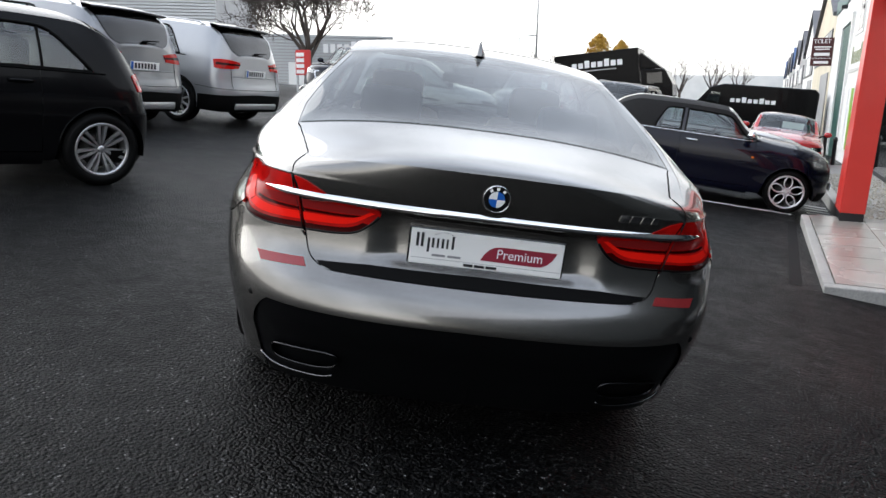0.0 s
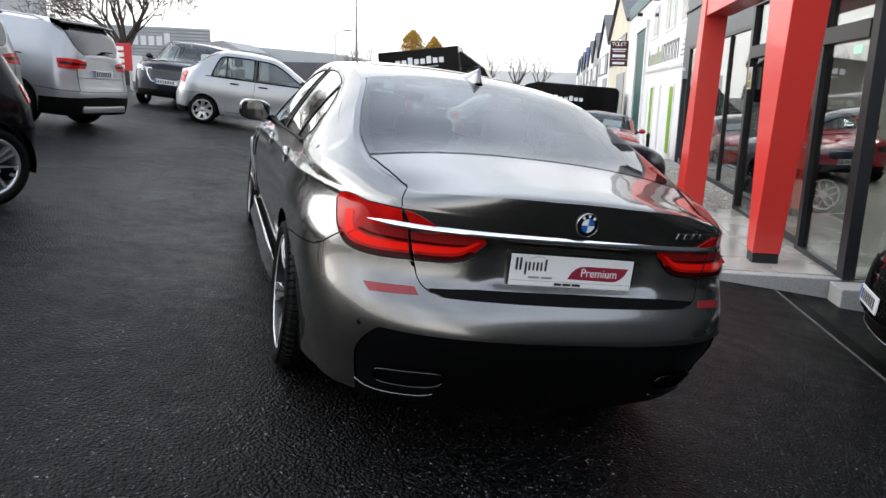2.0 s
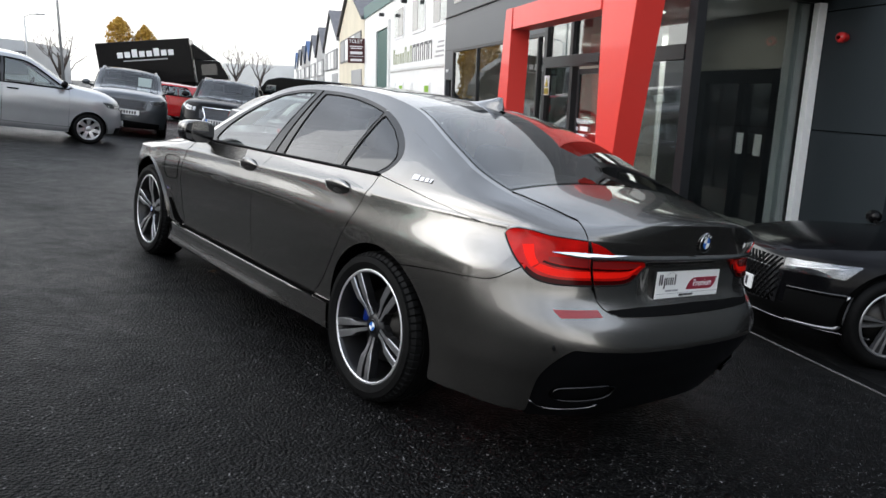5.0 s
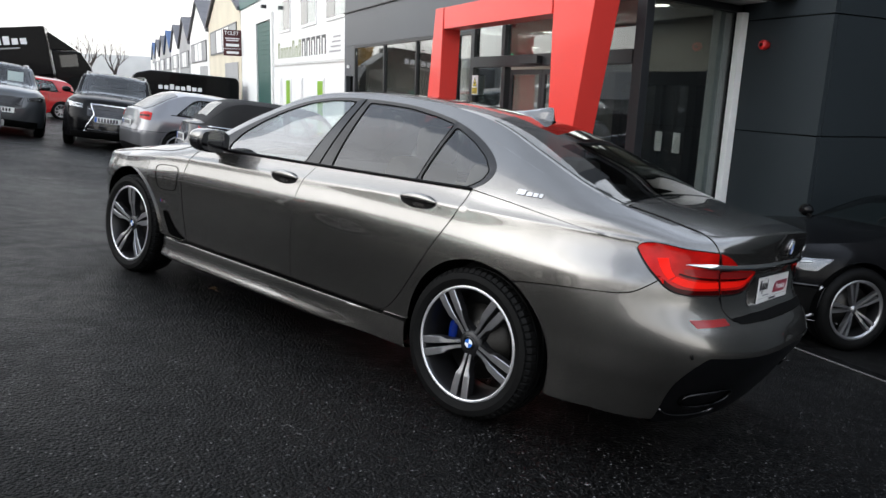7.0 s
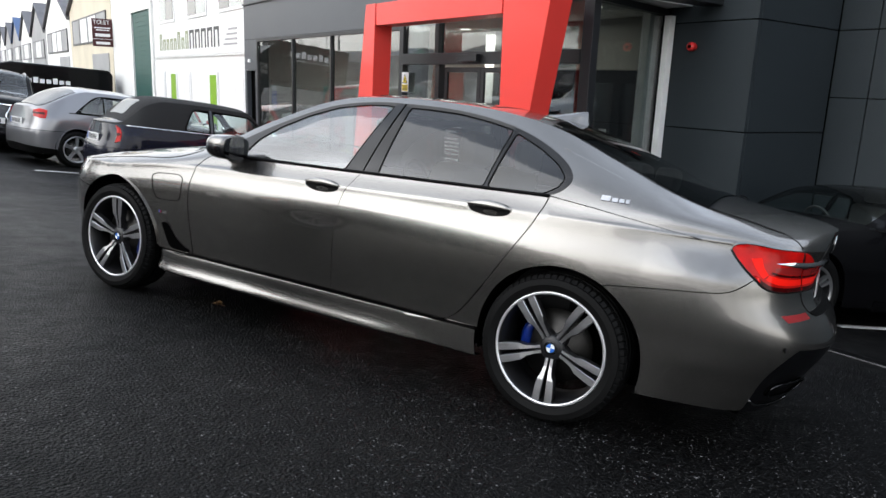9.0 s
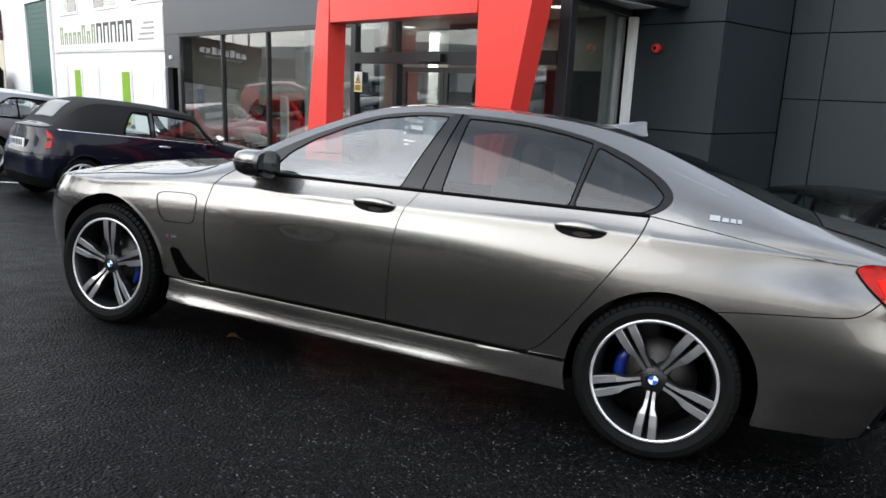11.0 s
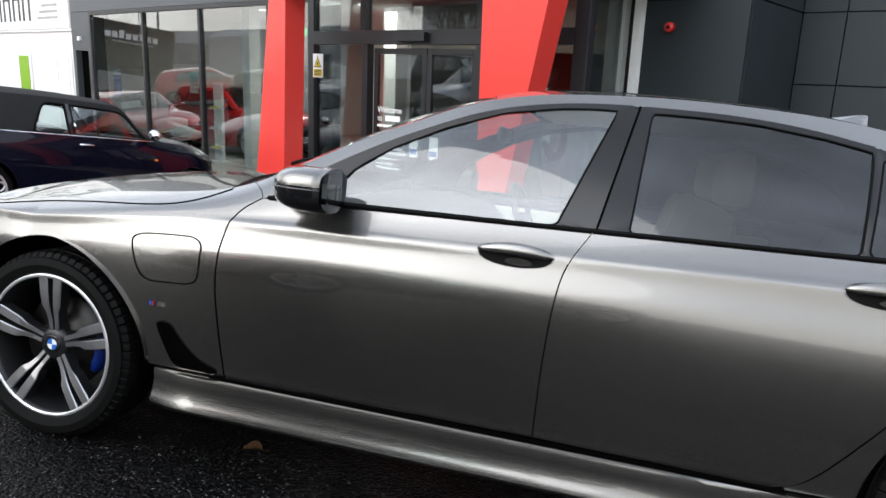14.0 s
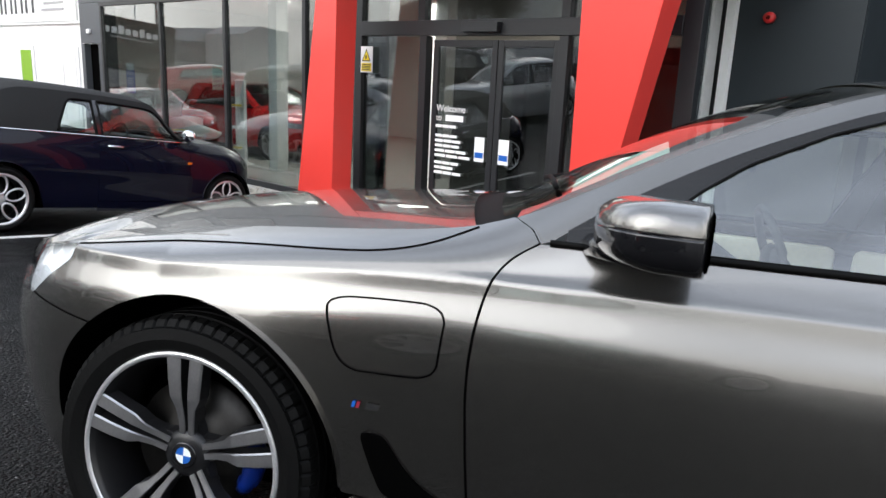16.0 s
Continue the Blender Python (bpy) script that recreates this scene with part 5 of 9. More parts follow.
    for s in (-1, 1):
        lq, lu = np.transpose(polyline([(q_lid_top, 0.996), (-0.86, 0.976), (-0.793, 0.948), (-0.725, 0.935), (-0.62, 0.945), (-0.575, 0.962)], 30))
        P = B.top(lq, s * lu) + (0, 0, 0.001)
        put("lid_seam", grow(*tube(P, 0.0022, 5)), DEEP_BLACK, car)
    # rear screen with its black border, roof, windscreen, bonnet
    for a, b, c, d in ((-0.57, -0.525, -0.967, 0.967), (0.215, 0.27, -0.967, 0.967), (-0.525, 0.215, -0.967, -0.915), (-0.525, 0.215, 0.915, 0.967)):
        put("rear_screen_border", grow(*B.lid(a, b, c, d, 16, 24, off=-0.003, bow0=0.07 if a > 0 else 0.0, bow1=0.07 if b > 0 else 0.0)), GLOSS_BLACK, car)
    put("rear_screen", grow(*B.lid(-0.555, 0.25, -0.955, 0.955, 30, 40, off=0.0015, bow1=0.07)), REAR_GLASS, car, "dark tinted rear window")
    put("roof_panel", grow(*B.lid(0.24, 1.56, -1, 1, 40, 50, bow0=0.075, bow1=0.08)), PAINT, car)
    put("sunroof", grow(*B.lid(0.62, 1.36, -0.78, 0.78, 14, 14, off=0.0025, flange=0.006, bow1=0.05)), GLOSS_BLACK, car, "black glass sunroof")
    for s in (-1, 1):
        put("front_pillar", grow(*B.lid(1.555, 2.335, 0.93 if s > 0 else -1.0, 1.0 if s > 0 else -0.93, 30, 4, bow0=0.08 * 0.1)), PAINT, car)
    put("windscreen", grow(*B.lid(1.565, 2.36, -0.93, 0.93, 30, 40, off=-0.003, bow0=0.08, bow1=0.10)), GLASS_CLEAR, car, "clear windscreen with a paper slip behind it")
    put("cowl", grow(*B.lid(2.31, 2.47, -0.99, 0.99, 6, 30, off=-0.012, bow0=0.10, bow1=0.12)), MATT_BLACK, car, "black cowl under the wipers")
    for x0, x1, ya, yb2 in ((-0.66, -0.08, 2.27, 2.36), (0.05, 0.62, 2.36, 2.27)):
        P = [B.top(np.array([ya + (yb2 - ya) * t]), np.array([(x0 + (x1 - x0) * t) / 0.78]))[0] + (0, 0, 0.012) for t in np.linspace(0, 1, 10)]
        v, f = tube(P, 0.007, 6)
        put("wiper", grow(v, f), MATT_BLACK, car, "black wiper blade")
    hood = put("bonnet", grow(*B.lid(2.425, 3.93, -1, 1, 50, 50, bow0=0.11, flange=0.02)), PAINT, car)
    for o in shoulders:
        o.parent = hood
    # fin on the roof
    fin = []
    for t, (y, z, w) in enumerate(((0.54, 1.443, 0.010), (0.47, 1.457, 0.030), (0.39, 1.474, 0.036), (0.31, 1.490, 0.030), (0.283, 1.489, 0.022), (0.268, 1.418, 0.030))):
        zb = float(B.top(np.array([y]), np.array([0.0]))[0, 2]) - 0.006
        fin += [(-w * 1.3, y, zb), (-w * 0.45, y, (zb + z) / 2 + 0.008), (0, y, max(z, zb + 0.003)), (w * 0.45, y, (zb + z) / 2 + 0.008), (w * 1.3, y, zb)]
    f = [(i * 5 + k, (i + 1) * 5 + k, (i + 1) * 5 + k + 1, i * 5 + k + 1) for i in range(5) for k in range(4)]
    put("roof_fin", grow(fin, f), PAINT, car, "grey shark-fin aerial")
    # chrome strip, disc badge, plate, bars for the model script
    qs = np.linspace(-0.908, mid, 50)
    P = B.spot(qs, 0.897 - 0.005 * np.linspace(1, 0, 50) ** 2)
    P = P + np.stack([0.006 * P[:, 0] / 0.75, np.full(50, -0.0065), np.zeros(50)], 1)
    P = np.concatenate([P * (-1, 1, 1), P[::-1][1:]])
    v, f = [], []
    for i, (a, b, c) in enumerate(P):
        k = min(1.0, (i + 0.3) / 7, (len(P) - 0.7 - i) / 7)
        o = 0.006 * (1 - k)
        v += [(a, b + o, c - 0.0115 * k), (a, b + o - 0.008 * k, c - 0.0085 * k), (a, b + o - 0.0045 * k, c + 0.002 * k), (a, b + o + 0.002, c + 0.0105 * k)]
    f = [(i * 4 + k, (i + 1) * 4 + k, (i + 1) * 4 + k + 1, i * 4 + k + 1) for i in range(len(P) - 1) for k in range(3)]
    put("chrome_strip", grow(v, f), CHROME, lid, "chrome strip between the lamps")
    yb = float(B.spot(np.array(mid), np.array(0.968))[1])
    tilt = Matrix.Translation((0, yb - 0.002, 0.966)) @ Matrix.Rotation(radians(90 + 4), 4, "X")

    def disc(r0, r1, z, a0=0, a1=360, n=40):
        an = np.radians(np.linspace(a0, a1, n))
        v = [tuple(tilt @ Vector((r1 * math.cos(a), r1 * math.sin(a), z))) for a in an] + [tuple(tilt @ Vector((r0 * math.cos(a), r0 * math.sin(a), z))) for a in an]
        return v, [(i, i + 1, n + i + 1, n + i) for i in range(n - 1)]
    put("disc_badge", grow(*merged(disc(0, 0.042, 0.006), ([], [])), smooth=False), GLOSS_BLACK, lid, "round black, blue and white disc badge")
    v, f = tube([tuple(tilt @ Vector((0.042 * math.cos(a), 0.042 * math.sin(a), 0.004))) for a in np.linspace(0, 2 * np.pi, 40, endpoint=False)], 0.0028, 6, True)
    put("badge_ring", grow(v, f), CHROME, lid)
    for k in range(4):
        put("badge_sector", grow(*disc(0, 0.0255, 0.008, 90 * k, 90 * k + 90, 12), smooth=False), BLUE_INK if k % 2 == 0 else WHITE_INK, lid)
    for k in (-1, 0, 1):
        put("badge_bar", grow(*disc(0.029, 0.038, 0.008, 90 - 38 * k - 8, 90 - 38 * k + 8, 5), smooth=False), WHITE_INK, lid)
    return car, lid


def sphere_pts(n, m):
    v, f = [(0, 0, 1)], []
    for i in range(1, m):
        t = math.pi * i / m
        v += [(math.sin(t) * math.cos(2 * math.pi * k / n), math.sin(t) * math.sin(2 * math.pi * k / n), math.cos(t)) for k in range(n)]
    v.append((0, 0, -1))
    f += [(0, 1 + k, 1 + (k + 1) % n) for k in range(n)]
    for i in range(m - 2):
        f += [(1 + i * n + k, 1 + (i + 1) * n + k, 1 + (i + 1) * n + (k + 1) % n, 1 + i * n + (k + 1) % n) for k in range(n)]
    last = len(v) - 1
    f += [(last, 1 + (m - 2) * n + (k + 1) % n, 1 + (m - 2) * n + k) for k in range(n)]
    return v, f


def mirror_shell(side, z_lo, z_hi, scale=1.0):
    """A slice of the boxy mirror housing between two heights: flat behind, rounded and swept ahead."""
    nu, nv = 36, 22
    ring = []
    for k in range(nu):
        t = 2 * math.pi * k / nu
        c, s = math.cos(t), math.sin(t)
        x = math.copysign(abs(c) ** 0.55, c)
        y = math.copysign(abs(s) ** (0.35 if s < 0 else 0.8), s)
        ring.append((x, y))
    za, zb = max(z_lo, 0.973), min(z_hi, 1.109)
    v = []
    zs = np.linspace(za, zb, nv)
    for z in zs:
        w = abs((z - 1.041) / 0.069)
        g = max(0.0, 1 - w ** 3.2) ** 0.45 * scale + 0.02
        for x, y in ring:
            sweep = 0.03 * x * (y > 0)
            v.append((side * (0.995 + 0.105 * x * (0.25 + 0.75 * g)), 2.035 + (0.078 * y if y < 0 else 0.115 * y * g) - sweep * y, z))
    f = [(i * nu + k, i * nu + (k + 1) % nu, (i + 1) * nu + (k + 1) % nu, (i + 1) * nu + k) for i in range(nv - 1) for k in range(nu)]
    f += [tuple(range(nu))[::-1], tuple((nv - 1) * nu + k for k in range(nu))]
    return v, f


lid_faces, shoulders = [], []
# dark insert paint, taken near black for the ground mirrored in the bumper
VALANCE = material("valance_paint_and_shade", (0.003, 0.0031, 0.0036), 0.3, 0, stain=0.1)
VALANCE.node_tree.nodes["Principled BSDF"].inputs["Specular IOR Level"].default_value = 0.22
TAIL_TRIM = material("smoked_chrome", (0.05, 0.05, 0.052), 0.2, 1.0)
POLISHED = material("satin_silver_trim", (0.30, 0.30, 0.31), 0.35, 0.9)
REAR_GLASS = clear_glass("rear_screen_glass", (0.36, 0.38, 0.37), face=0.075)
saloon, saloon_lid = build_saloon()


def saloon_details(car, lid):
    """Plate, script bars, cabin and underbody of the saloon."""
    B = SALOON
    mid = B.y0r - B.WRAP
    yb = float(B.spot(np.array(mid), np.array(0.78))[1])
    pl = new("display_plate")
    pl.parent = lid
    tagged(pl, "white dealer's plate with a maroon field")
    pl.matrix_local = Matrix.Translation((0, yb + 0.016, 0.779)) @ Matrix.Rotation(radians(-3), 4, "X") @ Matrix.Diagonal((0.957, 1, 1, 1))
    part("plate_holder", box_bm(-0.268, 0.268, -0.004, 0.016, -0.066, 0.063, 0.005), GLOSS_BLACK, pl)
    part("plate_sheet", box_bm(-0.261, 0.261, -0.008, -0.003, -0.057, 0.057, 0.002), PLATE_WHITE, pl)
    part("lower_strip", box_bm(-0.255, 0.255, -0.0095, -0.0082, -0.0535, -0.0375), PLATE_WHITE, pl)
    part("rule", box_bm(-0.255, 0.255, -0.0098, -0.0082, -0.0375, -0.0363), GREY_INK, pl)
    # the trade name as bars: six upright strokes of letter height, a thin line of small bars below
    for x, w, z0, z1 in ((-0.242, 0.009, 0.000, 0.045), (-0.226, 0.009, 0.000, 0.045), (-0.204, 0.008, -0.016, 0.031), (-0.189, 0.008, 0.000, 0.031), (-0.172, 0.007, 0.000, 0.031), (-0.156, 0.008, 0.000, 0.031), (-0.140, 0.007, 0.000, 0.031), (-0.122, 0.008, 0.000, 0.042)):
        part("name_bar", box_bm(x, x + w, -0.0095, -0.0082, z0, z1), INK, pl)
    for x, w in ((-0.185, 0.045), (-0.132, 0.045)):
        part("name_bar", box_bm(x, x + w, -0.0095, -0.0082, -0.028, -0.021), GREY_INK, pl)
    for x, w in ((-0.075, 0.032), (-0.038, 0.034), (0.002, 0.036)):
        part("name_bar", box_bm(x, x + w, -0.0112, -0.0098, -0.050, -0.0415), INK, pl)
    # swoosh over the name
    v, f = tube([(-0.185 + 0.075 * t, -0.0085, 0.040 + 0.012 * math.sin(math.pi * t)) for t in np.linspace(0, 1, 10)], 0.0008, 4)
    put("name_swoosh", grow(v, f), GREY_INK, pl)
    fld = prism_bm([(-0.020, -0.024), (-0.008, -0.002), (0.008, 0.014), (0.030, 0.024), (0.060, 0.026), (0.239, 0.026), (0.226, 0.002), (0.210, -0.014), (0.190, -0.024), (0.165, -0.026)], "y", -0.0095, -0.0082, 0.0)
    part("maroon_field", fld, MAROON, pl)
    ob = put("plate_lettering", text_mesh("Premium", 0.044, "lettering", 0.0004, "CENTER"), WHITE_INK, pl)
    ob.matrix_local = Matrix.Translation((0.112, -0.0102, -0.012))
    # model script as bars
    x = 0.405
    for w in (0.030, 0.030, 0.030, 0.020):
        z0 = 0.936
        pts = [(x, z0), (x + w, z0), (x + w + 0.006, z0 + 0.022), (x + 0.006, z0 + 0.022)]
        P = []
        for a, c in pts:
            q = B.rq(a, c)
            s = B.spot(np.array(q), np.array(c))
            P.append((a, float(s[1]) - 0.004, c))
        Q = [(a, b + 0.006, c) for a, b, c in P]
        put("model_bar", grow(P + Q, [(0, 1, 2, 3), (4, 7, 6, 5), (0, 4, 5, 1), (1, 5, 6, 2), (2, 6, 7, 3), (3, 7, 4, 0)], smooth=False), CHROME, lid, "chrome script badge")
        x += w + 0.009
    # black trim along the lid's foot, and boot-lid keyline
    for side in (-1, 1):
        v, f = B.panel([(mid, 0.668), (-1.17, 0.670), (-1.132, 0.682)], [(-1.132, 0.682), (-1.124, 0.691)], [(mid, 0.706), (-1.25, 0.702), (-1.124, 0.691)], [(mid, 0.668), (mid, 0.706)], 30, 5, 0, 0.003, 0.008, side)
        put("lid_trim", grow(v, f), MATT_BLACK, lid, "gloss black strip under the plate")
    # parking sensors in the bumper
    for x, z in ((0.752, 0.545),):
        for side in (-1, 1):
            q = B.rq(x, z)
            c = B.spot(np.array(q), np.array(z))
            n = Vector((c[0] * 0.5, -1, 0)).normalized()
            m = Matrix.Translation((side * c[0], c[1], c[2])) @ Vector((side * n.x, n.y, 0)).to_track_quat("Z", "Y").to_matrix().to_4x4()
            v, f = lathe([(0.0, 0.0115), (0.001, 0.011), (0.001, 0.0)], 16, "z")
            put("parking_sensor", grow([tuple(m @ Vector(p)) for p in v], f), VALANCE, car)
    # cabin
    for x in (-0.38, 0.38):
        st = part("front_seat", box_bm(x - 0.26, x + 0.26, 1.05, 1.62, 0.42, 0.66, 0.07), CREAM, car, "ivory leather front seat", smooth=True)
        bk = part("seat_back", box_bm(x - 0.25, x + 0.25, 0.86, 1.04, 0.58, 1.13, 0.07), CREAM, st, smooth=True)
        bk.data.transform(Matrix.Translation((0, 0.95, 0.6)) @ Matrix.Rotation(radians(14), 4, "X") @ Matrix.Translation((0, -0.95, -0.6)))
        hr = part("headrest", box_bm(x - 0.14, x + 0.14, 0.70, 0.82, 1.10, 1.30, 0.05), CREAM, st, smooth=True)
    part("rear_seat", box_bm(-0.66, 0.66, 0.0, 0.55, 0.42, 0.68, 0.07), DARK_TRIM, car, smooth=True)
    part("rear_seat_back", box_bm(-0.66, 0.66, -0.14, 0.04, 0.6, 1.12, 0.07), DARK_TRIM, car, smooth=True)
    for x in (-0.38, 0.38):
        part("rear_headrest", box_bm(x - 0.13, x + 0.13, -0.20, -0.08, 1.10, 1.24, 0.04), DARK_TRIM, car, smooth=True)
    part("dashboard", prism_bm([(1.75, 0.60), (1.70, 0.86), (1.80, 0.96), (2.15, 0.985), (2.36, 0.95), (2.36, 0.60)], "x", -0.76, 0.76, 0.03), DARK_TRIM, car, smooth=True)
    v, f = tube([(0.38 + 0.185 * math.cos(a), 1.56 + 0.07 * math.sin(a), 0.90 + 0.17 * math.sin(a)) for a in np.linspace(0, 2 * np.pi, 32, endpoint=False)], 0.016, 8, True)
    sw = put("steering_wheel", grow(v, f), DARK_TRIM, car, smooth_label())
    part("steering_boss", box_bm(0.30, 0.46, 1.54, 1.60, 0.85, 0.95, 0.03), DARK_TRIM, sw, smooth=True)
    for s in (-1, 1):
        for y0, y1, mt in ((1.25, 2.12, CREAM), (0.40, 1.18, CREAM)):
            part("door_lining", box_bm(*sorted((s * 0.79, s * 0.84)), y0, y1, 0.62, 0.935, 0.03), mt, car, smooth=True)
    part("centre_console", box_bm(-0.11, 0.11, 0.95, 1.9, 0.42, 0.72, 0.04), DARK_TRIM, car, smooth=True)
    part("parcel_shelf", box_bm(-0.62, 0.62, -0.52, -0.15, 1.02, 1.05, 0.01), DARK_TRIM, car)
    part("headlining", box_bm(-0.50, 0.50, 0.45, 1.50, 1.385, 1.395, 0.0), CREAM, car)
    part("inner_mirror", box_bm(-0.11, 0.11, 1.62, 1.65, 1.26, 1.32, 0.015), DARK_TRIM, car, smooth=True)
    part("underbody", box_bm(-0.70, 0.70, -0.85, 3.42, 0.20, 0.43, 0.05), DEEP_BLACK, car)
    part("bulkhead", box_bm(-0.74, 0.74, 2.38, 2.70, 0.40, 0.90, 0.02), DEEP_BLACK, car)
    part("boot_well", box_bm(-0.66, 0.66, -0.90, -0.20, 0.42, 0.98, 0.02), DEEP_BLACK, car)
    # slips of paper behind the screens
    put("screen_slip", grow(*B.lid(2.03, 2.24, -0.86, -0.66, 6, 6, off=-0.012)), material("pale_green_paper", (0.55, 0.68, 0.62), 0.7), car, "pale green paper slip behind the windscreen")
    # inner sides of the panels, so that no light comes through the joints
    for s in (-1, 1):
        part("inner_skin", box_bm(*sorted((s * 0.86, s * 0.885)), 0.40, 2.62, 0.24, 0.90, 0.0), DEEP_BLACK, car)


def smooth_label():
    return "dark steering wheel"


saloon_details(saloon, saloon_lid)

# ---- ground ----
def ground_z(x, y):
    """The forecourt falls towards the showroom and very slightly along the street; farther off it levels out."""
    xx = max(-16.0, min(6.0, x))
    yy = max(-12.0, min(36.0, y))
    return -0.1163 * xx - 0.01755 * yy


bm = bmesh.new()
xs = [-900, -300, -100, -50, -30] + list(np.linspace(-20, 10, 31)) + [20, 40, 100, 300, 900]
ys = [-900, -300, -100, -40] + list(np.linspace(-16, 40, 57)) + [60, 100, 200, 400, 900]
grid = [[bm.verts.new((x, y, ground_z(x, y))) for y in ys] for x in xs]
for i in range(len(xs) - 1):
    for j in range(len(ys) - 1):
        bm.faces.new((grid[i][j], grid[i + 1][j], grid[i + 1][j + 1], grid[i][j + 1]))
ground = part("ground", bm, ASPHALT, None, "damp dark asphalt forecourt falling towards the showroom", smooth=True)
tagged(ground, category="ground", kind="structure")

# ---- showroom ----
def block(name, x0, x1, y0, y1, z0, z1, mat, parent=None, label="", bevel=0.004):
    return part(name, box_bm(x0, x1, y0, y1, z0, z1, bevel), mat, parent, label)


def pane(name, pts, mat, parent, label="", thick=0.012):
    """A flat pane through four corners, given a little thickness."""
    P = [Vector(p) for p in pts]
    n = (P[1] - P[0]).cross(P[3] - P[0]).normalized() * thick
    v = [tuple(p) for p in P] + [tuple(p + n) for p in P]
    f = [(0, 1, 2, 3), (7, 6, 5, 4)] + [(i, (i + 1) % 4 + 0, (i + 1) % 4 + 4, i + 4) for i in range(4)]
    ob = put(name, grow(v, f, smooth=False), mat, parent, label)
    return ob


FLOOR = -0.215
WX, VX = 3.65, 3.15  # planes of the shop windows and of the entrance

# paved apron before the doors, with a kerb
apron = thing("paved_apron", "pale granite paving slabs before the entrance, damp", "pavement", kind="structure")
bm = box_bm(1.995, 5.0, 3.46, 7.35, FLOOR - 0.45, FLOOR - 0.03)
part("bedding", bm, CONCRETE, apron)
part("kerb_stone", box_bm(1.90, 3.6, 3.33, 3.452, FLOOR - 0.45, FLOOR - 0.006, 0.012), KERB, apron, "rough concrete kerb")
part("kerb_stone", box_bm(1.90, 1.99, 3.455, 7.35, FLOOR - 0.45, FLOOR - 0.006, 0.012), KERB, apron, "rough concrete kerb")
rows = [3.46 + 0.6 * k for k in range(7)]
for i in range(5):
    x0 = 1.995 + 0.6 * i
    for k, y0 in enumerate(rows):
        x1, y1 = min(x0 + 0.595, 5.0), min(y0 + 0.595, 7.35)
        if y1 - y0 > 0.1 and not (x0 > VX + 0.1):
            part("paving_slab", box_bm(x0, x1, y0, y1, FLOOR - 0.028, FLOOR + 0.0015 * ((i * 7 + k * 3) % 3 - 1), 0.003, seg=1), TILE, apron)
# gravel bed under the shop windows, with its kerb
bed = thing("gravel_bed", "pale gravel bed under the shop windows", "gravel", kind="structure")
part("bed_kerb", box_bm(2.42, 2.56, 7.75, 17.0, -0.9, FLOOR - 0.05, 0.01), KERB, bed)
part("bed_base", box_bm(2.56, 3.62, 7.35, 17.0, -0.9, FLOOR - 0.09), CONCRETE, bed)
rng = random.Random(4)
V, F = [], []
for k in range(2600):
    x, y = rng.uniform(2.58, 3.58), 7.4 + 7.0 * rng.random() ** 1.4
    r = rng.uniform(0.012, 0.028)
    o = len(V)
    sv, sf = [(1, 0, 0), (-0.5, 0.86, 0), (-0.5, -0.86, 0), (0, 0, 0.8), (0, 0, -0.6)], [(0, 1, 3), (1, 2, 3), (2, 0, 3), (1, 0, 4), (2, 1, 4), (0, 2, 4)]
    a = rng.uniform(0, 6.28)
    V += [(x + r * (p[0] * math.cos(a) - p[1] * math.sin(a)) * rng.uniform(0.8, 1.2), y + r * (p[0] * math.sin(a) + p[1] * math.cos(a)), FLOOR - 0.085 + r * p[2] * 0.8 + rng.uniform(0, 0.01)) for p in sv]
    F += [tuple(i + o for i in q) for q in sf]
GRAVEL = material("pale_gravel", (0.40, 0.37, 0.32), 0.85, 0, grain=0.35, scale=14)
tagged(put("gravel", grow(V, F, smooth=False), GRAVEL, bed), kind="stuff")

# red entrance portal: two leaning posts and a beam
portal = thing("entrance_portal", "bright red clad entrance portal on dark plinths", "portal", kind="structure")


def leaning_post(parent, x0, x1, ya, yb, yta, ytb, z1, xt0, xt1):
    bm = bmesh.new()
    zb = FLOOR + 0.10
    lo = [(x0, ya, zb), (x1, ya, zb), (x1, yb, zb), (x0, yb, zb)]
    hi = [(xt0, yta, z1), (xt1, yta, z1), (xt1, ytb, z1), (xt0, ytb, z1)]
    v = [bm.verts.new(p) for p in lo + hi]
    for q in ((3, 2, 1, 0), (4, 5, 6, 7), (0, 1, 5, 4), (1, 2, 6, 5), (2, 3, 7, 6), (3, 0, 4, 7)):
        bm.faces.new([v[i] for i in q])
    bmesh.ops.bevel(bm, geom=list(bm.edges), offset=0.006, segments=2, affect="EDGES", profile=0.5)
    ob = part("post", bm, RED_CLAD, parent)
    part("plinth", box_bm(x0 + 0.008, x1 - 0.008, ya + 0.008, yb - 0.008, FLOOR - 0.01, zb - 0.002, 0.004), FRAME_GREY, parent, "dark grey plinth")
    return ob


leaning_post(portal, 2.44, 2.70, 3.80, 4.03, 3.20, 4.03, 2.75, 2.38, 2.70)
leaning_post(portal, 2.30, 2.58, 6.99, 7.62, 6.99, 7.28, 2.75, 2.36, 2.66)
part("beam", box_bm(2.37, 2.68, 4.036, 6.984, 2.44, 2.748, 0.006), RED_CLAD, portal)

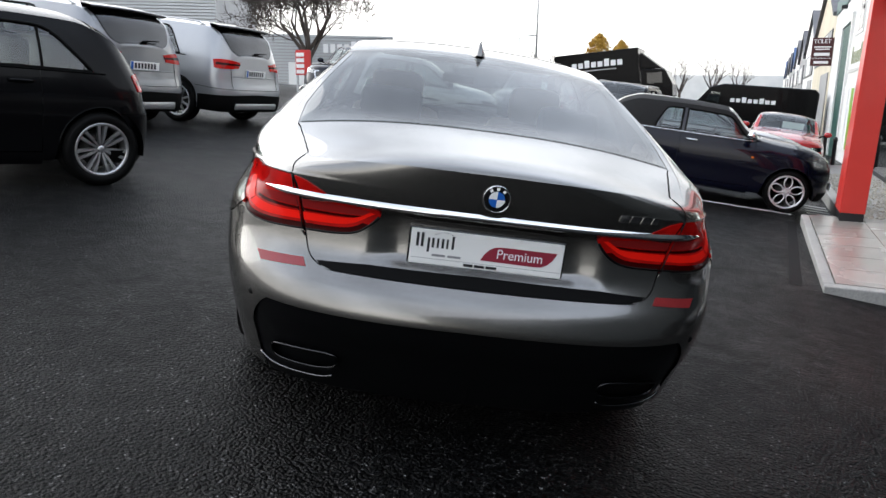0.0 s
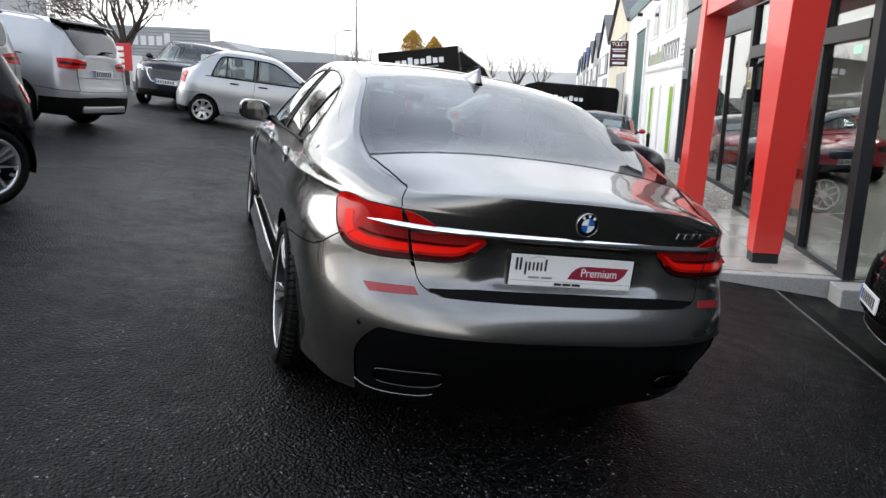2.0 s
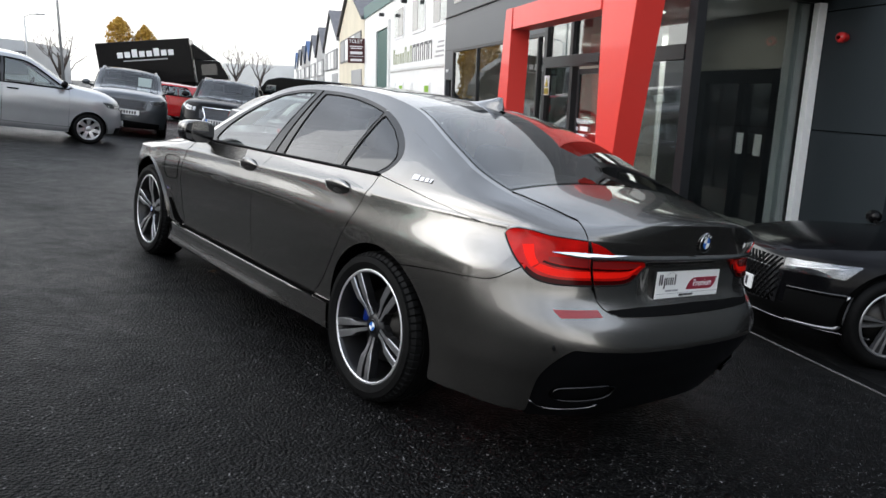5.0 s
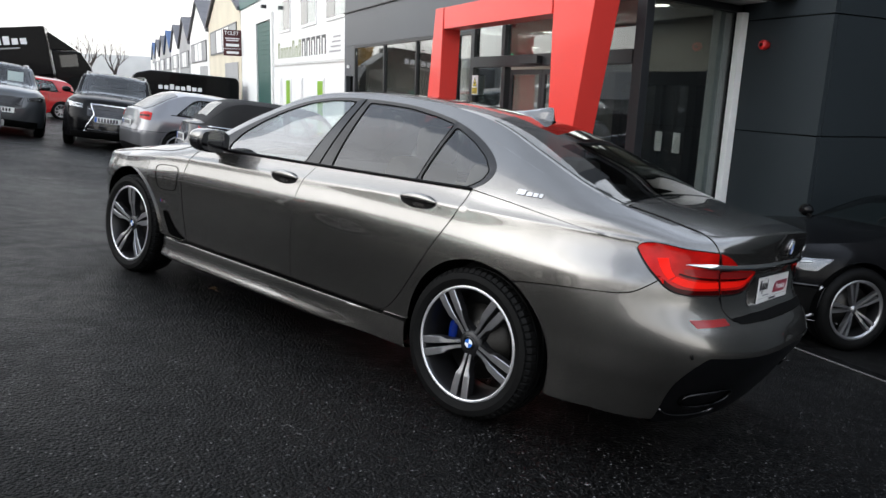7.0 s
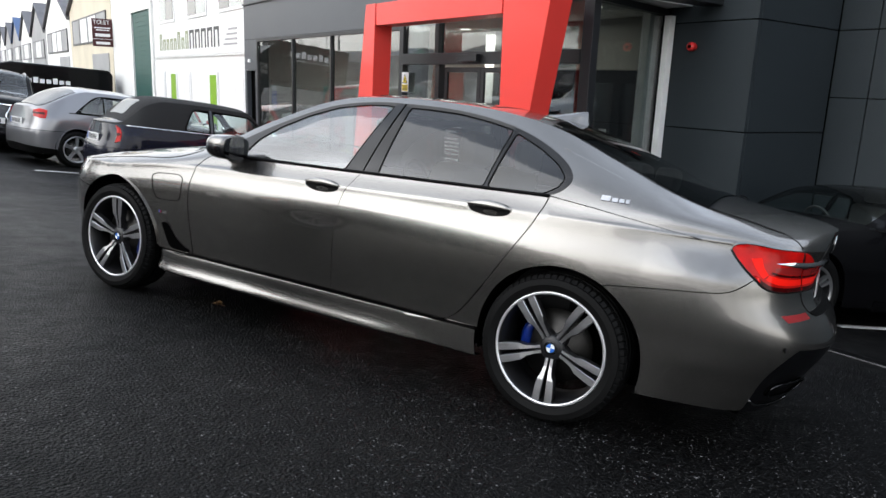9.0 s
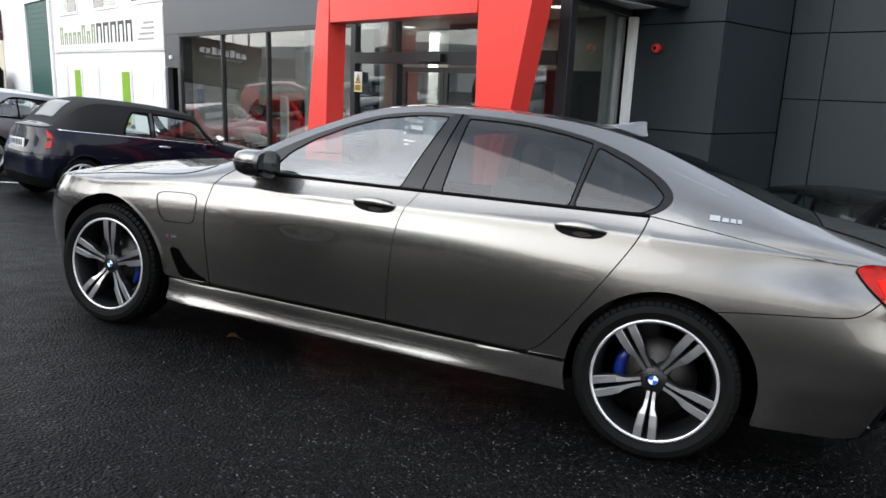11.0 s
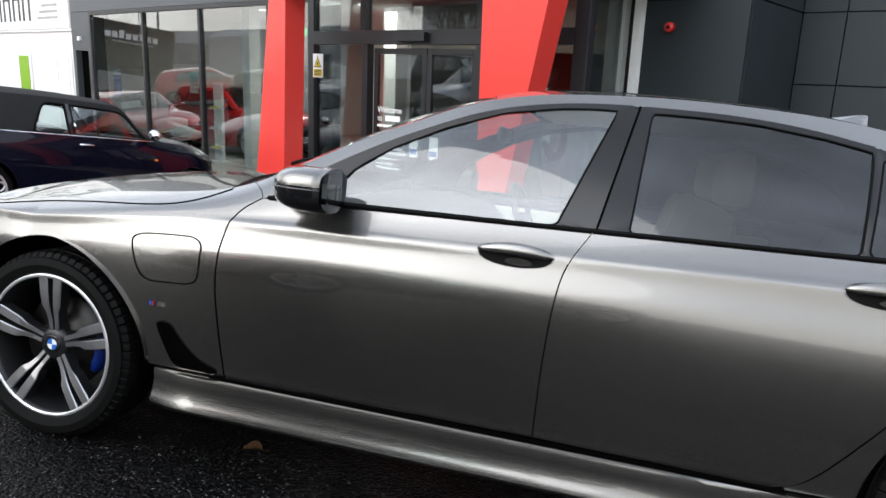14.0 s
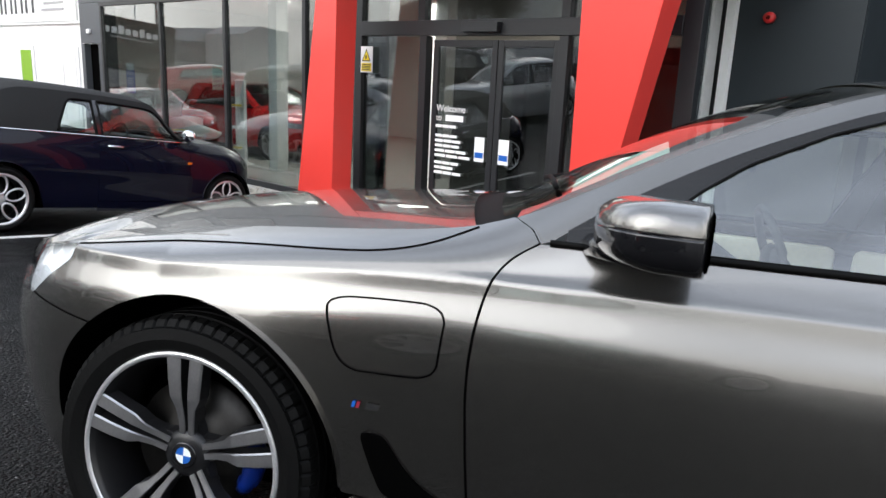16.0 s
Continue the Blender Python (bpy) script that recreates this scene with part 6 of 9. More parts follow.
# grey showroom front: wall over and beside the shop windows
front = thing("showroom_front", "two-storey grey clad showroom front with large windows", "facade", kind="structure")
block("wall_panel", WX, WX + 0.3, 7.6, 16.4, 2.60, 3.45, GREY_MID, front)
block("wall_panel", WX + 0.01, WX + 0.3, 3.0, 16.4, 3.47, 4.35, GREY_MID, front)
block("roof_deck", WX + 0.31, 12.0, 3.86, 16.4, 4.2, 4.34, ROOF_GREY, front)
block("wall_panel", WX + 0.0, WX + 0.3, 9.4, 16.4, 4.37, 5.5, GREY_MID, front)
block("wall_panel", WX, WX + 0.3, 15.45, 16.40, 1.83, 2.595, GREY_MID, front)
block("wall_panel", WX, WX + 0.3, 16.25, 16.40, FLOOR - 0.4, 1.825, GREY_MID, front)
block("wall_panel", WX, WX + 0.3, 15.45, 15.62, FLOOR - 0.4, 1.825, GREY_MID, front)
block("side_door", WX + 0.12, WX + 0.18, 15.625, 16.245, FLOOR - 0.4, 1.82, DEEP_BLACK, front, "dark side door")
block("wall_light", WX - 0.05, WX - 0.002, 15.9, 16.02, 2.02, 2.10, WHITE_INK, front, "small white wall light")
block("ledge", WX - 0.05, WX - 0.002, 7.6, 16.4, 3.445, 3.475, FRAME_GREY, front)
for y0 in (13.6, 11.2):
    block("upper_window", WX - 0.012, WX - 0.002, y0, y0 + 1.9, 3.75, 5.0, GLOSS_BLACK, front, "dark upper window")
# shop window: frame members and panes
shop = thing("shop_window", "wide shop window in slim dark frames", "window", kind="structure")
for y in (15.40, 13.14, 11.14, 9.16, 7.62):
    block("mullion", WX - 0.03, WX + 0.06, y - 0.035, y + 0.035, FLOOR, 2.52, FRAME_GREY, shop)
block("head_rail", WX - 0.03, WX + 0.06, 7.55, 15.45, 2.522, 2.592, FRAME_GREY, shop)
block("sill_rail", WX - 0.03, WX + 0.06, 7.55, 15.45, FLOOR - 0.25, FLOOR - 0.002, FRAME_GREY, shop)
for a, b in zip((13.14, 11.14, 9.16, 7.62), (15.40, 13.14, 11.14, 9.16)):
    block("pane", WX + 0.01, WX + 0.022, a + 0.037, b - 0.037, FLOOR + 0.002, 2.518, GLASS_BLDG, shop, bevel=0)
# entrance lobby: front screen with sliding doors, glazed flanks
lobby = thing("entrance_screen", "anthracite framed glass entrance screen with sliding doors", "entrance", kind="structure")


def bar(y0, y1, z0, z1, dx=0.0, parent=lobby):
    block("frame_bar", VX - 0.05 + dx, VX + 0.06 + dx, y0, y1, z0, z1, FRAME_GREY, parent)


bar(7.40, 7.52, FLOOR, 2.70)
bar(6.36, 6.46, FLOOR, 1.918)
bar(6.40, 6.50, 2.084, 2.70)
bar(4.56, 4.66, FLOOR, 1.918)
bar(4.56, 4.66, 2.084, 2.70)
bar(3.30, 3.46, FLOOR, 2.70)
bar(3.463, 7.397, 1.92, 2.082, -0.01)
bar(3.463, 7.397, 2.62, 2.70, 0.004)
bar(6.463, 7.397, FLOOR - 0.05, FLOOR + 0.05)
bar(3.463, 4.557, FLOOR - 0.05, FLOOR + 0.05)
block("door_sensor", VX - 0.14, VX - 0.063, 5.34, 5.80, 1.95, 2.05, FRAME_GREY, lobby, "black door sensor")
for a, b, z0, z1 in ((6.463, 7.397, FLOOR + 0.053, 1.917), (3.463, 4.557, FLOOR + 0.053, 1.917), (6.503, 7.397, 2.086, 2.617), (4.663, 6.397, 2.086, 2.617), (3.463, 4.557, 2.086, 2.617)):
    block("pane", VX + 0.0, VX + 0.012, a, b, z0, z1, GLASS_BLDG, lobby, bevel=0)
for y0, y1 in ((5.425, 6.30), (4.68, 5.415)):
    dr = new("sliding_door")
    dr.parent = lobby
    tagged(dr, "sliding glass door in a dark frame")
    for a, b, c, d in ((y0, y0 + 0.07, FLOOR + 0.01, 1.88), (y1 - 0.07, y1, FLOOR + 0.01, 1.88), (y0 + 0.072, y1 - 0.072, 1.81, 1.88), (y0 + 0.072, y1 - 0.072, FLOOR + 0.01, FLOOR + 0.10)):
        block("door_rail", VX + 0.01, VX + 0.05, a, b, c, d, FRAME_GREY, dr)
    block("pane", VX + 0.025, VX + 0.035, y0 + 0.072, y1 - 0.072, FLOOR + 0.102, 1.808, GLASS_BLDG, dr, bevel=0)
# signs on the doors: words that can be read, bars for the rest
for txt, z, sz in (("Welcome", 1.12, 0.105), ("to", 1.02, 0.095)):
    me = text_mesh(txt, sz, "lettering", 0.001)
    ob = put("door_lettering", me, WHITE_INK, lobby, "white welcome lettering on the door glass")
    ob.matrix_local = Matrix.Translation((VX + 0.006, 6.22, z)) @ Matrix.Rotation(radians(-90), 4, "Z")
block("lettering_bar", VX + 0.004, VX + 0.008, 5.83, 6.08, 1.02, 1.085, WHITE_INK, lobby, bevel=0)
for k, (w, z) in enumerate(((0.30, 0.945), (0.32, 0.84), (0.38, 0.785), (0.36, 0.73), (0.46, 0.675), (0.52, 0.62), (0.36, 0.54), (0.28, 0.485), (0.40, 0.43))):
    for j in range(3):
        block("lettering_bar", VX + 0.004, VX + 0.008, 6.22 - w * (j + 0.9) / 3, 6.22 - w * j / 3, z, z + 0.03, WHITE_INK, lobby, bevel=0)
for y in (5.52, 5.20):
    block("door_notice", VX + 0.0, VX + 0.005, y, y + 0.13, 0.62, 0.88, WHITE_INK, lobby, "white notice on the glass", bevel=0)
    block("notice_band", VX - 0.003, VX - 0.001, y + 0.01, y + 0.12, 0.66, 0.72, BLUE_INK, lobby, bevel=0)
wsign = thing("warning_sign", "white and yellow warning sign on the door frame", "sign")
block("sign_board", VX - 0.060, VX - 0.054, 7.20, 7.40, 1.50, 1.80, WHITE_INK, wsign, bevel=0)
block("lower_field", VX - 0.064, VX - 0.061, 7.215, 7.385, 1.515, 1.61, YELLOW, wsign, bevel=0)
put("triangle", grow([(VX - 0.064, 7.225, 1.63), (VX - 0.064, 7.375, 1.63), (VX - 0.064, 7.30, 1.775)], [(0, 1, 2)], smooth=False), INK, wsign)
put("triangle_field", grow([(VX - 0.066, 7.243, 1.641), (VX - 0.066, 7.357, 1.641), (VX - 0.066, 7.30, 1.752)], [(0, 1, 2)], smooth=False), YELLOW, wsign)
block("symbol", VX - 0.069, VX - 0.067, 7.288, 7.312, 1.655, 1.70, INK, wsign, bevel=0)
for k in range(4):
    block("text_bar", VX - 0.068, VX - 0.065, 7.23, 7.37, 1.528 + 0.02 * k, 1.538 + 0.02 * k, INK, wsign, bevel=0)
# left flank of the lobby
block("flank_rail", VX + 0.06, WX - 0.03, 7.43, 7.49, 2.62, 2.70, FRAME_GREY, lobby)
block("flank_rail", VX + 0.06, WX - 0.03, 7.43, 7.49, FLOOR - 0.05, FLOOR + 0.05, FRAME_GREY, lobby)
block("flank_pane", VX + 0.063, WX - 0.033, 7.455, 7.465, FLOOR + 0.053, 2.617, GLASS_BLDG, lobby, bevel=0)
# right flank: a large pane back to the dark wall
R0, R1 = (VX + 0.02, 3.38), (4.98, 3.84)
pane("flank_pane", [(R0[0], R0[1], FLOOR), (R1[0], R1[1], FLOOR), (R1[0], R1[1], 2.62), (R0[0], R0[1], 2.62)], GLASS_BLDG, lobby)
for z0, z1 in ((2.62, 2.70), (FLOOR - 0.2, FLOOR + 0.0)):
    bm = prism_bm([(R0[0], R0[1] - 0.05), (R1[0], R1[1] - 0.05), (R1[0], R1[1] + 0.05), (R0[0], R0[1] + 0.05)], "z", z0, z1)
    part("flank_rail", bm, FRAME_GREY, lobby)
block("flank_post", 4.93, 5.0, 3.79, 3.90, FLOOR, 2.62, FRAME_GREY, lobby)
block("fascia", VX - 0.02, WX + 0.0, 3.30, 7.52, 2.705, 3.44, GREY_MID, lobby)
block("pale_jamb", 4.885, 4.992, 3.69, 3.782, FLOOR - 0.02, 2.615, WHITE_WALL, lobby, "pale painted jamb beside the glass")
block("canopy_light_box", 3.05, 5.0, 3.0, 3.30, 2.705, 2.86, FRAME_GREY, lobby)
block("kerb_stone", 3.0, 5.0, 3.0, 3.30, FLOOR - 0.4, FLOOR - 0.02, KERB, lobby, "concrete step under the glass", 0.01)

# rooms behind the glass
room = thing("showroom_interior", "pale showroom floor, walls and ceiling behind the glass", "interior", kind="structure")
block("floor_slab", VX + 0.07, 12.0, 3.9, 7.55, FLOOR - 0.3, FLOOR - 0.004, INNER_FLOOR, room)
block("floor_slab", WX + 0.065, 12.0, 7.555, 16.3, FLOOR - 0.3, FLOOR - 0.004, INNER_FLOOR, room)
block("ceiling_slab", VX + 0.07, 12.0, 3.45, 7.59, 2.72, 2.86, INNER_WALL, room)
block("ceiling_slab", WX + 0.31, 12.0, 7.595, 16.3, 2.72, 2.86, INNER_WALL, room)
block("back_wall", 11.8, 12.0, 3.9, 16.3, FLOOR, 2.72, INNER_WALL, room)
block("end_wall", WX + 0.31, 12.0, 16.1, 16.3, FLOOR, 2.72, INNER_WALL, room)
block("near_wall", 5.02, 12.0, 3.86, 4.02, FLOOR, 2.72, LOBBY_SHADED, room)
block("column", 6.2, 6.5, 9.0, 9.3, FLOOR, 2.72, WHITE_WALL, room)
block("column", 4.55, 4.78, 11.05, 11.28, FLOOR, 2.72, WHITE_WALL, room)
# inner lobby wall, its lower part in the shade-darkened tone, with dark double doors
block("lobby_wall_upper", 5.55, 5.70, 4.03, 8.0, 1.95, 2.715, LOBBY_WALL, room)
block("lobby_wall", 5.55, 5.70, 6.9, 8.0, FLOOR, 1.948, LOBBY_SHADED, room)
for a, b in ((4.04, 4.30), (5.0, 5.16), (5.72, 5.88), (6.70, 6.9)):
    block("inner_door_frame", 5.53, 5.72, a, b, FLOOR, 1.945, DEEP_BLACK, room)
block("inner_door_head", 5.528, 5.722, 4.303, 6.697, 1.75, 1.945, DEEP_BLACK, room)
for a, b in ((4.303, 4.997), (5.163, 5.717), (5.883, 6.697)):
    block("inner_pane", 5.60, 5.612, a, b, FLOOR, 1.747, GLASS_TINT, room, bevel=0)
for y in (5.60, 5.20):
    block("inner_notice", 5.50, 5.505, y, y + 0.15, 0.75, 1.05, WHITE_INK, room, bevel=0)
block("jamb", 4.78, 4.97, 3.93, 4.06, FLOOR, 2.715, WHITE_WALL, room)
for x, y in ((4.3, 4.5), (4.3, 6.2), (5.6, 9.2), (5.6, 12.2), (8.0, 10.6), (8.0, 13.6)):
    v, f = lathe([(2.716, 0.11), (2.712, 0.11), (2.712, 0.0)], 20, "z")
    put("downlight", grow([(x + a, y + b, c) for a, b, c in v], f), LAMP_ON, room)
for x, y, watts in ((4.4, 5.6, 15), (5.6, 9.4, 45), (5.6, 12.2, 45), (8.0, 13.6, 45)):
    L = new("ceiling_lamp", bpy.data.lights.new("ceiling_lamp", "AREA"))
    L.data.energy, L.data.size, L.data.color = watts, 1.2, (1, 0.95, 0.88)
    L.matrix_world = look((x, y, 2.65), (x, y, 0))
block("exit_sign", 6.0, 6.03, 11.3, 11.65, 2.25, 2.40, EXIT_GREEN, room, "green lit exit sign")

# dark panelled walls beside the entrance
dark = thing("panelled_wall", "tall anthracite panelled wall with fine joints", "wall", kind="structure")
for z0, z1 in ((-0.7, 1.19), (1.205, 2.515), (2.53, 3.85), (3.865, 5.4)):
    block("panel", 5.0, 5.06, 2.51, 3.775, z0, z1, GREY_CLAD, dark, bevel=0.0008)
    block("panel", 5.065, 6.80, 2.505, 2.56, z0, z1, GREY_CLAD, dark, bevel=0.0008)
for z0, z1 in ((-0.7, 0.35), (0.365, 1.655), (1.67, 2.515), (2.53, 3.85), (3.865, 5.4)):
    # panels south of y -3.9 are unseen, added to block sky over the forecourt
    for y0, y1 in ((2.02, 2.50), (0.9, 2.005), (-0.3, 0.885), (-1.5, -0.315), (-2.7, -1.515), (-3.9, -2.715), *[(-5.1 - 1.2 * k, -3.915 - 1.2 * k) for k in range(8)]):
        block("panel", 6.83, 6.89, y0, y1, z0, z1, GREY_CLAD, dark, bevel=0.0008)
block("backing", 5.02, 12.0, 2.57, 3.85, -0.9, 5.35, DEEP_BLACK, dark)
block("backing", 6.90, 12.0, -13.5, 2.568, -0.9, 5.35, DEEP_BLACK, dark)
alarm = thing("fire_alarm", "small red round alarm sounder on the wall", "alarm")
v, f = lathe([(0.0, 0.045), (-0.03, 0.045), (-0.035, 0.058), (-0.085, 0.056), (-0.10, 0.045), (-0.10, 0.0)], 24)
put("sounder", grow([(5.0 + a, 3.36 + b, 2.22 + c) for a, b, c in v], f), material("red_plastic", (0.55, 0.02, 0.02), 0.35, 0, coat=0.3), alarm)
v, f = lathe([(-0.112, 0.02), (-0.112, 0.0)], 16)
put("lens", grow([(5.0 + a, 3.36 + b, 2.22 + c) for a, b, c in merged((v, f), lathe([(-0.10, 0.022), (-0.112, 0.02)], 16))[0]], merged((v, f), lathe([(0, 1), (0, 1)], 16))[1]), LAMP_DARK, alarm)

# drainage channel and bay lines on the asphalt
def on_ground(x, y, h=0.0):
    return (x, y, ground_z(x, y) + h)


def strip(name, a, b, w, h, mat, label, cat, n=24):
    a, b = Vector(a), Vector(b)
    d = (b - a).normalized()
    s = Vector((-d.y, d.x)) * w / 2
    v, f = [], []
    for i in range(n + 1):
        p = a.lerp(b, i / n)
        for q in (p + s, p - s):
            v.append(on_ground(q.x, q.y, h))
            v.append(on_ground(q.x, q.y, -0.03))
    for i in range(n):
        o = i * 4
        f += [(o, o + 2, o + 6, o + 4), (o + 1, o, o + 4, o + 5), (o + 2, o + 3, o + 7, o + 6)]
    ob = put(name, grow(v, f, smooth=False), mat)
    tagged(ob, label, cat, kind="structure")
    return ob


strip("drain_channel", (2.62, 3.3), (2.70, -7.0), 0.13, 0.004, MATT_BLACK, "black slotted drainage channel in the asphalt", "drain")
strip("drain_edge", (2.545, 3.3), (2.625, -7.0), 0.02, 0.006, DRAIN_EDGE, "thin concrete edge of the drain", "drain")
strip("bay_line", (1.82, 8.19), (-0.95, 7.62), 0.09, 0.004, LINE_WHITE, "worn white parking bay line", "road marking")
strip("bay_line", (-0.4, 10.6), (-1.9, 10.45), 0.09, 0.004, LINE_WHITE, "worn white parking bay line", "road marking")
strip("bay_line", (4.9, 0.10), (3.75, 0.47), 0.09, 0.004, LINE_WHITE, "worn white parking bay line", "road marking")
for k in range(7):
    strip("hatch_line", (2.05, 7.75 + 0.33 * k), (2.38, 7.80 + 0.33 * k), 0.10, 0.004, LINE_WHITE, "short white hatch line by the kerb", "road marking", 3)
strip("drain_channel", (1.80, 7.4), (1.70, 3.4), 0.10, 0.004, MATT_BLACK, "black slotted drainage channel in the asphalt", "drain")

# ---- gym building and the row of units along the street ----
GX = 4.05
gym = thing("gym_building", "white rendered two-storey unit with a roller door", "building", kind="structure")
gz = -1.2
part("wall_body", box_bm(GX, GX + 9, 16.42, 36.5, gz, 5.15), WHITE_WALL, gym)
block("parapet", GX - 0.06, GX + 9, 16.42, 36.5, 5.155, 5.75, material("teal_fascia", (0.012, 0.09, 0.085), 0.45), gym, "dark teal fascia")
door = block("roller_door", GX - 0.02, GX - 0.004, 28.3, 31.6, gz, 4.15, material("green_roller_door", (0.03, 0.10, 0.085), 0.5, 0.2), gym, "dark green roller door")
for k in range(26):
    block("slat", GX - 0.035, GX - 0.021, 28.3, 31.6, -0.9 + k * 0.194, -0.9 + k * 0.194 + 0.17, door.data.materials[0], door, bevel=0.003)
for y0, y1 in ((28.0, 28.28), (31.62, 31.9)):
    block("door_jamb", GX - 0.10, GX - 0.002, y0, y1, gz, 4.45, WHITE_WALL, gym)
block("door_lintel", GX - 0.10, GX - 0.002, 28.285, 31.615, 4.16, 4.45, WHITE_WALL, gym)
block("string_course", GX - 0.05, GX - 0.002, 16.45, 27.9, 2.26, 2.30, WHITE_WALL, gym)
OLIVE_INK = material("olive_grey_ink", (0.30, 0.33, 0.20), 0.6, stain=0.1)
sb = thing("gym_sign", "white fascia board with green and dark lettering drawn as bars", "sign")
block("board", GX - 0.045, GX - 0.005, 17.4, 27.7, 2.32, 3.35, WHITE_WALL, sb)
yy = 26.9
for k in range(13):
    dark_half = k >= 8
    w = 0.50 if dark_half else 0.34
    top = 3.12 if (dark_half or k in (0, 5, 7)) else 2.92
    for a in (0.0, w - 0.11):
        block("sign_bar", GX - 0.056, GX - 0.046, yy - a - 0.11, yy - a, 2.52, top, INK if dark_half else OLIVE_INK, sb, bevel=0)
    block("sign_bar", GX - 0.055, GX - 0.047, yy - w + 0.112, yy - 0.112, top - 0.10, top, INK if dark_half else OLIVE_INK, sb, bevel=0)
    yy -= w + 0.17
for k in range(4):
    block("sign_bar", GX - 0.056, GX - 0.046, 18.0, 19.2 - 0.15 * k, 2.55 + 0.14 * k, 2.60 + 0.14 * k, GREY_WALL, sb, bevel=0)
for y0 in (25.9, 22.0, 18.6):
    w1 = new("window")
    w1.parent = gym
    block("frame", GX - 0.035, GX - 0.004, y0 - 1.1, y0 + 1.1, 3.50, 4.75, WHITE_INK, w1)
    for k in range(2):
        block("pane", GX - 0.05, GX - 0.037, y0 - 1.0 + 1.04 * k, y0 - 0.04 + 1.04 * k, 3.6, 4.65, GLOSS_BLACK if (k + int(y0)) % 2 else GLASS_BLDG, w1, bevel=0)
for k, (y0, g) in enumerate(((27.2, 0), (25.5, 1), (23.7, 0), (20.7, 1), (18.2, 0))):
    w1 = new("window")
    w1.parent = gym
    block("frame", GX - 0.035, GX - 0.004, y0 - 0.75, y0 + 0.75, -0.5, 1.78, WHITE_INK, w1)
    block("pane", GX - 0.05, GX - 0.037, y0 - 0.62, y0 + 0.0, -0.4, 1.68, WHITE_WALL if not g else GREEN, w1, bevel=0)
    block("pane", GX - 0.05, GX - 0.037, y0 + 0.04, y0 + 0.62, -0.4, 1.68, WHITE_WALL, w1, bevel=0)
for k in range(2):
    block("flood_lamp", GX - 0.5, GX - 0.3, 27.9 - 5.2 * k, 28.15 - 5.2 * k, 4.55, 4.68, FRAME_GREY, gym)


def gabled_unit(y0, y1, eaves, ridge, wall, depth=14, x=GX, label="", windows=2, roof=ROOF_GREY):
    u = thing("industrial_unit", label or "rendered industrial unit with a gabled front", "building", kind="structure")
    ym = (y0 + y1) / 2
    part("wall_body", prism_bm([(y0, gz), (y1, gz), (y1, eaves), (ym, ridge), (y0, eaves)], "x", x, x + depth), wall, u)
    for a, b in (((y0 - 0.2, eaves - 0.05), (ym, ridge + 0.05)), ((y1 + 0.2, eaves - 0.05), (ym, ridge + 0.05))):
        part("roof_slope", prism_bm([a, b, (b[0], b[1] + 0.18), (a[0], a[1] + 0.18)], "x", x - 0.2, x + depth), roof, u)
    n = max(2, windows)
    wn = new("window_band")
    wn.parent = u
    block("frame", x - 0.05, x - 0.003, y0 + 1.2, y1 - 1.2, eaves - 2.0, eaves - 0.5, FRAME_GREY, wn)
    for k in range(n * 2):
        s = (y1 - y0 - 2.6) / (n * 2)
        block("pane", x - 0.07, x - 0.052, y0 + 1.3 + s * k, y0 + 1.3 + s * (k + 0.85), eaves - 1.9, eaves - 0.6, WHITE_WALL if k % 3 else GREY_WALL, wn, bevel=0)
    block("shutter", x - 0.05, x - 0.003, y0 + 1.0, y0 + (y1 - y0) * 0.42, gz, 2.6, GREY_WALL, u)
    block("entry_door", x - 0.05, x - 0.003, y1 - 2.6, y1 - 1.4, gz, 1.7, FRAME_GREY, u)
    return u


gabled_unit(36.6, 50.5, 5.2, 7.6, CREAM_WALL, label="cream rendered industrial unit with a gabled front")
gabled_unit(50.6, 64, 4.9, 7.4, WHITE_WALL, label="white rendered unit with a wide gable")
yy = 64.1
for k in range(6):
    gabled_unit(yy, yy + 11, 4.6, 7.0, (GREY_WALL, WHITE_WALL, GREY_WALL)[k % 3], roof=(ROOF_GREY, material("blue_roof", (0.05, 0.10, 0.22), 0.6))[k % 3 == 2], label="small gabled unit down the street")
    yy += 11.1
block("street_end_wall", -22, 3.9, 132, 140, -1.0, 5.2, WHITE_WALL, tagged(thing("street_end_building", "low white building closing the street", "building", kind="structure")))
# letting board
let = thing("letting_board", "maroon letting board with white lettering on a bracket", "sign")
block("board", 3.12, 4.03, 36.30, 36.36, 2.86, 4.15, material("dark_maroon_board", (0.06, 0.010, 0.012), 0.5), let)
for txt, x in (("TO", 3.17), ("LET", 3.50)):
    ob = put("lettering", text_mesh(txt, 0.26, "lettering", 0.003), WHITE_INK, let, "white letters")
    ob.matrix_local = Matrix.Translation((x, 36.295, 3.90))
for w, z, h in ((0.72, 3.70, 0.05), (0.6, 3.60, 0.05), (0.66, 3.32, 0.14), (0.62, 2.96, 0.12)):
    block("text_bar", 3.575 - w / 2, 3.575 + w / 2, 36.285, 36.297, z, z + h, WHITE_INK, let, bevel=0)
block("rule", 3.15, 4.0, 36.286, 36.297, 3.20, 3.22, WHITE_INK, let, bevel=0)
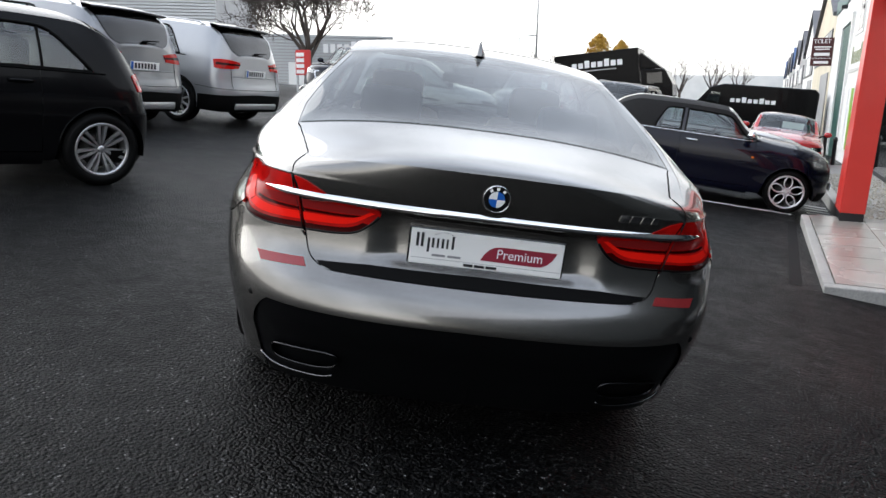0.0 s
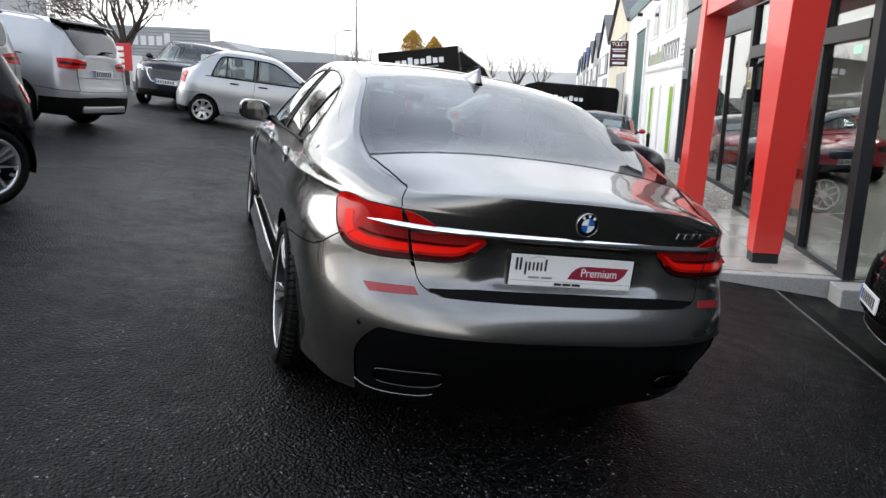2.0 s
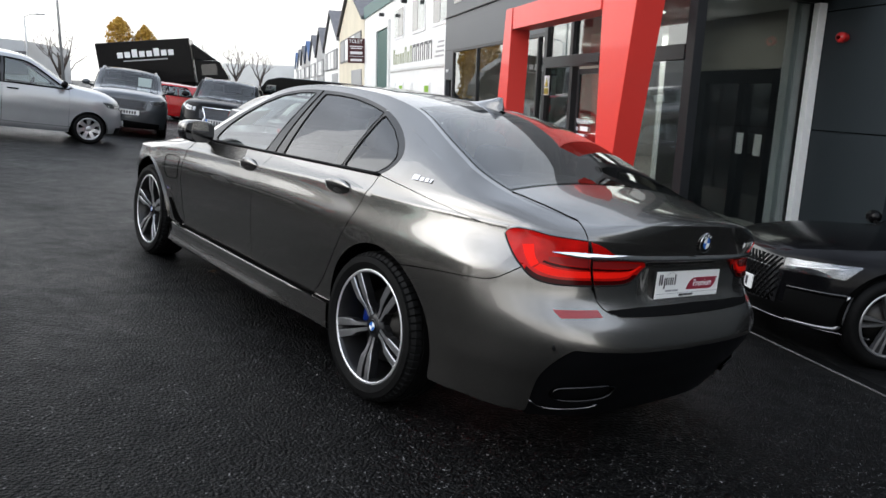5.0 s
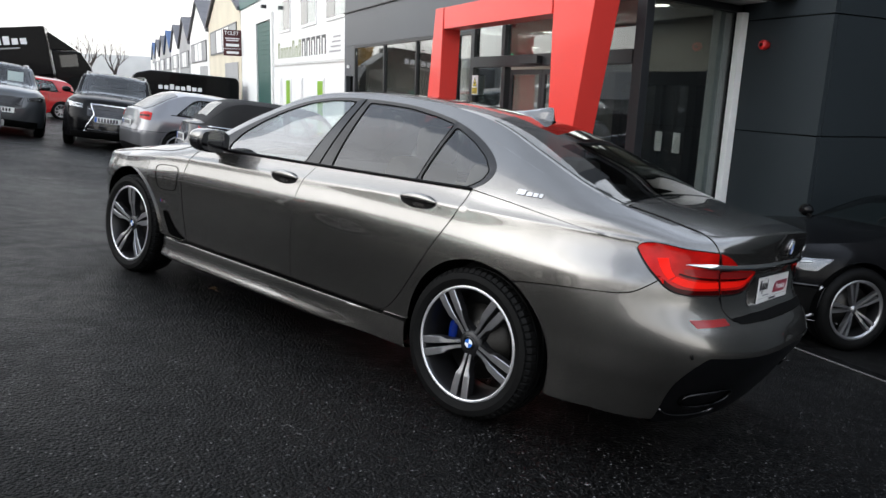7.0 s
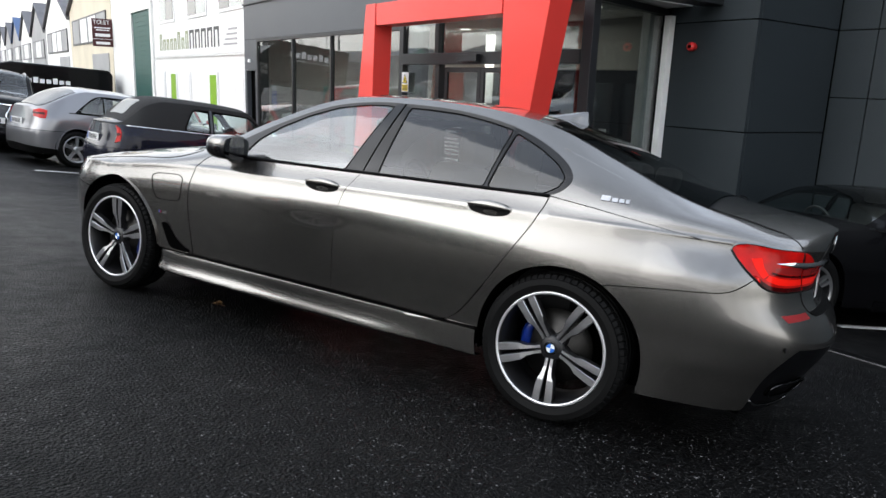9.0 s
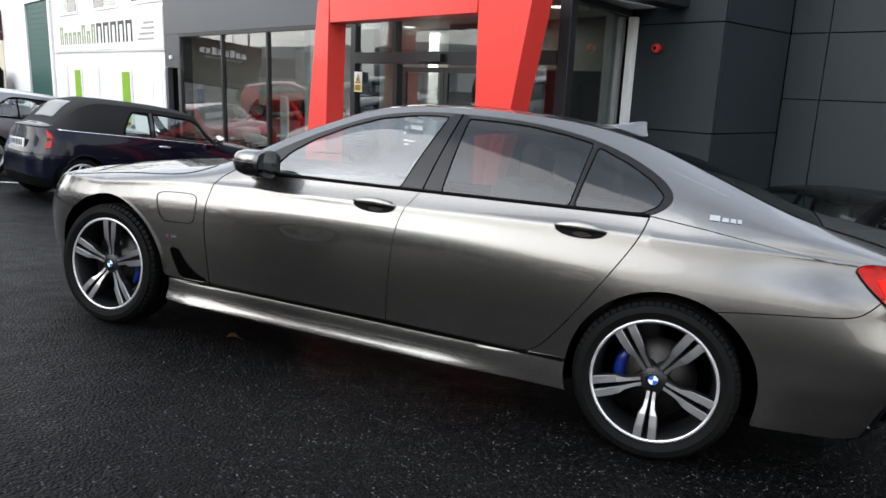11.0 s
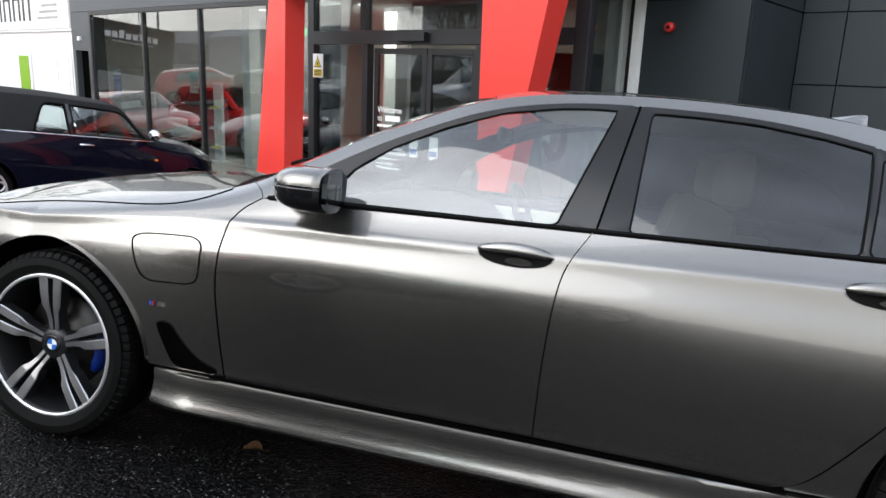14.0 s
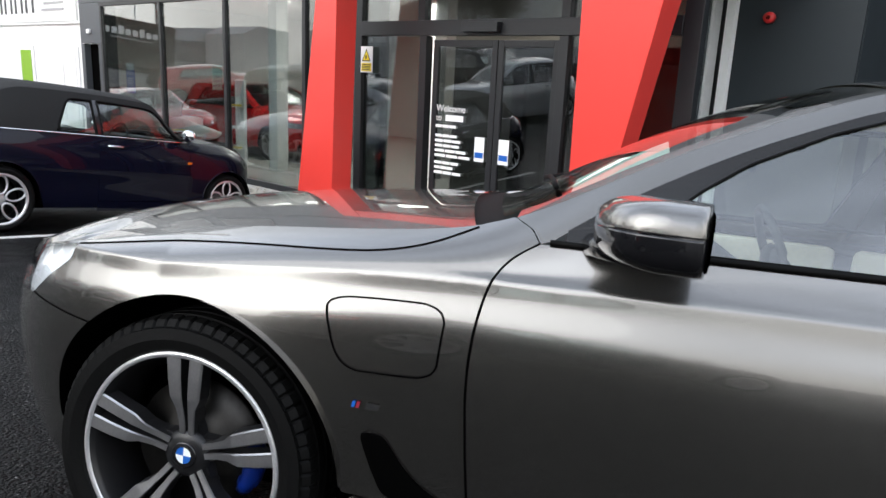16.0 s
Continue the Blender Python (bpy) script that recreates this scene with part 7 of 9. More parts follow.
# chain posts by the gym
for y in (17.0, 20.0):
    cp = thing("bollard", "slim black chain post by the kerb", "bollard", group="chain posts")
    v, f = lathe([(ground_z(3.0, y) - 0.02, 0.05), (ground_z(3.0, y) + 0.9, 0.045), (ground_z(3.0, y) + 0.95, 0.06), (ground_z(3.0, y) + 1.02, 0.03), (ground_z(3.0, y) + 1.03, 0.0)], 14, "z")
    put("shaft", grow([(3.0 + a, y + b, c) for a, b, c in v], f), INK, cp)

# ---- the other parked cars ----
def stand(x, y, yaw):
    """The pose of a car whose rear axle stands at (x, y) on the sloping ground, heading yaw degrees left of the street."""
    up = Vector((0.1155, 0.0174, 0.9932)).normalized()
    ahead = Vector((-math.sin(radians(yaw)), math.cos(radians(yaw)), 0))
    ahead = (ahead - up * ahead.dot(up)).normalized()
    right = ahead.cross(up)
    m = Matrix((right, ahead, up)).transposed().to_4x4()
    m.translation = (x, y, ground_z(x, y))
    return m


def plain_body(wb, fo, ro, W, H, belt, nose, cowl_y, cowl_z, roof_f, roof_r, tail_y, tail_z, tail_top=None, box=4.5, tumble=0.16, low=0.0):
    """A Body from the main measures of a car: wheelbase, overhangs, width, height, waist, nose height, cowl, roof ends and tail."""
    yf, yr = wb + fo, -ro
    hw = W / 2
    rail = H - 0.07
    zt = smooth_curve([(yr, tail_z - 0.02), (tail_y, tail_z), (roof_r - 0.12, rail - 0.10), (roof_r + 0.15, rail - 0.01), ((roof_f + roof_r) / 2, rail), (roof_f, rail - 0.02), (cowl_y - 0.15, cowl_z + 0.06), (cowl_y, cowl_z - 0.02),
                       (cowl_y + (yf - cowl_y) * 0.55, (cowl_z + nose) / 2 - 0.01), (yf - 0.12, nose - 0.02), (yf, nose - 0.10)], 0.035)
    zc = smooth_curve([(yr, tail_z + 0.01), (tail_y, tail_z + 0.03), (roof_r - 0.12, H - 0.10), (roof_r + 0.15, H - 0.01), ((roof_f + roof_r) / 2, H), (roof_f, H - 0.03), (cowl_y - 0.15, cowl_z + 0.14), (cowl_y, cowl_z + 0.04),
                       (cowl_y + (yf - cowl_y) * 0.55, (cowl_z + nose) / 2 + 0.06), (yf - 0.12, nose + 0.02), (yf, nose - 0.08)], 0.035)
    xt = smooth_curve([(yr, hw - 0.14), (roof_r, hw - tumble - 0.09), ((roof_f + roof_r) / 2, hw - tumble - 0.09), (roof_f, hw - tumble - 0.07), (cowl_y, hw - 0.16), (yf - 0.4, hw - 0.17)], 0.1)
    prof = smooth_curve([(0.15, 0.93), (0.25, 0.975), (0.36, 0.985), (0.50, 0.99), (0.62, 1.0), (0.75, 0.995), (0.86, 0.975), (0.9, 0.96)], 0.02)
    rb, fb = 0.55, 0.75
    zk = smooth_curve([(yr, belt - 0.12), (wb / 2, belt - 0.12), (cowl_y, belt - 0.13), (yf, nose - 0.18)], 0.1)
    br = smooth_curve([(0.15, rb - 0.10), (0.35, rb - 0.01), (0.55, rb), (0.72, rb - 0.05), (1.0, rb - 0.09), (1.3, rb - 0.12)], 0.03)
    bf = smooth_curve([(0.15, fb - 0.10), (0.35, fb), (0.6, fb - 0.01), (0.8, fb - 0.08), (1.2, fb - 0.2)], 0.03)
    cab = smooth_curve([(yr, 0.6), (roof_r, 1), (roof_f, 1), (cowl_y - 0.2, 0.8), (cowl_y + 0.15, 0.1), (yf, 0)], 0.05)
    return Body(zt, zc, xt, smooth_curve([(yr, hw - 0.02), (wb / 2, hw), (yf, hw - 0.02)], 0.1), zk, br, bf, yr + rb, yf - fb, prof, box, 2.6, cab, 3.0)


def build_car(label, m, paint, dims, wheel="multi", R=0.32, lamp_l=0.30, lamp_h=0.16, doors=2, rail_bars=False, clad=False, soft=False, glass=None, lower=None, rear_lamp_z=None, fine=1.0, plates=True, head=None, name="parked_car", group="", turn=0.0, chrome_waist=False, dlo=2.2, back=0.0):
    wb, fo, ro, W, H, belt, nose, cowl_y, cowl_z, roof_f, roof_r, tail_y, tail_z = dims[:13]
    B = plain_body(*dims)
    car = thing(name, label, "car", m, group)
    yr, yf, hw = -ro, wb + fo, W / 2
    rm, fm = B.y0r - B.WRAP, B.y0f + B.WRAP
    zs = 0.22 if not clad else 0.27
    AR = R + 0.035
    ZA = R
    G = 0.004
    glass = glass or GLASS_CAR
    lower = lower or (MATT_BLACK if clad else paint)
    N = lambda k: max(4, int(k * fine))
    d2 = cowl_y - 0.02
    d1 = d2 - 1.08 if doors == 2 else None
    d0 = max(AR + 0.12, (d1 - 0.85)) if doors == 2 else d2 - 1.28
    w0 = min(d0 - 0.32, 0.1) if doors == 2 else d0 - 0.55
    w0 = max(w0, roof_r - 0.02)
    w0 -= back
    if soft:
        d0 = d2 - 1.05
        w0 = d0 - 0.40

    def ez(q):
        return float(B.edge(np.array([float(q)]))[0, 2])

    for side in (-1, 1):
        def panel(nm, b, r, t, l, nu, nv, mat, parent=car, gap=0.0, off=0.0, fl=0.0, lab=""):
            v, f = B.panel(b, r, t, l, N(nu), N(nv), gap, off, fl, side)
            return put(nm, grow(v, f), mat, parent, lab)
        bl = lambda a, b, n=12: [(y, belt) for y in np.linspace(a, b, n)]
        ra, fa = arch(0, AR, ZA, 170, 10, 20), arch(wb, AR, ZA, 170, 10, 20)
        # rear body round to the middle of the tail, up to the waist
        tz = lambda q: min(belt, ez(q))
        qs = np.linspace(rm, d0, 30)
        rear = panel("rear_quarter", [(rm, zs + 0.06), (rm + 0.6, zs + 0.02), (-AR - 0.02, zs)] + ra + [(AR + 0.03, zs), (d0, zs)], [(d0, zs), (d0, belt)], [(q, tz(q)) for q in qs], [(rm, zs + 0.06), (rm, tz(rm))], 60, 16, paint)
        # pillar and tail above the waist
        q1 = w0
        panel("rear_pillar", [(q, tz(q)) for q in np.linspace(rm, q1, 24)], [(q1, belt), (q1, ez(q1))], [(q, max(ez(q), tz(q) + 0.001)) for q in np.linspace(rm, q1, 24)], [(rm, tz(rm)), (rm, max(ez(rm), tz(rm) + 0.001))], 30, 10, paint if not soft else SOFT_TOP, rear)
        if doors == 2:
            panel("rear_door", [(d0, zs + 0.07), (d1, zs + 0.07)], [(d1, zs + 0.07), (d1, belt)], bl(d0, d1), [(d0, zs + 0.07), (d0, belt)], 10, 14, paint, gap=G, fl=0.01)
            fd = panel("front_door", [(d1, zs + 0.07), (d2, zs + 0.07)], [(d2, zs + 0.07), (d2, belt)], bl(d1, d2), [(d1, zs + 0.07), (d1, belt)], 12, 14, paint, gap=G, fl=0.01)
        else:
            fd = panel("front_door", [(d0, zs + 0.07), (d2, zs + 0.07)], [(d2, zs + 0.07), (d2, belt)], bl(d0, d2), [(d0, zs + 0.07), (d0, belt)], 14, 14, paint, gap=G, fl=0.01)
        panel("sill", [(d0, zs - 0.03), (d2, zs - 0.03)], [(d2, zs - 0.03), (d2, zs + 0.068)], [(d0, zs + 0.068), (d2, zs + 0.068)], [(d0, zs - 0.03), (d0, zs + 0.068)], 12, 5, lower, off=0.004)
        wing = panel("front_wing", [(d2, zs), (wb - AR - 0.02, zs)] + fa + [(wb + AR + 0.02, zs), (fm - 0.5, zs), (fm, zs + 0.02)], [(fm, zs + 0.02), (fm, ez(fm))], [(d2, belt)] + [(q, ez(q)) for q in np.linspace(cowl_y + 0.06, fm, 30)], [(d2, zs), (d2, belt)], 60, 18, paint)
        # arch lip
        for yc in (0, wb):
            pts = np.array(arch(yc, AR, ZA, 176, 4, 26))
            P = B.spot(pts[:, 0], pts[:, 1]) + (0.002, 0, 0)
            v, f = tube([(side * a, b, c) for a, b, c in P], 0.018 if clad else 0.006, 6)
            put("arch_lip", grow(v, f), MATT_BLACK if clad else paint, car)
            ang = np.linspace(radians(-10), radians(190), 24)
            pr = [(hw - 0.015, AR + 0.001), (hw - 0.30, AR + 0.02), (hw - 0.34, 0.05)]
            v = [(side * x, yc + r * math.cos(a), ZA + r * math.sin(a)) for a in ang for x, r in pr]
            f = [(i * 3 + k, i * 3 + 3 + k, i * 3 + 4 + k, i * 3 + 1 + k) for i in range(len(ang) - 1) for k in range(2)]
            put("wheel_housing", grow(v, f), DEEP_BLACK, car)
        # side glass band and rail
        def wt(y):
            full, lean = ez(y) - 0.055, belt + (y - w0 + 0.01) * dlo
            soft_min = -0.045 * math.log(math.exp(-full / 0.045) + math.exp(-lean / 0.045))
            return max(belt + 0.004, soft_min)
        ys = np.linspace(w0, cowl_y - 0.04, 40)
        rail_lo = [(y, wt(y)) for y in ys]
        panel("roof_rail", rail_lo, [(cowl_y - 0.04, wt(cowl_y - 0.04)), (cowl_y, ez(cowl_y))], [(y, ez(y)) for y in np.linspace(w0, cowl_y, 40)], [(w0, wt(w0)), (w0, ez(w0))], 40, 5, paint if not soft else SOFT_TOP)
        cuts = [w0, d1, cowl_y - 0.06] if doors == 2 else ([w0, d0 + 0.02, cowl_y - 0.06])
        for a, b in zip(cuts[:-1], cuts[1:]):
            a2, b2 = a + 0.03, b - 0.03
            if b2 - a2 < 0.1:
                continue
            top = [(y, max(belt + 0.014, wt(y) - 0.012)) for y in np.linspace(a2, b2, 20)]
            panel("window_pane", [(a2, belt + 0.012), (b2, belt + 0.012)], [(b2, belt + 0.012), top[-1]], top, [(a2, belt + 0.012), top[0]], 16, 8, glass, fd, off=-0.008, lab="car side glass")
            loop = [(y, belt + 0.012) for y in np.linspace(a2, b2, 12)] + [(y, max(z, belt + 0.013)) for y, z in top[::-1]]
            P = B.spot(np.array([p[0] for p in loop]), np.array([p[1] for p in loop])) + (-0.003, 0, 0)
            v, f = tube([(side * x, y, z) for x, y, z in P], 0.014, 5, True)
            put("window_seal", grow(v, f), MATT_BLACK, fd)
        if doors == 2 and d0 - 0.05 > w0 + 0.2:
            yv = d0 - 0.02
            v, f = tube([(side * (B.spot(np.array([yv]), np.array([z]))[0, 0] - 0.006), yv, z) for z in np.linspace(belt, wt(yv), 6)], 0.012, 5)
            put("window_bar", grow(v, f), MATT_BLACK, car)
        pm = d1 if doors == 2 else d0 + 0.02
        panel("door_pillar", [(pm - 0.035, belt), (pm + 0.035, belt)], [(pm + 0.035, belt), (pm + 0.03, wt(pm))], [(pm - 0.035, wt(pm)), (pm + 0.03, wt(pm))], [(pm - 0.035, belt), (pm - 0.035, wt(pm))], 4, 6, GLOSS_BLACK, off=-0.001)
        # waist line
        P = B.spot(np.linspace(-0.42 if chrome_waist else w0 - 0.1, cowl_y - 0.02, 30), np.full(30, belt + 0.002)) + (0.003, 0, 0)
        v, f = tube([(side * a, b, c) for a, b, c in P], 0.008, 6)
        put("waist_strip", grow(v, f), CHROME if chrome_waist else MATT_BLACK, car)
        # door handles
        for hy in ([d1 + 0.16, d0 + 0.14] if doors == 2 else [d0 + 0.16]):
            P = B.spot(np.linspace(hy - 0.075, hy + 0.095, 7), np.full(7, belt - 0.09)) + (0.022, 0, 0)
            P[0, 0] -= 0.02
            P[-1, 0] -= 0.02
            v, f = tube([(side * a, b, c) for a, b, c in P], 0.013, 6)
            put("door_handle", grow(v, f), CHROME if chrome_waist else (MATT_BLACK if lamp_l < 0.25 else paint), fd)
        # mirror
        v, f = sphere_pts(16, 8)
        mv = [(side * (hw + 0.06 + 0.095 * a), d2 - 0.10 + 0.06 * b, belt + 0.085 + 0.065 * c) for a, b, c in v]
        mi = put("mirror_housing", grow(mv, f), CHROME if chrome_waist else (MATT_BLACK if lamp_l < 0.25 else paint), fd)
        put("mirror_arm", grow(*tube([(side * (hw - 0.09), d2 - 0.08, belt + 0.02), (side * (hw + 0.02), d2 - 0.09, belt + 0.05)], 0.018, 6)), MATT_BLACK, mi)
        # lamps
        rz = rear_lamp_z or (belt - 0.06)
        def qy(yv):
            a, b = rm, B.y0r + 0.3
            for _ in range(30):
                c = (a + b) / 2
                if float(B.spot(np.array(c), np.array(rz))[1]) < yv:
                    a = c
                else:
                    b = c
            return c
        qo = qy(yr + 0.27) if not soft else qy(yr + 0.19)
        qi = B.rq(max(0.05, hw - 0.10 - lamp_l), rz)
        tl = panel("tail_lamp", soft_line([(qo - 0.05, rz - lamp_h * 0.42), (B.rq(hw - 0.2, rz), rz - lamp_h * 0.5), (qi, rz - lamp_h * 0.34)], 12), [(qi, rz - lamp_h * 0.34), (qi, rz + lamp_h * 0.25)], soft_line([(qo, rz + lamp_h * 0.35), (B.rq(hw - 0.2, rz), rz + lamp_h * 0.5), (qi, rz + lamp_h * 0.25)], 12), [(qo - 0.05, rz - lamp_h * 0.42), (qo, rz + lamp_h * 0.35)], 16, 8, LAMP_RED, off=0.008, fl=0.02, lab="red tail lamp")
        panel("lamp_band", [(qo - 0.06, rz - 0.02), (qi - 0.01, rz - 0.015)], [(qi - 0.01, rz - 0.015), (qi - 0.01, rz + 0.012)], [(qo - 0.06, rz + 0.02), (qi - 0.01, rz + 0.012)], [(qo - 0.06, rz - 0.02), (qo - 0.06, rz + 0.02)], 14, 3, LAMP_DARK, tl, off=0.0105)
        hz = head or (nose - 0.10)
        a, b = B.y0f - 0.4, fm
        for _ in range(30):
            ho = (a + b) / 2
            if float(B.spot(np.array(ho), np.array(hz))[1]) < yf - 0.36:
                a = ho
            else:
                b = ho
        hi = B.fq(hw - 0.42, hz)
        hl = panel("headlamp", [(ho, hz - 0.05), (hi, hz - 0.075)], [(hi, hz - 0.075), (hi, hz + 0.015)], [(ho - 0.10, hz + 0.055), (hi, hz + 0.015)], [(ho, hz - 0.05), (ho - 0.10, hz + 0.055)], 14, 7, LAMP_SILVER, off=0.004, fl=0.02, lab="bright headlamp")
        panel("headlamp_dark", [(ho + 0.06, hz - 0.035), (hi - 0.05, hz - 0.05)], [(hi - 0.05, hz - 0.05), (hi - 0.05, hz - 0.01)], [(ho + 0.03, hz + 0.02), (hi - 0.05, hz - 0.01)], [(ho + 0.06, hz - 0.035), (ho + 0.03, hz + 0.02)], 10, 5, GLOSS_BLACK, hl, off=0.007)
        panel("headlamp_lens", [(ho, hz - 0.05), (hi, hz - 0.075)], [(hi, hz - 0.075), (hi, hz + 0.015)], [(ho - 0.10, hz + 0.055), (hi, hz + 0.015)], [(ho, hz - 0.05), (ho - 0.10, hz + 0.055)], 14, 7, LENS_CLEAR, hl, off=0.016)
        # bumpers' dark lower parts, grille and seams
        panel("rear_apron", [(B.y0r - 0.1, zs - 0.02), (rm, zs - 0.02)], [(rm, zs - 0.02), (rm, zs + (0.26 if clad else 0.12))], [(B.y0r - 0.1, zs + (0.22 if clad else 0.08)), (rm, zs + (0.26 if clad else 0.12))], [(B.y0r - 0.1, zs - 0.02), (B.y0r - 0.1, zs + (0.22 if clad else 0.08))], 16, 6, MATT_BLACK, off=0.004, fl=0.02, lab="dark lower rear bumper")
        panel("front_apron", [(B.fq(hw - 0.2, 0.35), zs - 0.01), (fm, zs - 0.01)], [(fm, zs - 0.01), (fm, zs + 0.15)], [(B.fq(hw - 0.2, 0.35), zs + 0.12), (fm, zs + 0.15)], [(B.fq(hw - 0.2, 0.35), zs - 0.01), (B.fq(hw - 0.2, 0.35), zs + 0.12)], 14, 5, MATT_BLACK, off=0.004, fl=0.02, lab="dark lower air intake")
        gq = B.fq(0.40, nose - 0.16)
        panel("grille", [(gq, nose - 0.32), (fm, nose - 0.34)], [(fm, nose - 0.34), (fm, nose - 0.11)], [(gq - 0.02, nose - 0.13), (fm, nose - 0.11)], [(gq, nose - 0.32), (gq - 0.02, nose - 0.13)], 12, 6, GLOSS_BLACK, off=0.005, fl=0.02, lab="black grille")
        for k in range(3):
            z0 = nose - 0.29 + 0.055 * k
            panel("grille_bar", [(gq + 0.02, z0), (fm, z0)], [(fm, z0), (fm, z0 + 0.008)], [(gq + 0.02, z0 + 0.008), (fm, z0 + 0.008)], [(gq + 0.02, z0), (gq + 0.02, z0 + 0.008)], 10, 3, ALU_SILVER if k == 2 else MATT_BLACK, off=0.011)
        q2 = [(B.y0r - 0.02, 0.62), (B.rq(hw - 0.3, 0.6), 0.60), (rm, 0.60)]
        for ln in (soft_line(q2, 30),):
            P = B.spot(ln[:, 0], ln[:, 1])
            v, f = tube([(side * a, b, c) for a, b, c in P], 0.0035, 4)
            put("panel_seam", grow(v, f), DEEP_BLACK, car)
        for yw in (0.0, wb):
            add_wheel(car, wheel, side * (hw - 0.012), yw, R, R * 0.70 if wheel != "petal" else R * 0.76, 0.21, turn)
        if rail_bars:
            P = [(B.xt(y) * 0.93 * side, y, float(B.top(np.array([y]), np.array([0.93]))[0, 2]) + 0.035 * (1 if 0 < i < 11 else -0.2)) for i, y in enumerate(np.linspace(roof_r + 0.15, roof_f - 0.1, 12))]
            v, f = tube(P, 0.014, 6)
            put("roof_bar", grow(v, f), ALU_SILVER, car)
    # top pieces
    top_mat = SOFT_TOP if soft else paint
    gu = 0.90
    def qe(yv):
        """The place along the edge at which it reaches the real y."""
        a, b = rm, B.y0r + 0.6
        for _ in range(30):
            c = (a + b) / 2
            if float(B.edge(np.array([c]))[0, 1]) < yv:
                a = c
            else:
                b = c
        return c
    rear_glass_q0 = qe(tail_y + 0.05)
    q_roof = qe(roof_r) if roof_r < B.y0r + 0.5 else roof_r
    put("roof_panel", grow(*B.lid(q_roof - 0.02, roof_f, -1, 1, N(24), N(24))), top_mat, car)
    put("tail_upper", grow(*B.lid(rm, rear_glass_q0, -1, 1, N(16), N(24))), paint, car)
    gw, ga, gb = (gu, -0.02, -0.03) if not soft else (0.52, 0.10, -0.10)
    put("rear_window_border", grow(*B.lid(rear_glass_q0 - 0.03, q_roof - 0.02, -0.93, 0.93, N(14), N(16), off=0.004)), GLOSS_BLACK if not soft else SOFT_TOP, car)
    if clad:
        P = [(x, roof_r - 0.10 - 0.10 * (1 - (x / hw) ** 2), H - 0.055 - 0.03 * (x / hw) ** 2) for x in np.linspace(-hw + 0.26, hw - 0.26, 12)]
        v = [(x, y, z) for x, y, z in P] + [(x, y + 0.02, z + 0.022) for x, y, z in P] + [(x, y + 0.20, z + 0.045) for x, y, z in P] + [(x, y + 0.16, z - 0.03) for x, y, z in P]
        put("roof_spoiler", grow(v, [(k * 12 + i, k * 12 + i + 1, ((k + 1) % 4) * 12 + i + 1, ((k + 1) % 4) * 12 + i) for k in range(4) for i in range(11)]), GLOSS_BLACK, car, "black spoiler over the rear window")
        for sx in (-1, 1):
            zz = np.linspace(0.62, belt - 0.02, 10)
            P = [(sx * 0.60, float(B.spot(np.array(B.rq(0.60, z)), np.array(z))[1]) - 0.001, z) for z in zz]
            put("tailgate_seam", grow(*tube(P, 0.004, 4)), DEEP_BLACK, car)
        P = [(x, float(B.spot(np.array(B.rq(max(abs(x), 0.004), 0.80)), np.array(0.80))[1]) - 0.003, 0.80) for x in np.linspace(-0.56, 0.56, 15)]
        put("tailgate_crease", grow(*tube(P, 0.007, 4)), paint, car)
        part("skid_plate", box_bm(-0.55, 0.55, yr - 0.012, yr + 0.05, zs + 0.02, zs + 0.12, 0.02), ALU_SILVER, car, "silver strip in the lower bumper", smooth=True)
        yw2 = float(B.top(np.array([rear_glass_q0 + 0.05]), np.array([0.0]))[0, 1]) - 0.03
        zw2 = float(B.top(np.array([rear_glass_q0 + 0.05]), np.array([0.0]))[0, 2])
        put("rear_wiper", grow(*tube([(0.0, yw2, zw2), (0.12, yw2 - 0.005, zw2 + 0.02), (0.30, yw2 - 0.002, zw2 + 0.025)], [0.02, 0.01, 0.008], 6)), MATT_BLACK, car)
    put("rear_window", grow(*B.lid(rear_glass_q0 + ga, q_roof + gb, -gw, gw, N(14), N(16), off=0.008)), GLASS_TINT if not soft else GLASS_CAR, car, "rear window")
    for s in (-1, 1):
        a, b = (gu, 1.0) if s > 0 else (-1.0, -gu)
        put("tail_pillar", grow(*B.lid(rear_glass_q0, q_roof - 0.02, a, b, N(14), 4)), top_mat, car)
        put("screen_pillar", grow(*B.lid(roof_f, cowl_y + 0.02, a, b, N(14), 4)), paint, car)
    put("windscreen", grow(*B.lid(roof_f, cowl_y + 0.05, -gu, gu, N(16), N(18), off=-0.002, bow1=0.08)), glass, car, "windscreen")
    put("bonnet", grow(*B.lid(cowl_y + 0.02, fm, -1, 1, N(30), N(26), bow0=0.08)), paint, car)
    put("bonnet_vent", grow(*B.lid(cowl_y - 0.02, cowl_y + 0.07, -0.95, 0.95, 4, N(16), off=-0.006, bow0=0.08, bow1=0.09)), MATT_BLACK, car)
    # plates: a blank strip with bars for the characters
    for yq, zp, sgn in ((rm, min(0.72 if not clad else 0.86, tail_z - 0.12), -1), (fm, nose - 0.38 if nose > 0.9 else 0.42, 1)):
        yb = float(B.spot(np.array(yq), np.array(zp))[1]) + sgn * 0.02
        pl = part("number_plate", box_bm(-0.26, 0.26, yb - 0.006, yb + 0.006, zp - 0.055, zp + 0.055, 0.003), PLATE_WHITE, car, "white plate with dark characters")
        part("plate_band", box_bm(-0.255 if sgn < 0 else 0.215, -0.215 if sgn < 0 else 0.255, yb + sgn * 0.0065, yb + sgn * 0.008, zp - 0.05, zp + 0.05), BLUE_INK, pl)
        for k in range(7):
            x0 = -0.19 + 0.058 * k
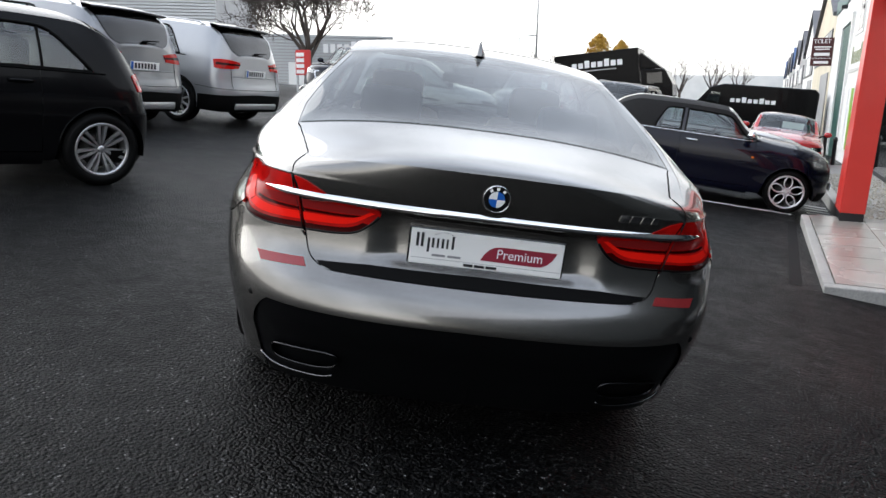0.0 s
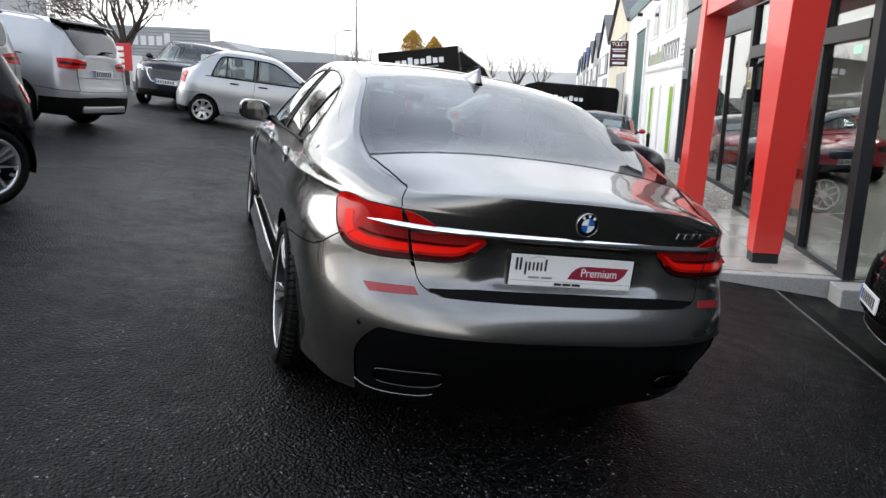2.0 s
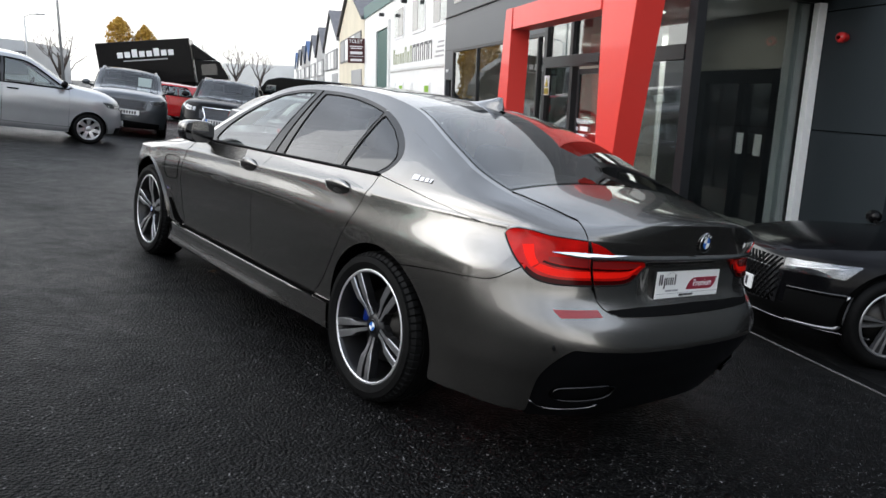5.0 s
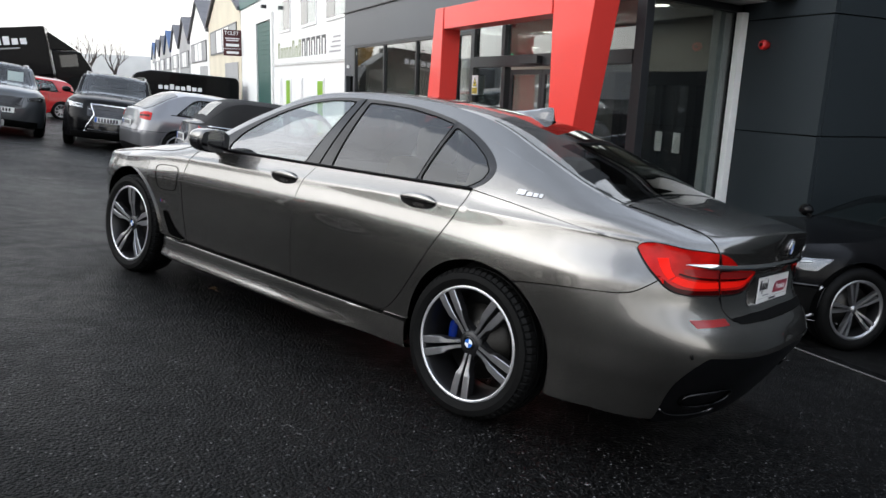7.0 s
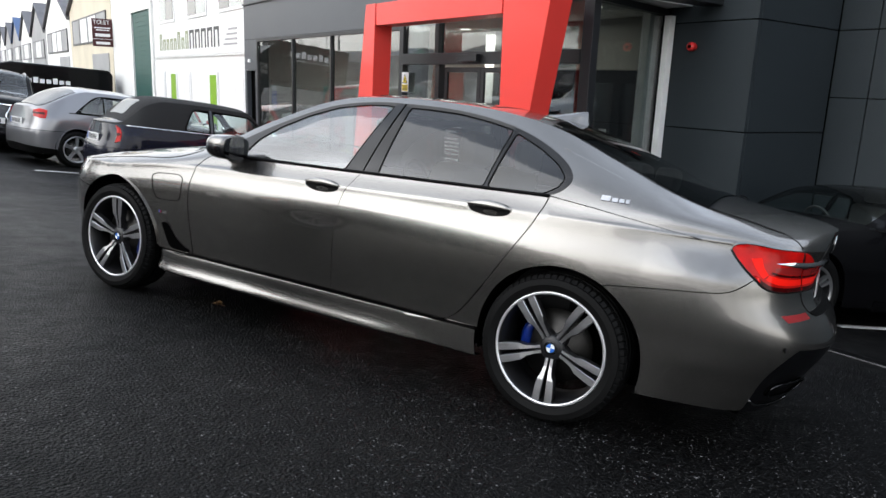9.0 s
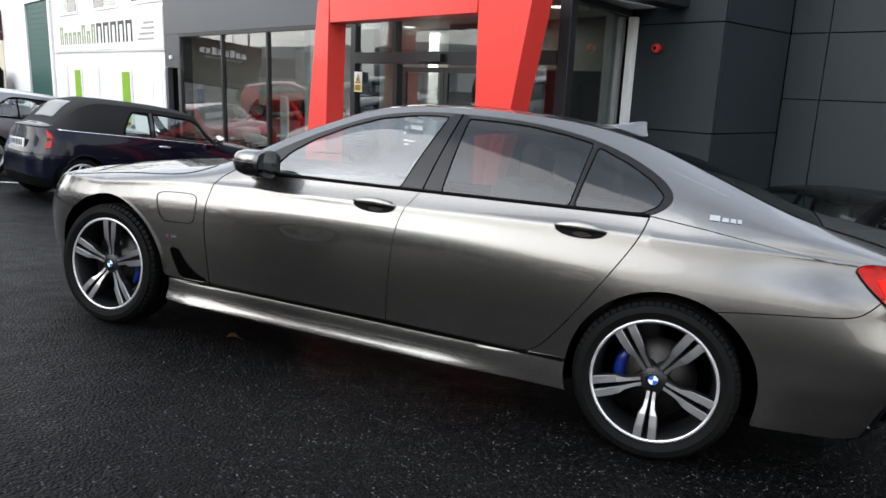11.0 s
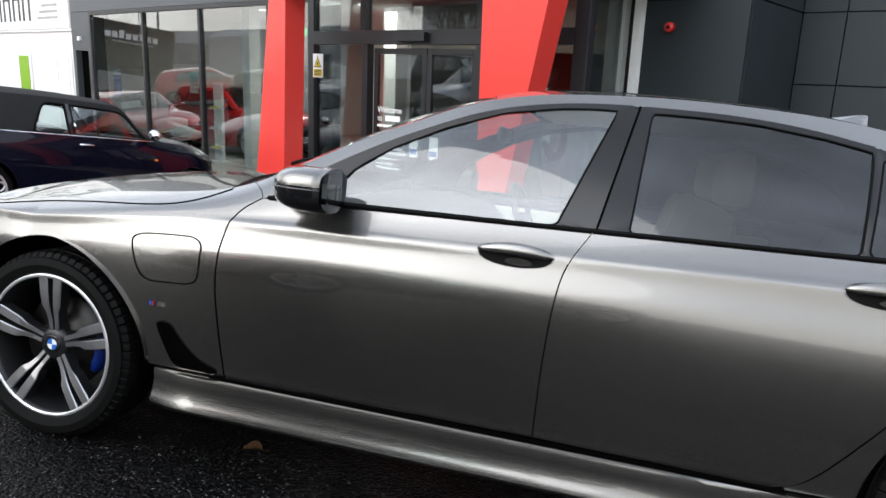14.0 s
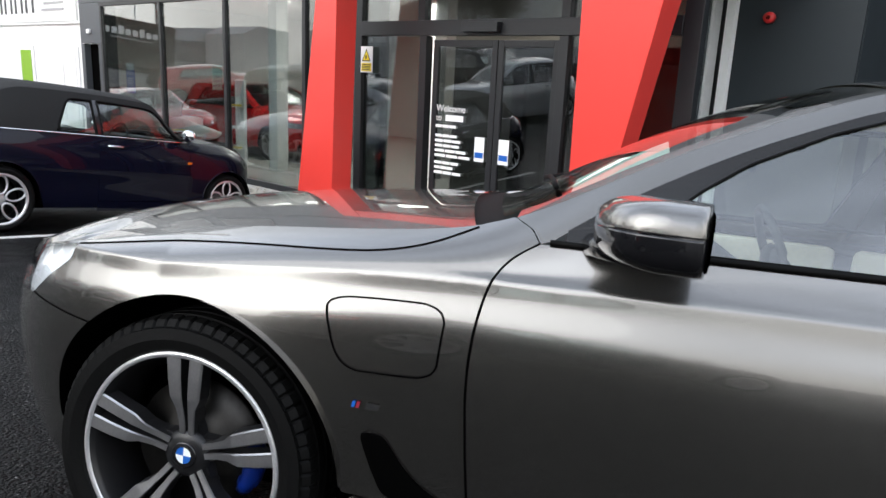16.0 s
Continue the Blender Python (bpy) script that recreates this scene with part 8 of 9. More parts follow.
            part("plate_bar", box_bm(x0, x0 + 0.036, yb + sgn * 0.0065, yb + sgn * 0.008, zp - 0.035, zp + 0.035), INK, pl)
    # cabin: seats, dashboard and steering wheel
    zf = belt - 0.55
    sy = cowl_y - 1.15
    for x in (-0.36, 0.36):
        st = part("seat", box_bm(x - 0.24, x + 0.24, sy - 0.25, sy + 0.30, zf, zf + 0.26, 0.06), DARK_TRIM, car, smooth=True)
        part("seat_back", box_bm(x - 0.23, x + 0.23, sy - 0.38, sy - 0.22, zf + 0.1, zf + 0.78, 0.06), DARK_TRIM, st, smooth=True)
        part("headrest", box_bm(x - 0.13, x + 0.13, sy - 0.40, sy - 0.28, zf + 0.80, zf + 0.98, 0.04), DARK_TRIM, st, smooth=True)
    part("rear_bench", box_bm(-hw + 0.25, hw - 0.25, max(yr + 0.6, sy - 1.25), max(yr + 0.75, sy - 1.05), zf, zf + 0.80, 0.06), DARK_TRIM, car, smooth=True)
    part("dashboard", box_bm(-hw + 0.2, hw - 0.2, cowl_y - 0.45, cowl_y - 0.02, zf + 0.25, belt + 0.02, 0.05), DARK_TRIM, car, smooth=True)
    v, f = tube([(0.36 + 0.17 * math.cos(a), cowl_y - 0.62 + 0.05 * math.sin(a), belt - 0.02 + 0.16 * math.sin(a)) for a in np.linspace(0, 2 * np.pi, 18, endpoint=False)], 0.014, 5, True)
    put("steering_wheel", grow(v, f), DARK_TRIM, car)
    part("floor_pan", box_bm(-hw + 0.16, hw - 0.16, yr + 0.22, yf - 0.35, zs - 0.02, zf, 0.03), DEEP_BLACK, car)
    return car


GLASS_CAR = clear_glass("parked_car_glass", (0.74, 0.82, 0.80))
SOFT_TOP = material("black_canvas", (0.008, 0.008, 0.008), 0.85, 0, grain=0.25, scale=220, bump=0.3)

# wb, fo, ro, W, H, belt, nose, cowl_y, cowl_z, roof_f, roof_r, tail_y, tail_z
HATCH = (2.47, 0.80, 0.56, 1.74, 1.40, 0.93, 0.76, 1.98, 0.98, 1.30, 0.02, -0.46, 0.96, None, 3.2)
SUV = (2.63, 0.86, 0.87, 1.84, 1.60, 1.04, 0.95, 2.05, 1.10, 1.36, -0.42, -0.80, 1.06)
BIGSUV = (2.79, 0.92, 1.02, 1.84, 1.66, 1.08, 1.00, 2.16, 1.14, 1.45, -0.55, -0.95, 1.10)
SMALL = (2.43, 0.68, 0.61, 1.66, 1.55, 0.97, 0.86, 2.10, 1.04, 1.28, 0.26, -0.44, 1.04, None, 2.7)
CABRIO = (2.467, 0.62, 0.55, 1.69, 1.40, 0.93, 0.82, 1.96, 0.98, 1.50, 0.10, -0.34, 0.96, None, 3.4)
COMPACT = (2.70, 0.86, 0.74, 1.78, 1.43, 0.95, 0.80, 2.15, 1.00, 1.45, -0.30, -0.66, 0.98)
HATCHBACK = (2.70, 0.86, 0.74, 1.78, 1.43, 0.95, 0.80, 2.15, 1.0, 1.35, 0.05, -0.60, 0.99, None, 3.3)
COUPE = (2.505, 0.74, 0.82, 1.83, 1.35, 0.92, 0.76, 1.72, 0.97, 0.98, 0.05, -0.62, 0.96)


def rear_at(wx, wy, yaw, side, hw):
    """The rear axle's middle from the ground place of one rear wheel."""
    r = Vector((math.cos(radians(yaw)), math.sin(radians(yaw))))
    return (wx - side * hw * r.x, wy - side * hw * r.y)


def park(label, dims, yaw, place, paint, **k):
    return build_car(label, stand(*place, yaw), paint, dims, **k)


black_hatch = park("glossy black small hatchback seen from its flank", HATCH, 162, rear_at(-3.84, 1.38, 162, -1, 0.80), BLACK_PAINT, wheel="split", R=0.315, lamp_l=0.34, fine=1.3, dlo=1.05, back=0.05)
suv_a = park("silver compact crossover with black lower cladding", SUV, 93, (-7.30, 4.38), MID_SILVER, wheel="ten", R=0.345, clad=True, lamp_l=0.42, rail_bars=True, group="silver crossovers", dlo=1.3, back=0.1)
suv_b = park("light silver compact crossover with black lower cladding", SUV, 93, (-7.30, 6.72), WHITE_SILVER, wheel="ten", R=0.345, clad=True, lamp_l=0.42, rail_bars=True, group="silver crossovers", dlo=1.3, back=0.1)
dark_suv = park("dark blue large crossover with a paper on its windscreen", BIGSUV, 192, (-9.6, 16.35), NAVY_PAINT, wheel="multi", R=0.35, clad=True, rail_bars=True)
small_car = park("silver rounded small hatchback with wheel covers", SMALL, -69, rear_at(-6.80, 10.58, -69, 1, 0.78), SILVER_PAINT, wheel="cover", R=0.29, lamp_l=0.22, lamp_h=0.28, fine=1.2, dlo=2.6, back=0.12)
grey_mpv = park("dark grey crossover with a price paper in its windscreen", SUV, 189, (-5.0, 18.2), DKGREY_PAINT, wheel="multi", R=0.34, rail_bars=True)
black_suv = park("black crossover with a bold dark grille", BIGSUV, 177, (-2.2, 17.4), BLACK_PAINT, wheel="multi", R=0.36, rail_bars=True)
grey_hatch = park("gunmetal grey hatchback parked nose to the wall", HATCHBACK, -76, rear_at(-1.16, 11.5, -76, 1, 0.85), GUN_PAINT, wheel="star", R=0.33, lamp_l=0.26, lamp_h=0.17, dlo=0.9, back=0.15)
convertible = park("dark blue small convertible with a black canvas roof", CABRIO, -84, rear_at(-0.75, 7.95, -84, 1, 0.80), NAVY_PAINT, wheel="petal", R=0.305, doors=1, soft=True, lamp_l=0.02, lamp_h=0.26, rear_lamp_z=0.80, fine=1.5, chrome_waist=True)
red_hatch = park("red hatchback with a price card in its windscreen", COMPACT, 180, (1.75, 18.9), RED_PAINT, wheel="multi", R=0.31)
coupe = park("glossy black coupe with a mesh grille", COUPE, 78, (5.68, 0.76), BLACK_PAINT, wheel="fork", R=0.345, doors=1, lamp_l=0.34, fine=1.6, turn=18)
red_far = park("red car standing farther down the street", COMPACT, 120, (-4.4, 27.0), RED_PAINT, wheel="multi", R=0.31, fine=0.7)


def coupe_face(car):
    """Mesh grille, bright lip and corner blades on the coupe's nose."""
    B = plain_body(*COUPE)
    fm = B.y0f + B.WRAP
    gz0, gz1 = 0.33, 0.70
    for side in (-1, 1):
        q0 = B.fq(0.50, 0.5)
        v, f = B.panel([(q0, gz0), (fm, gz0 - 0.02)], [(fm, gz0 - 0.02), (fm, gz1)], [(q0 - 0.03, gz1 - 0.03), (fm, gz1)], [(q0, gz0), (q0 - 0.03, gz1 - 0.03)], 14, 8, 0, 0.010, 0.02, side)
        gr = put("grille_frame", grow(v, f), GLOSS_BLACK, car, "wide black grille")
        for k in range(11):
            for sl in (-1, 1):
                qa = q0 + (fm - q0) * (k / 10)
                qs = np.linspace(qa, qa + sl * 0.22, 10)
                zs = np.linspace(gz0, gz1 - 0.03, 10)
                ok = (qs > q0) & (qs < fm)
                if ok.sum() < 3:
                    continue
                P = B.spot(qs[ok], zs[ok]) + (0.006, 0.014, 0)
                v, f = tube([(side * a, b, c) for a, b, c in P], 0.006, 5)
                put("grille_wire", grow(v, f), MATT_BLACK, gr)
        qs = np.linspace(B.fq(0.86, 0.2), fm, 24)
        P = B.spot(qs, np.full(24, 0.215)) + (0.0, 0.02, 0)
        v, f = tube([(side * a, b, c) for a, b, c in P], 0.010, 6)
        put("front_lip", grow(v, f), DARK_CHROME, car, "dark grey lip under the bumper")
        # corner intake, its bright upright blade turning in along the foot
        qa, qb = B.fq(0.84, 0.4), B.fq(0.56, 0.4)
        v, f = B.panel([(qa, 0.25), (qb, 0.24)], [(qb, 0.24), (qb, 0.46)], [(qa - 0.02, 0.48), (qb, 0.46)], [(qa, 0.25), (qa - 0.02, 0.48)], 10, 6, 0, 0.012, 0.0, side)
        intake = put("corner_intake", grow(v, f), MATT_BLACK, car, "black mesh corner intake")
        line = soft_line([(qa - 0.02, 0.50), (qa - 0.012, 0.40), (qa, 0.27), (qa + 0.05, 0.238), (qb, 0.225)], 24, 1)
        P = B.spot(line[:, 0], line[:, 1]) + (0.012, 0.012, 0)
        v, f = tube([(side * a, b, c) for a, b, c in P], np.linspace(0.020, 0.008, 24), 6)
        put("corner_blade", grow(v, f), POLISHED, intake, "satin silver blade at the bumper corner")
        line = soft_line([(qa - 0.02, 0.50), (qb, 0.475)], 8, 0)
        P = B.spot(line[:, 0], line[:, 1]) + (0.008, 0.010, 0)
        v, f = tube([(side * a, b, c) for a, b, c in P], 0.010, 6)
        put("intake_frame", grow(v, f), GLOSS_BLACK, intake)
        # day-light strip in the dark lamp
        hz = COUPE[6] - 0.10
        line = soft_line([(B.fq(0.80, hz), hz + 0.02), (B.fq(0.70, hz), hz - 0.005), (B.fq(0.52, hz), hz - 0.035)], 14, 1)
        P = B.spot(line[:, 0], line[:, 1]) + (0.010, 0.012, 0)
        v, f = tube([(side * a, b, c) for a, b, c in P], 0.006, 5)
        put("lamp_strip", grow(v, f), HEAD_WHITE, car, "bright strip in the headlamp")


coupe_face(coupe)


def bold_face(car, dims, shape, chrome):
    """A large dark grille with slats inside a bright outline on a crossover's nose; shape lists (half width, height) from the top down."""
    B = plain_body(*dims)
    xs, zs = [p[0] for p in shape], [p[1] for p in shape]
    rows = np.linspace(zs[0], zs[-1], 14)
    wide = np.interp(-rows, [-z for z in zs], xs)

    def on(x, z, out):
        p = B.spot(np.array(B.fq(max(abs(x), 0.004), z)), np.array(z))
        return (x, float(p[1]) + out, z)
    P = np.array([[on(w * u, z, 0.014) for u in np.linspace(-1, 1, 15)] for w, z in zip(wide, rows)])
    gr = put("front_grille", grow(*sheet(P)), GLOSS_BLACK, car, "large black grille in a bright outline")
    edge = [on(-w, z, 0.018) for w, z in zip(wide, rows)] + [on(w, z, 0.018) for w, z in zip(wide[::-1], rows[::-1])]
    put("grille_outline", grow(*tube(edge, 0.014, 6, True)), chrome, gr)
    for z in rows[2:-1:2]:
        w = float(np.interp(-z, -rows, wide)) - 0.03
        put("grille_slat", grow(*tube([on(w * u, z, 0.020) for u in np.linspace(-1, 1, 9)], 0.007, 5)), DARK_CHROME, gr)


bold_face(black_suv, BIGSUV, ((0.36, 0.93), (0.27, 0.72), (0.46, 0.36)), CHROME)
bold_face(dark_suv, BIGSUV, ((0.50, 0.90), (0.48, 0.78), (0.34, 0.60)), CHROME)
bold_face(grey_mpv, SUV, ((0.44, 0.86), (0.36, 0.70)), DARK_CHROME)
part("price_card", box_bm(-0.40, 0.10, 1.62, 1.63, 1.06, 1.22), WHITE_INK, red_hatch, "white price card behind the windscreen")
part("price_card", box_bm(-0.52, -0.14, 1.36, 1.58, 0.944, 0.948), WHITE_INK, coupe, "white price card behind the windscreen")
part("side_repeater", box_bm(0.835, 0.850, 1.90, 1.945, 0.70, 0.725, 0.005), AMBER, convertible, "amber side repeater", smooth=True)

for c in (grey_mpv, dark_suv):
    part("price_paper", box_bm(-0.52, -0.20, 1.58, 1.584, 1.18, 1.40, 0), WHITE_INK, c, "white price paper behind the windscreen")
# the showroom's own things, seen through the shop windows
m_in = Matrix.Translation((6.2, 15.1, FLOOR - 0.002)) @ Matrix.Rotation(radians(180), 4, "Z")
show_car = build_car("red hatchback on show inside the showroom", m_in, RED_PAINT, COMPACT, wheel="multi", R=0.31, fine=0.8)


def tub_chair(x, y, turn, label):
    """A round tub chair: white shell on a thin swivel foot, red seat pad."""
    ch = thing("tub_chair", label, "chair", Matrix.Translation((x, y, FLOOR - 0.003)) @ Matrix.Rotation(radians(turn), 4, "Z"), "showroom chairs")
    n, rows = 32, 8
    v = []
    for i in range(rows):
        t = i / (rows - 1)
        r = 0.16 + 0.20 * math.sin(t * math.pi / 2)
        for k in range(n):
            a = 2 * math.pi * k / n
            back = 0.5 + 0.5 * math.cos(a)
            v.append((r * math.cos(a), r * math.sin(a), 0.30 + (0.14 + 0.26 * back) * t ** 1.6))
    f = [(i * n + k, i * n + (k + 1) % n, (i + 1) * n + (k + 1) % n, (i + 1) * n + k) for i in range(rows - 1) for k in range(n)] + [tuple(range(n))[::-1]]
    sh = put("shell", grow(v, f), WHITE_INK, ch, "white moulded shell")
    md = sh.modifiers.new("thickness", "SOLIDIFY")
    md.thickness = 0.02
    v, f = lathe([(0.36, 0.0), (0.44, 0.05), (0.445, 0.24), (0.40, 0.27), (0.33, 0.26)], 28, "z")
    put("seat_pad", grow(v, f), RED_PAD, ch, "red seat pad")
    v, f = lathe([(0.0, 0.24), (0.012, 0.235), (0.02, 0.03), (0.31, 0.025)], 24, "z")
    put("foot", grow(v, f), CHROME, ch)
    return ch


RED_PAD = material("red_wool", (0.40, 0.03, 0.02), 0.8, 0, grain=0.15, scale=120)
tub_chair(4.75, 13.75, 160, "white tub chair with a red pad by the window")
tub_chair(5.05, 14.9, 250, "white tub chair with a red pad beside a low table")
stand_ = thing("brochure_stand", "slim white brochure stand with yellow leaflets", "stand")
part("upright", box_bm(4.55, 4.61, 12.02, 12.30, FLOOR + 0.02, 1.28, 0.01), WHITE_INK, stand_)
part("foot_plate", box_bm(4.42, 4.74, 12.0, 12.32, FLOOR - 0.004, FLOOR + 0.02, 0.004), WHITE_INK, stand_)
for z, mt in ((0.05, YELLOW), (0.42, WHITE_INK), (0.80, YELLOW)):
    part("tray", box_bm(4.42, 4.55, 12.04, 12.28, z, z + 0.02, 0.004), WHITE_INK, stand_)
    part("leaflets", box_bm(4.44, 4.53, 12.07, 12.25, z + 0.021, z + 0.05, 0.003), mt, stand_, "stack of leaflets")
tb = thing("low_table", "low round table with leaflets in the showroom", "table", Matrix.Translation((4.55, 14.35, FLOOR - 0.003)))
put("table_top", grow(*lathe([(0.40, 0.0), (0.42, 0.30), (0.44, 0.30), (0.44, 0.0)], 28, "z")), WHITE_INK, tb)
put("table_foot", grow(*lathe([(0.0, 0.20), (0.015, 0.20), (0.03, 0.025), (0.40, 0.025)], 20, "z")), CHROME, tb)
part("leaflet", box_bm(-0.12, 0.10, -0.15, 0.0, 0.441, 0.452, 0.002), YELLOW, tb)
poster = thing("window_poster", "blue and white notice poster stuck inside the shop glass", "poster")
part("poster_sheet", box_bm(3.674, 3.678, 14.24, 14.56, 0.93, 1.35, 0), material("poster_blue", (0.06, 0.09, 0.38), 0.4, stain=0.1), poster)
part("poster_head", box_bm(3.674, 3.678, 14.24, 14.56, 1.353, 1.48, 0), WHITE_INK, poster)
ob = put("poster_word", text_mesh("NOTICE", 0.075, "lettering", 0.0004, "CENTER"), WHITE_INK, poster)
ob.matrix_local = Matrix.Translation((3.6725, 14.40, 1.27)) @ Matrix.Rotation(radians(-90), 4, "Z")
for k in range(6):
    part("text_bar", box_bm(3.6725, 3.6735, 14.28 + 0.01 * (k % 3), 14.52 - 0.02 * (k % 2), 0.97 + 0.045 * k, 0.985 + 0.045 * k, 0), WHITE_INK, poster)
card = thing("window_card", "pale green card stuck inside the shop glass", "poster")
part("card_sheet", box_bm(3.674, 3.678, 11.31, 11.59, 1.12, 1.51, 0), material("card_green", (0.42, 0.62, 0.52), 0.5), card)
for k in range(4):
    part("text_bar", box_bm(3.6725, 3.6735, 11.34, 11.56 - 0.03 * (k % 2), 1.18 + 0.07 * k, 1.20 + 0.07 * k, 0), GREY_INK, card)


def fallen_leaf(x, y, turn, size, label):
    """A curled dead leaf with a stalk on the wet ground."""
    lf = thing("fallen_leaf", label, "leaf", Matrix.Translation((x, y, ground_z(x, y) + 0.003)) @ Matrix.Rotation(radians(turn), 4, "Z"), "fallen leaves")
    n = 10
    v, f = [], []
    for i in range(n):
        t = i / (n - 1)
        w = size * 0.42 * math.sin(math.pi * t) ** 0.7 * (1 + 0.18 * math.sin(9 * t * math.pi))
        for s in (-1, 0, 1):
            v.append((s * w, (t - 0.5) * size, 0.010 * abs(s) + 0.012 * math.sin(math.pi * t)))
    f = [(i * 3 + k, i * 3 + k + 1, i * 3 + k + 4, i * 3 + k + 3) for i in range(n - 1) for k in (0, 1)]
    put("blade", grow(v, f), LEAF_BROWN, lf)
    put("stalk", grow(*tube([(0, -size * 0.5, 0.004), (size * 0.06, -size * 0.72, 0.002), (size * 0.02, -size * 0.85, 0.002)], 0.0015, 5)), LEAF_BROWN, lf)
    return lf


LEAF_BROWN = material("dead_leaf", (0.10, 0.055, 0.022), 0.6, 0, grain=0.3, scale=60)
fallen_leaf(-1.63, 1.80, 35, 0.075, "curled brown leaf lying on the damp asphalt")
fallen_leaf(-1.95, -1.55, 110, 0.05, "small brown leaf lying on the damp asphalt")

# ---- delivery vehicles, warehouse, trees and poles ----
def far_vehicle(label, name, m):
    return thing(name, label, "truck" if name == "box_truck" else "van", m)


def wordmark(parent, m, width, height, mat):
    """A trade name drawn as plain bars."""
    rng = random.Random(3)
    x = 0.0
    for k in range(8):
        w = width * 0.095
        h = height * (1.0 if k in (2, 5) else 0.72)
        b = part("name_bar", box_bm(x, x + w, -0.004, 0.004, 0, h * 0.9, 0), mat, parent)
        b.matrix_local = m
        x += width * 0.128


truck = far_vehicle("black box truck with a pale name on its side", "box_truck", Matrix.Translation((-9.05, 36.0, ground_z(-7, 36)+0.0)) @ Matrix.Rotation(radians(-6), 4, "Y"))
part("cargo_box", box_bm(0, 4.45, 0, 2.3, 0.95, 3.14, 0.03), BLACK_PAINT, truck)
part("deck", box_bm(0, 4.45, 0.1, 2.2, 0.75, 0.945, 0.02), MATT_BLACK, truck)
wordmark(truck, Matrix.Translation((0.95, -0.008, 2.36)), 2.7, 0.42, WHITE_INK)
part("name_line", box_bm(1.2, 3.3, -0.008, -0.002, 2.17, 2.23), GREY_WALL, truck)
part("cab", prism_bm([(4.55, 0.5), (6.1, 0.5), (6.1, 1.15), (5.75, 1.9), (4.55, 2.05)], "y", 0.1, 2.2, 0.05), BLACK_PAINT, truck)
part("roof_deflector", prism_bm([(4.5, 2.06), (5.6, 1.98), (4.6, 2.85), (4.5, 2.85)], "y", 0.15, 2.15, 0.03), BLACK_PAINT, truck)
part("cab_window", box_bm(4.85, 5.6, 0.06, 0.098, 1.25, 1.8, 0.0), GLASS_TINT, truck)
for x in (0.9, 5.3):
    v, f = lathe([(-0.12, 0.0), (-0.12, 0.38), (0.12, 0.38), (0.12, 0.0)], 20, "z")
    put("wheel", grow([(x + a, 0.2 + c, 0.38 + b) for a, b, c in v], f, smooth=False), RUBBER, truck)
van = far_vehicle("long black panel van with a pale name on its side", "panel_van", Matrix.Translation((-2.6, 34.6, ground_z(0.2, 34.6) - 0.12)) @ Matrix.Rotation(radians(3), 4, "Y") @ Matrix.Scale(1.15, 4))
part("body", prism_bm([(0, 0.35), (5.3, 0.35), (5.3, 2.25), (5.15, 2.42), (1.7, 2.45), (1.15, 2.3), (0.55, 1.45), (0.05, 1.2)], "y", 0, 1.95, 0.06), BLACK_PAINT, van)
part("cab_window", prism_bm([(0.75, 1.4), (1.55, 1.4), (1.55, 2.1), (1.2, 2.1)], "y", -0.012, -0.002), GLASS_CAR, van)
part("windscreen", prism_bm([(0.50, 1.42), (0.56, 1.42), (1.2, 2.28), (1.14, 2.28)], "y", 0.12, 1.83), GLASS_CAR, van)
part("side_rail", box_bm(1.7, 5.25, -0.015, -0.002, 0.95, 1.02), MATT_BLACK, van)
wordmark(van, Matrix.Translation((2.0, -0.02, 1.72)), 1.75, 0.24, WHITE_INK)
for x in (0.95, 4.3):
    v, f = lathe([(-0.11, 0.0), (-0.11, 0.34), (0.11, 0.34), (0.11, 0.0)], 20, "z")
    put("wheel", grow([(x + a, 0.15 + c, 0.34 + b) for a, b, c in v], f, smooth=False), RUBBER, van)

# ribbed steel warehouse across the yard
shed = thing("warehouse", "long silver ribbed steel warehouse with low doors", "building", kind="structure")
A, D = Vector((-17.6, 30.7)), Vector((-39.0, 20.0))
run = (D - A)
L = run.length
run.normalize()
shed.matrix_world = Matrix.Translation((A.x, A.y, 0.8)) @ Matrix.Rotation(math.atan2(run.y, run.x), 4, "Z")
part("wall_body", box_bm(-1.0, 8, -10, -0.06, -1.5, 3.30), GREY_WALL, shed)
part("wall_body", box_bm(8, L + 22, -10, -0.06, -1.5, 5.9), GREY_WALL, shed)
for k in range(45):
    z = -1.0 + k * 0.155
    if z < 3.20:
        part("rib", box_bm(-1.02, 7.99, -0.058, -0.002 + 0.03, z, z + 0.105, 0.0), CORRUGATED, shed)
    if z < 5.85:
        part("rib", box_bm(8.0, L + 22, -0.058, 0.03, z, z + 0.105, 0.0), CORRUGATED, shed)
for x0, x1, z1 in ((2.2, 4.4, 1.9), (6.5, 7.6, 1.3), (13.0, 16.0, 1.9), (18.0, 21.0, 1.9)):
    part("door", box_bm(x0, x1, 0.032, 0.09, -1.2, z1, 0.01), FRAME_GREY if x0 > 10 else WHITE_WALL, shed, "plain loading door")
for k in range(5):
    part("sign_bar", box_bm(0.9 + 0.36 * k, 1.15 + 0.36 * k, 0.035, 0.06, 2.4, 2.85 if k else 3.0), WHITE_INK, shed)
low = thing("low_building", "low grey flat-roofed building beyond the yard", "building", kind="structure")
part("wall_body", prism_bm([(-30.0, 0.5), (-25.5, 0.5), (-25.5, 4.3), (-27.0, 5.0), (-30.0, 4.7)], "y", 54, 60), GREY_WALL, low)
part("wall_body", prism_bm([(-28.6, 0.5), (-19.5, 0.5), (-19.5, 4.4), (-28.6, 5.0)], "y", 60.5, 74), CORRUGATED, low)
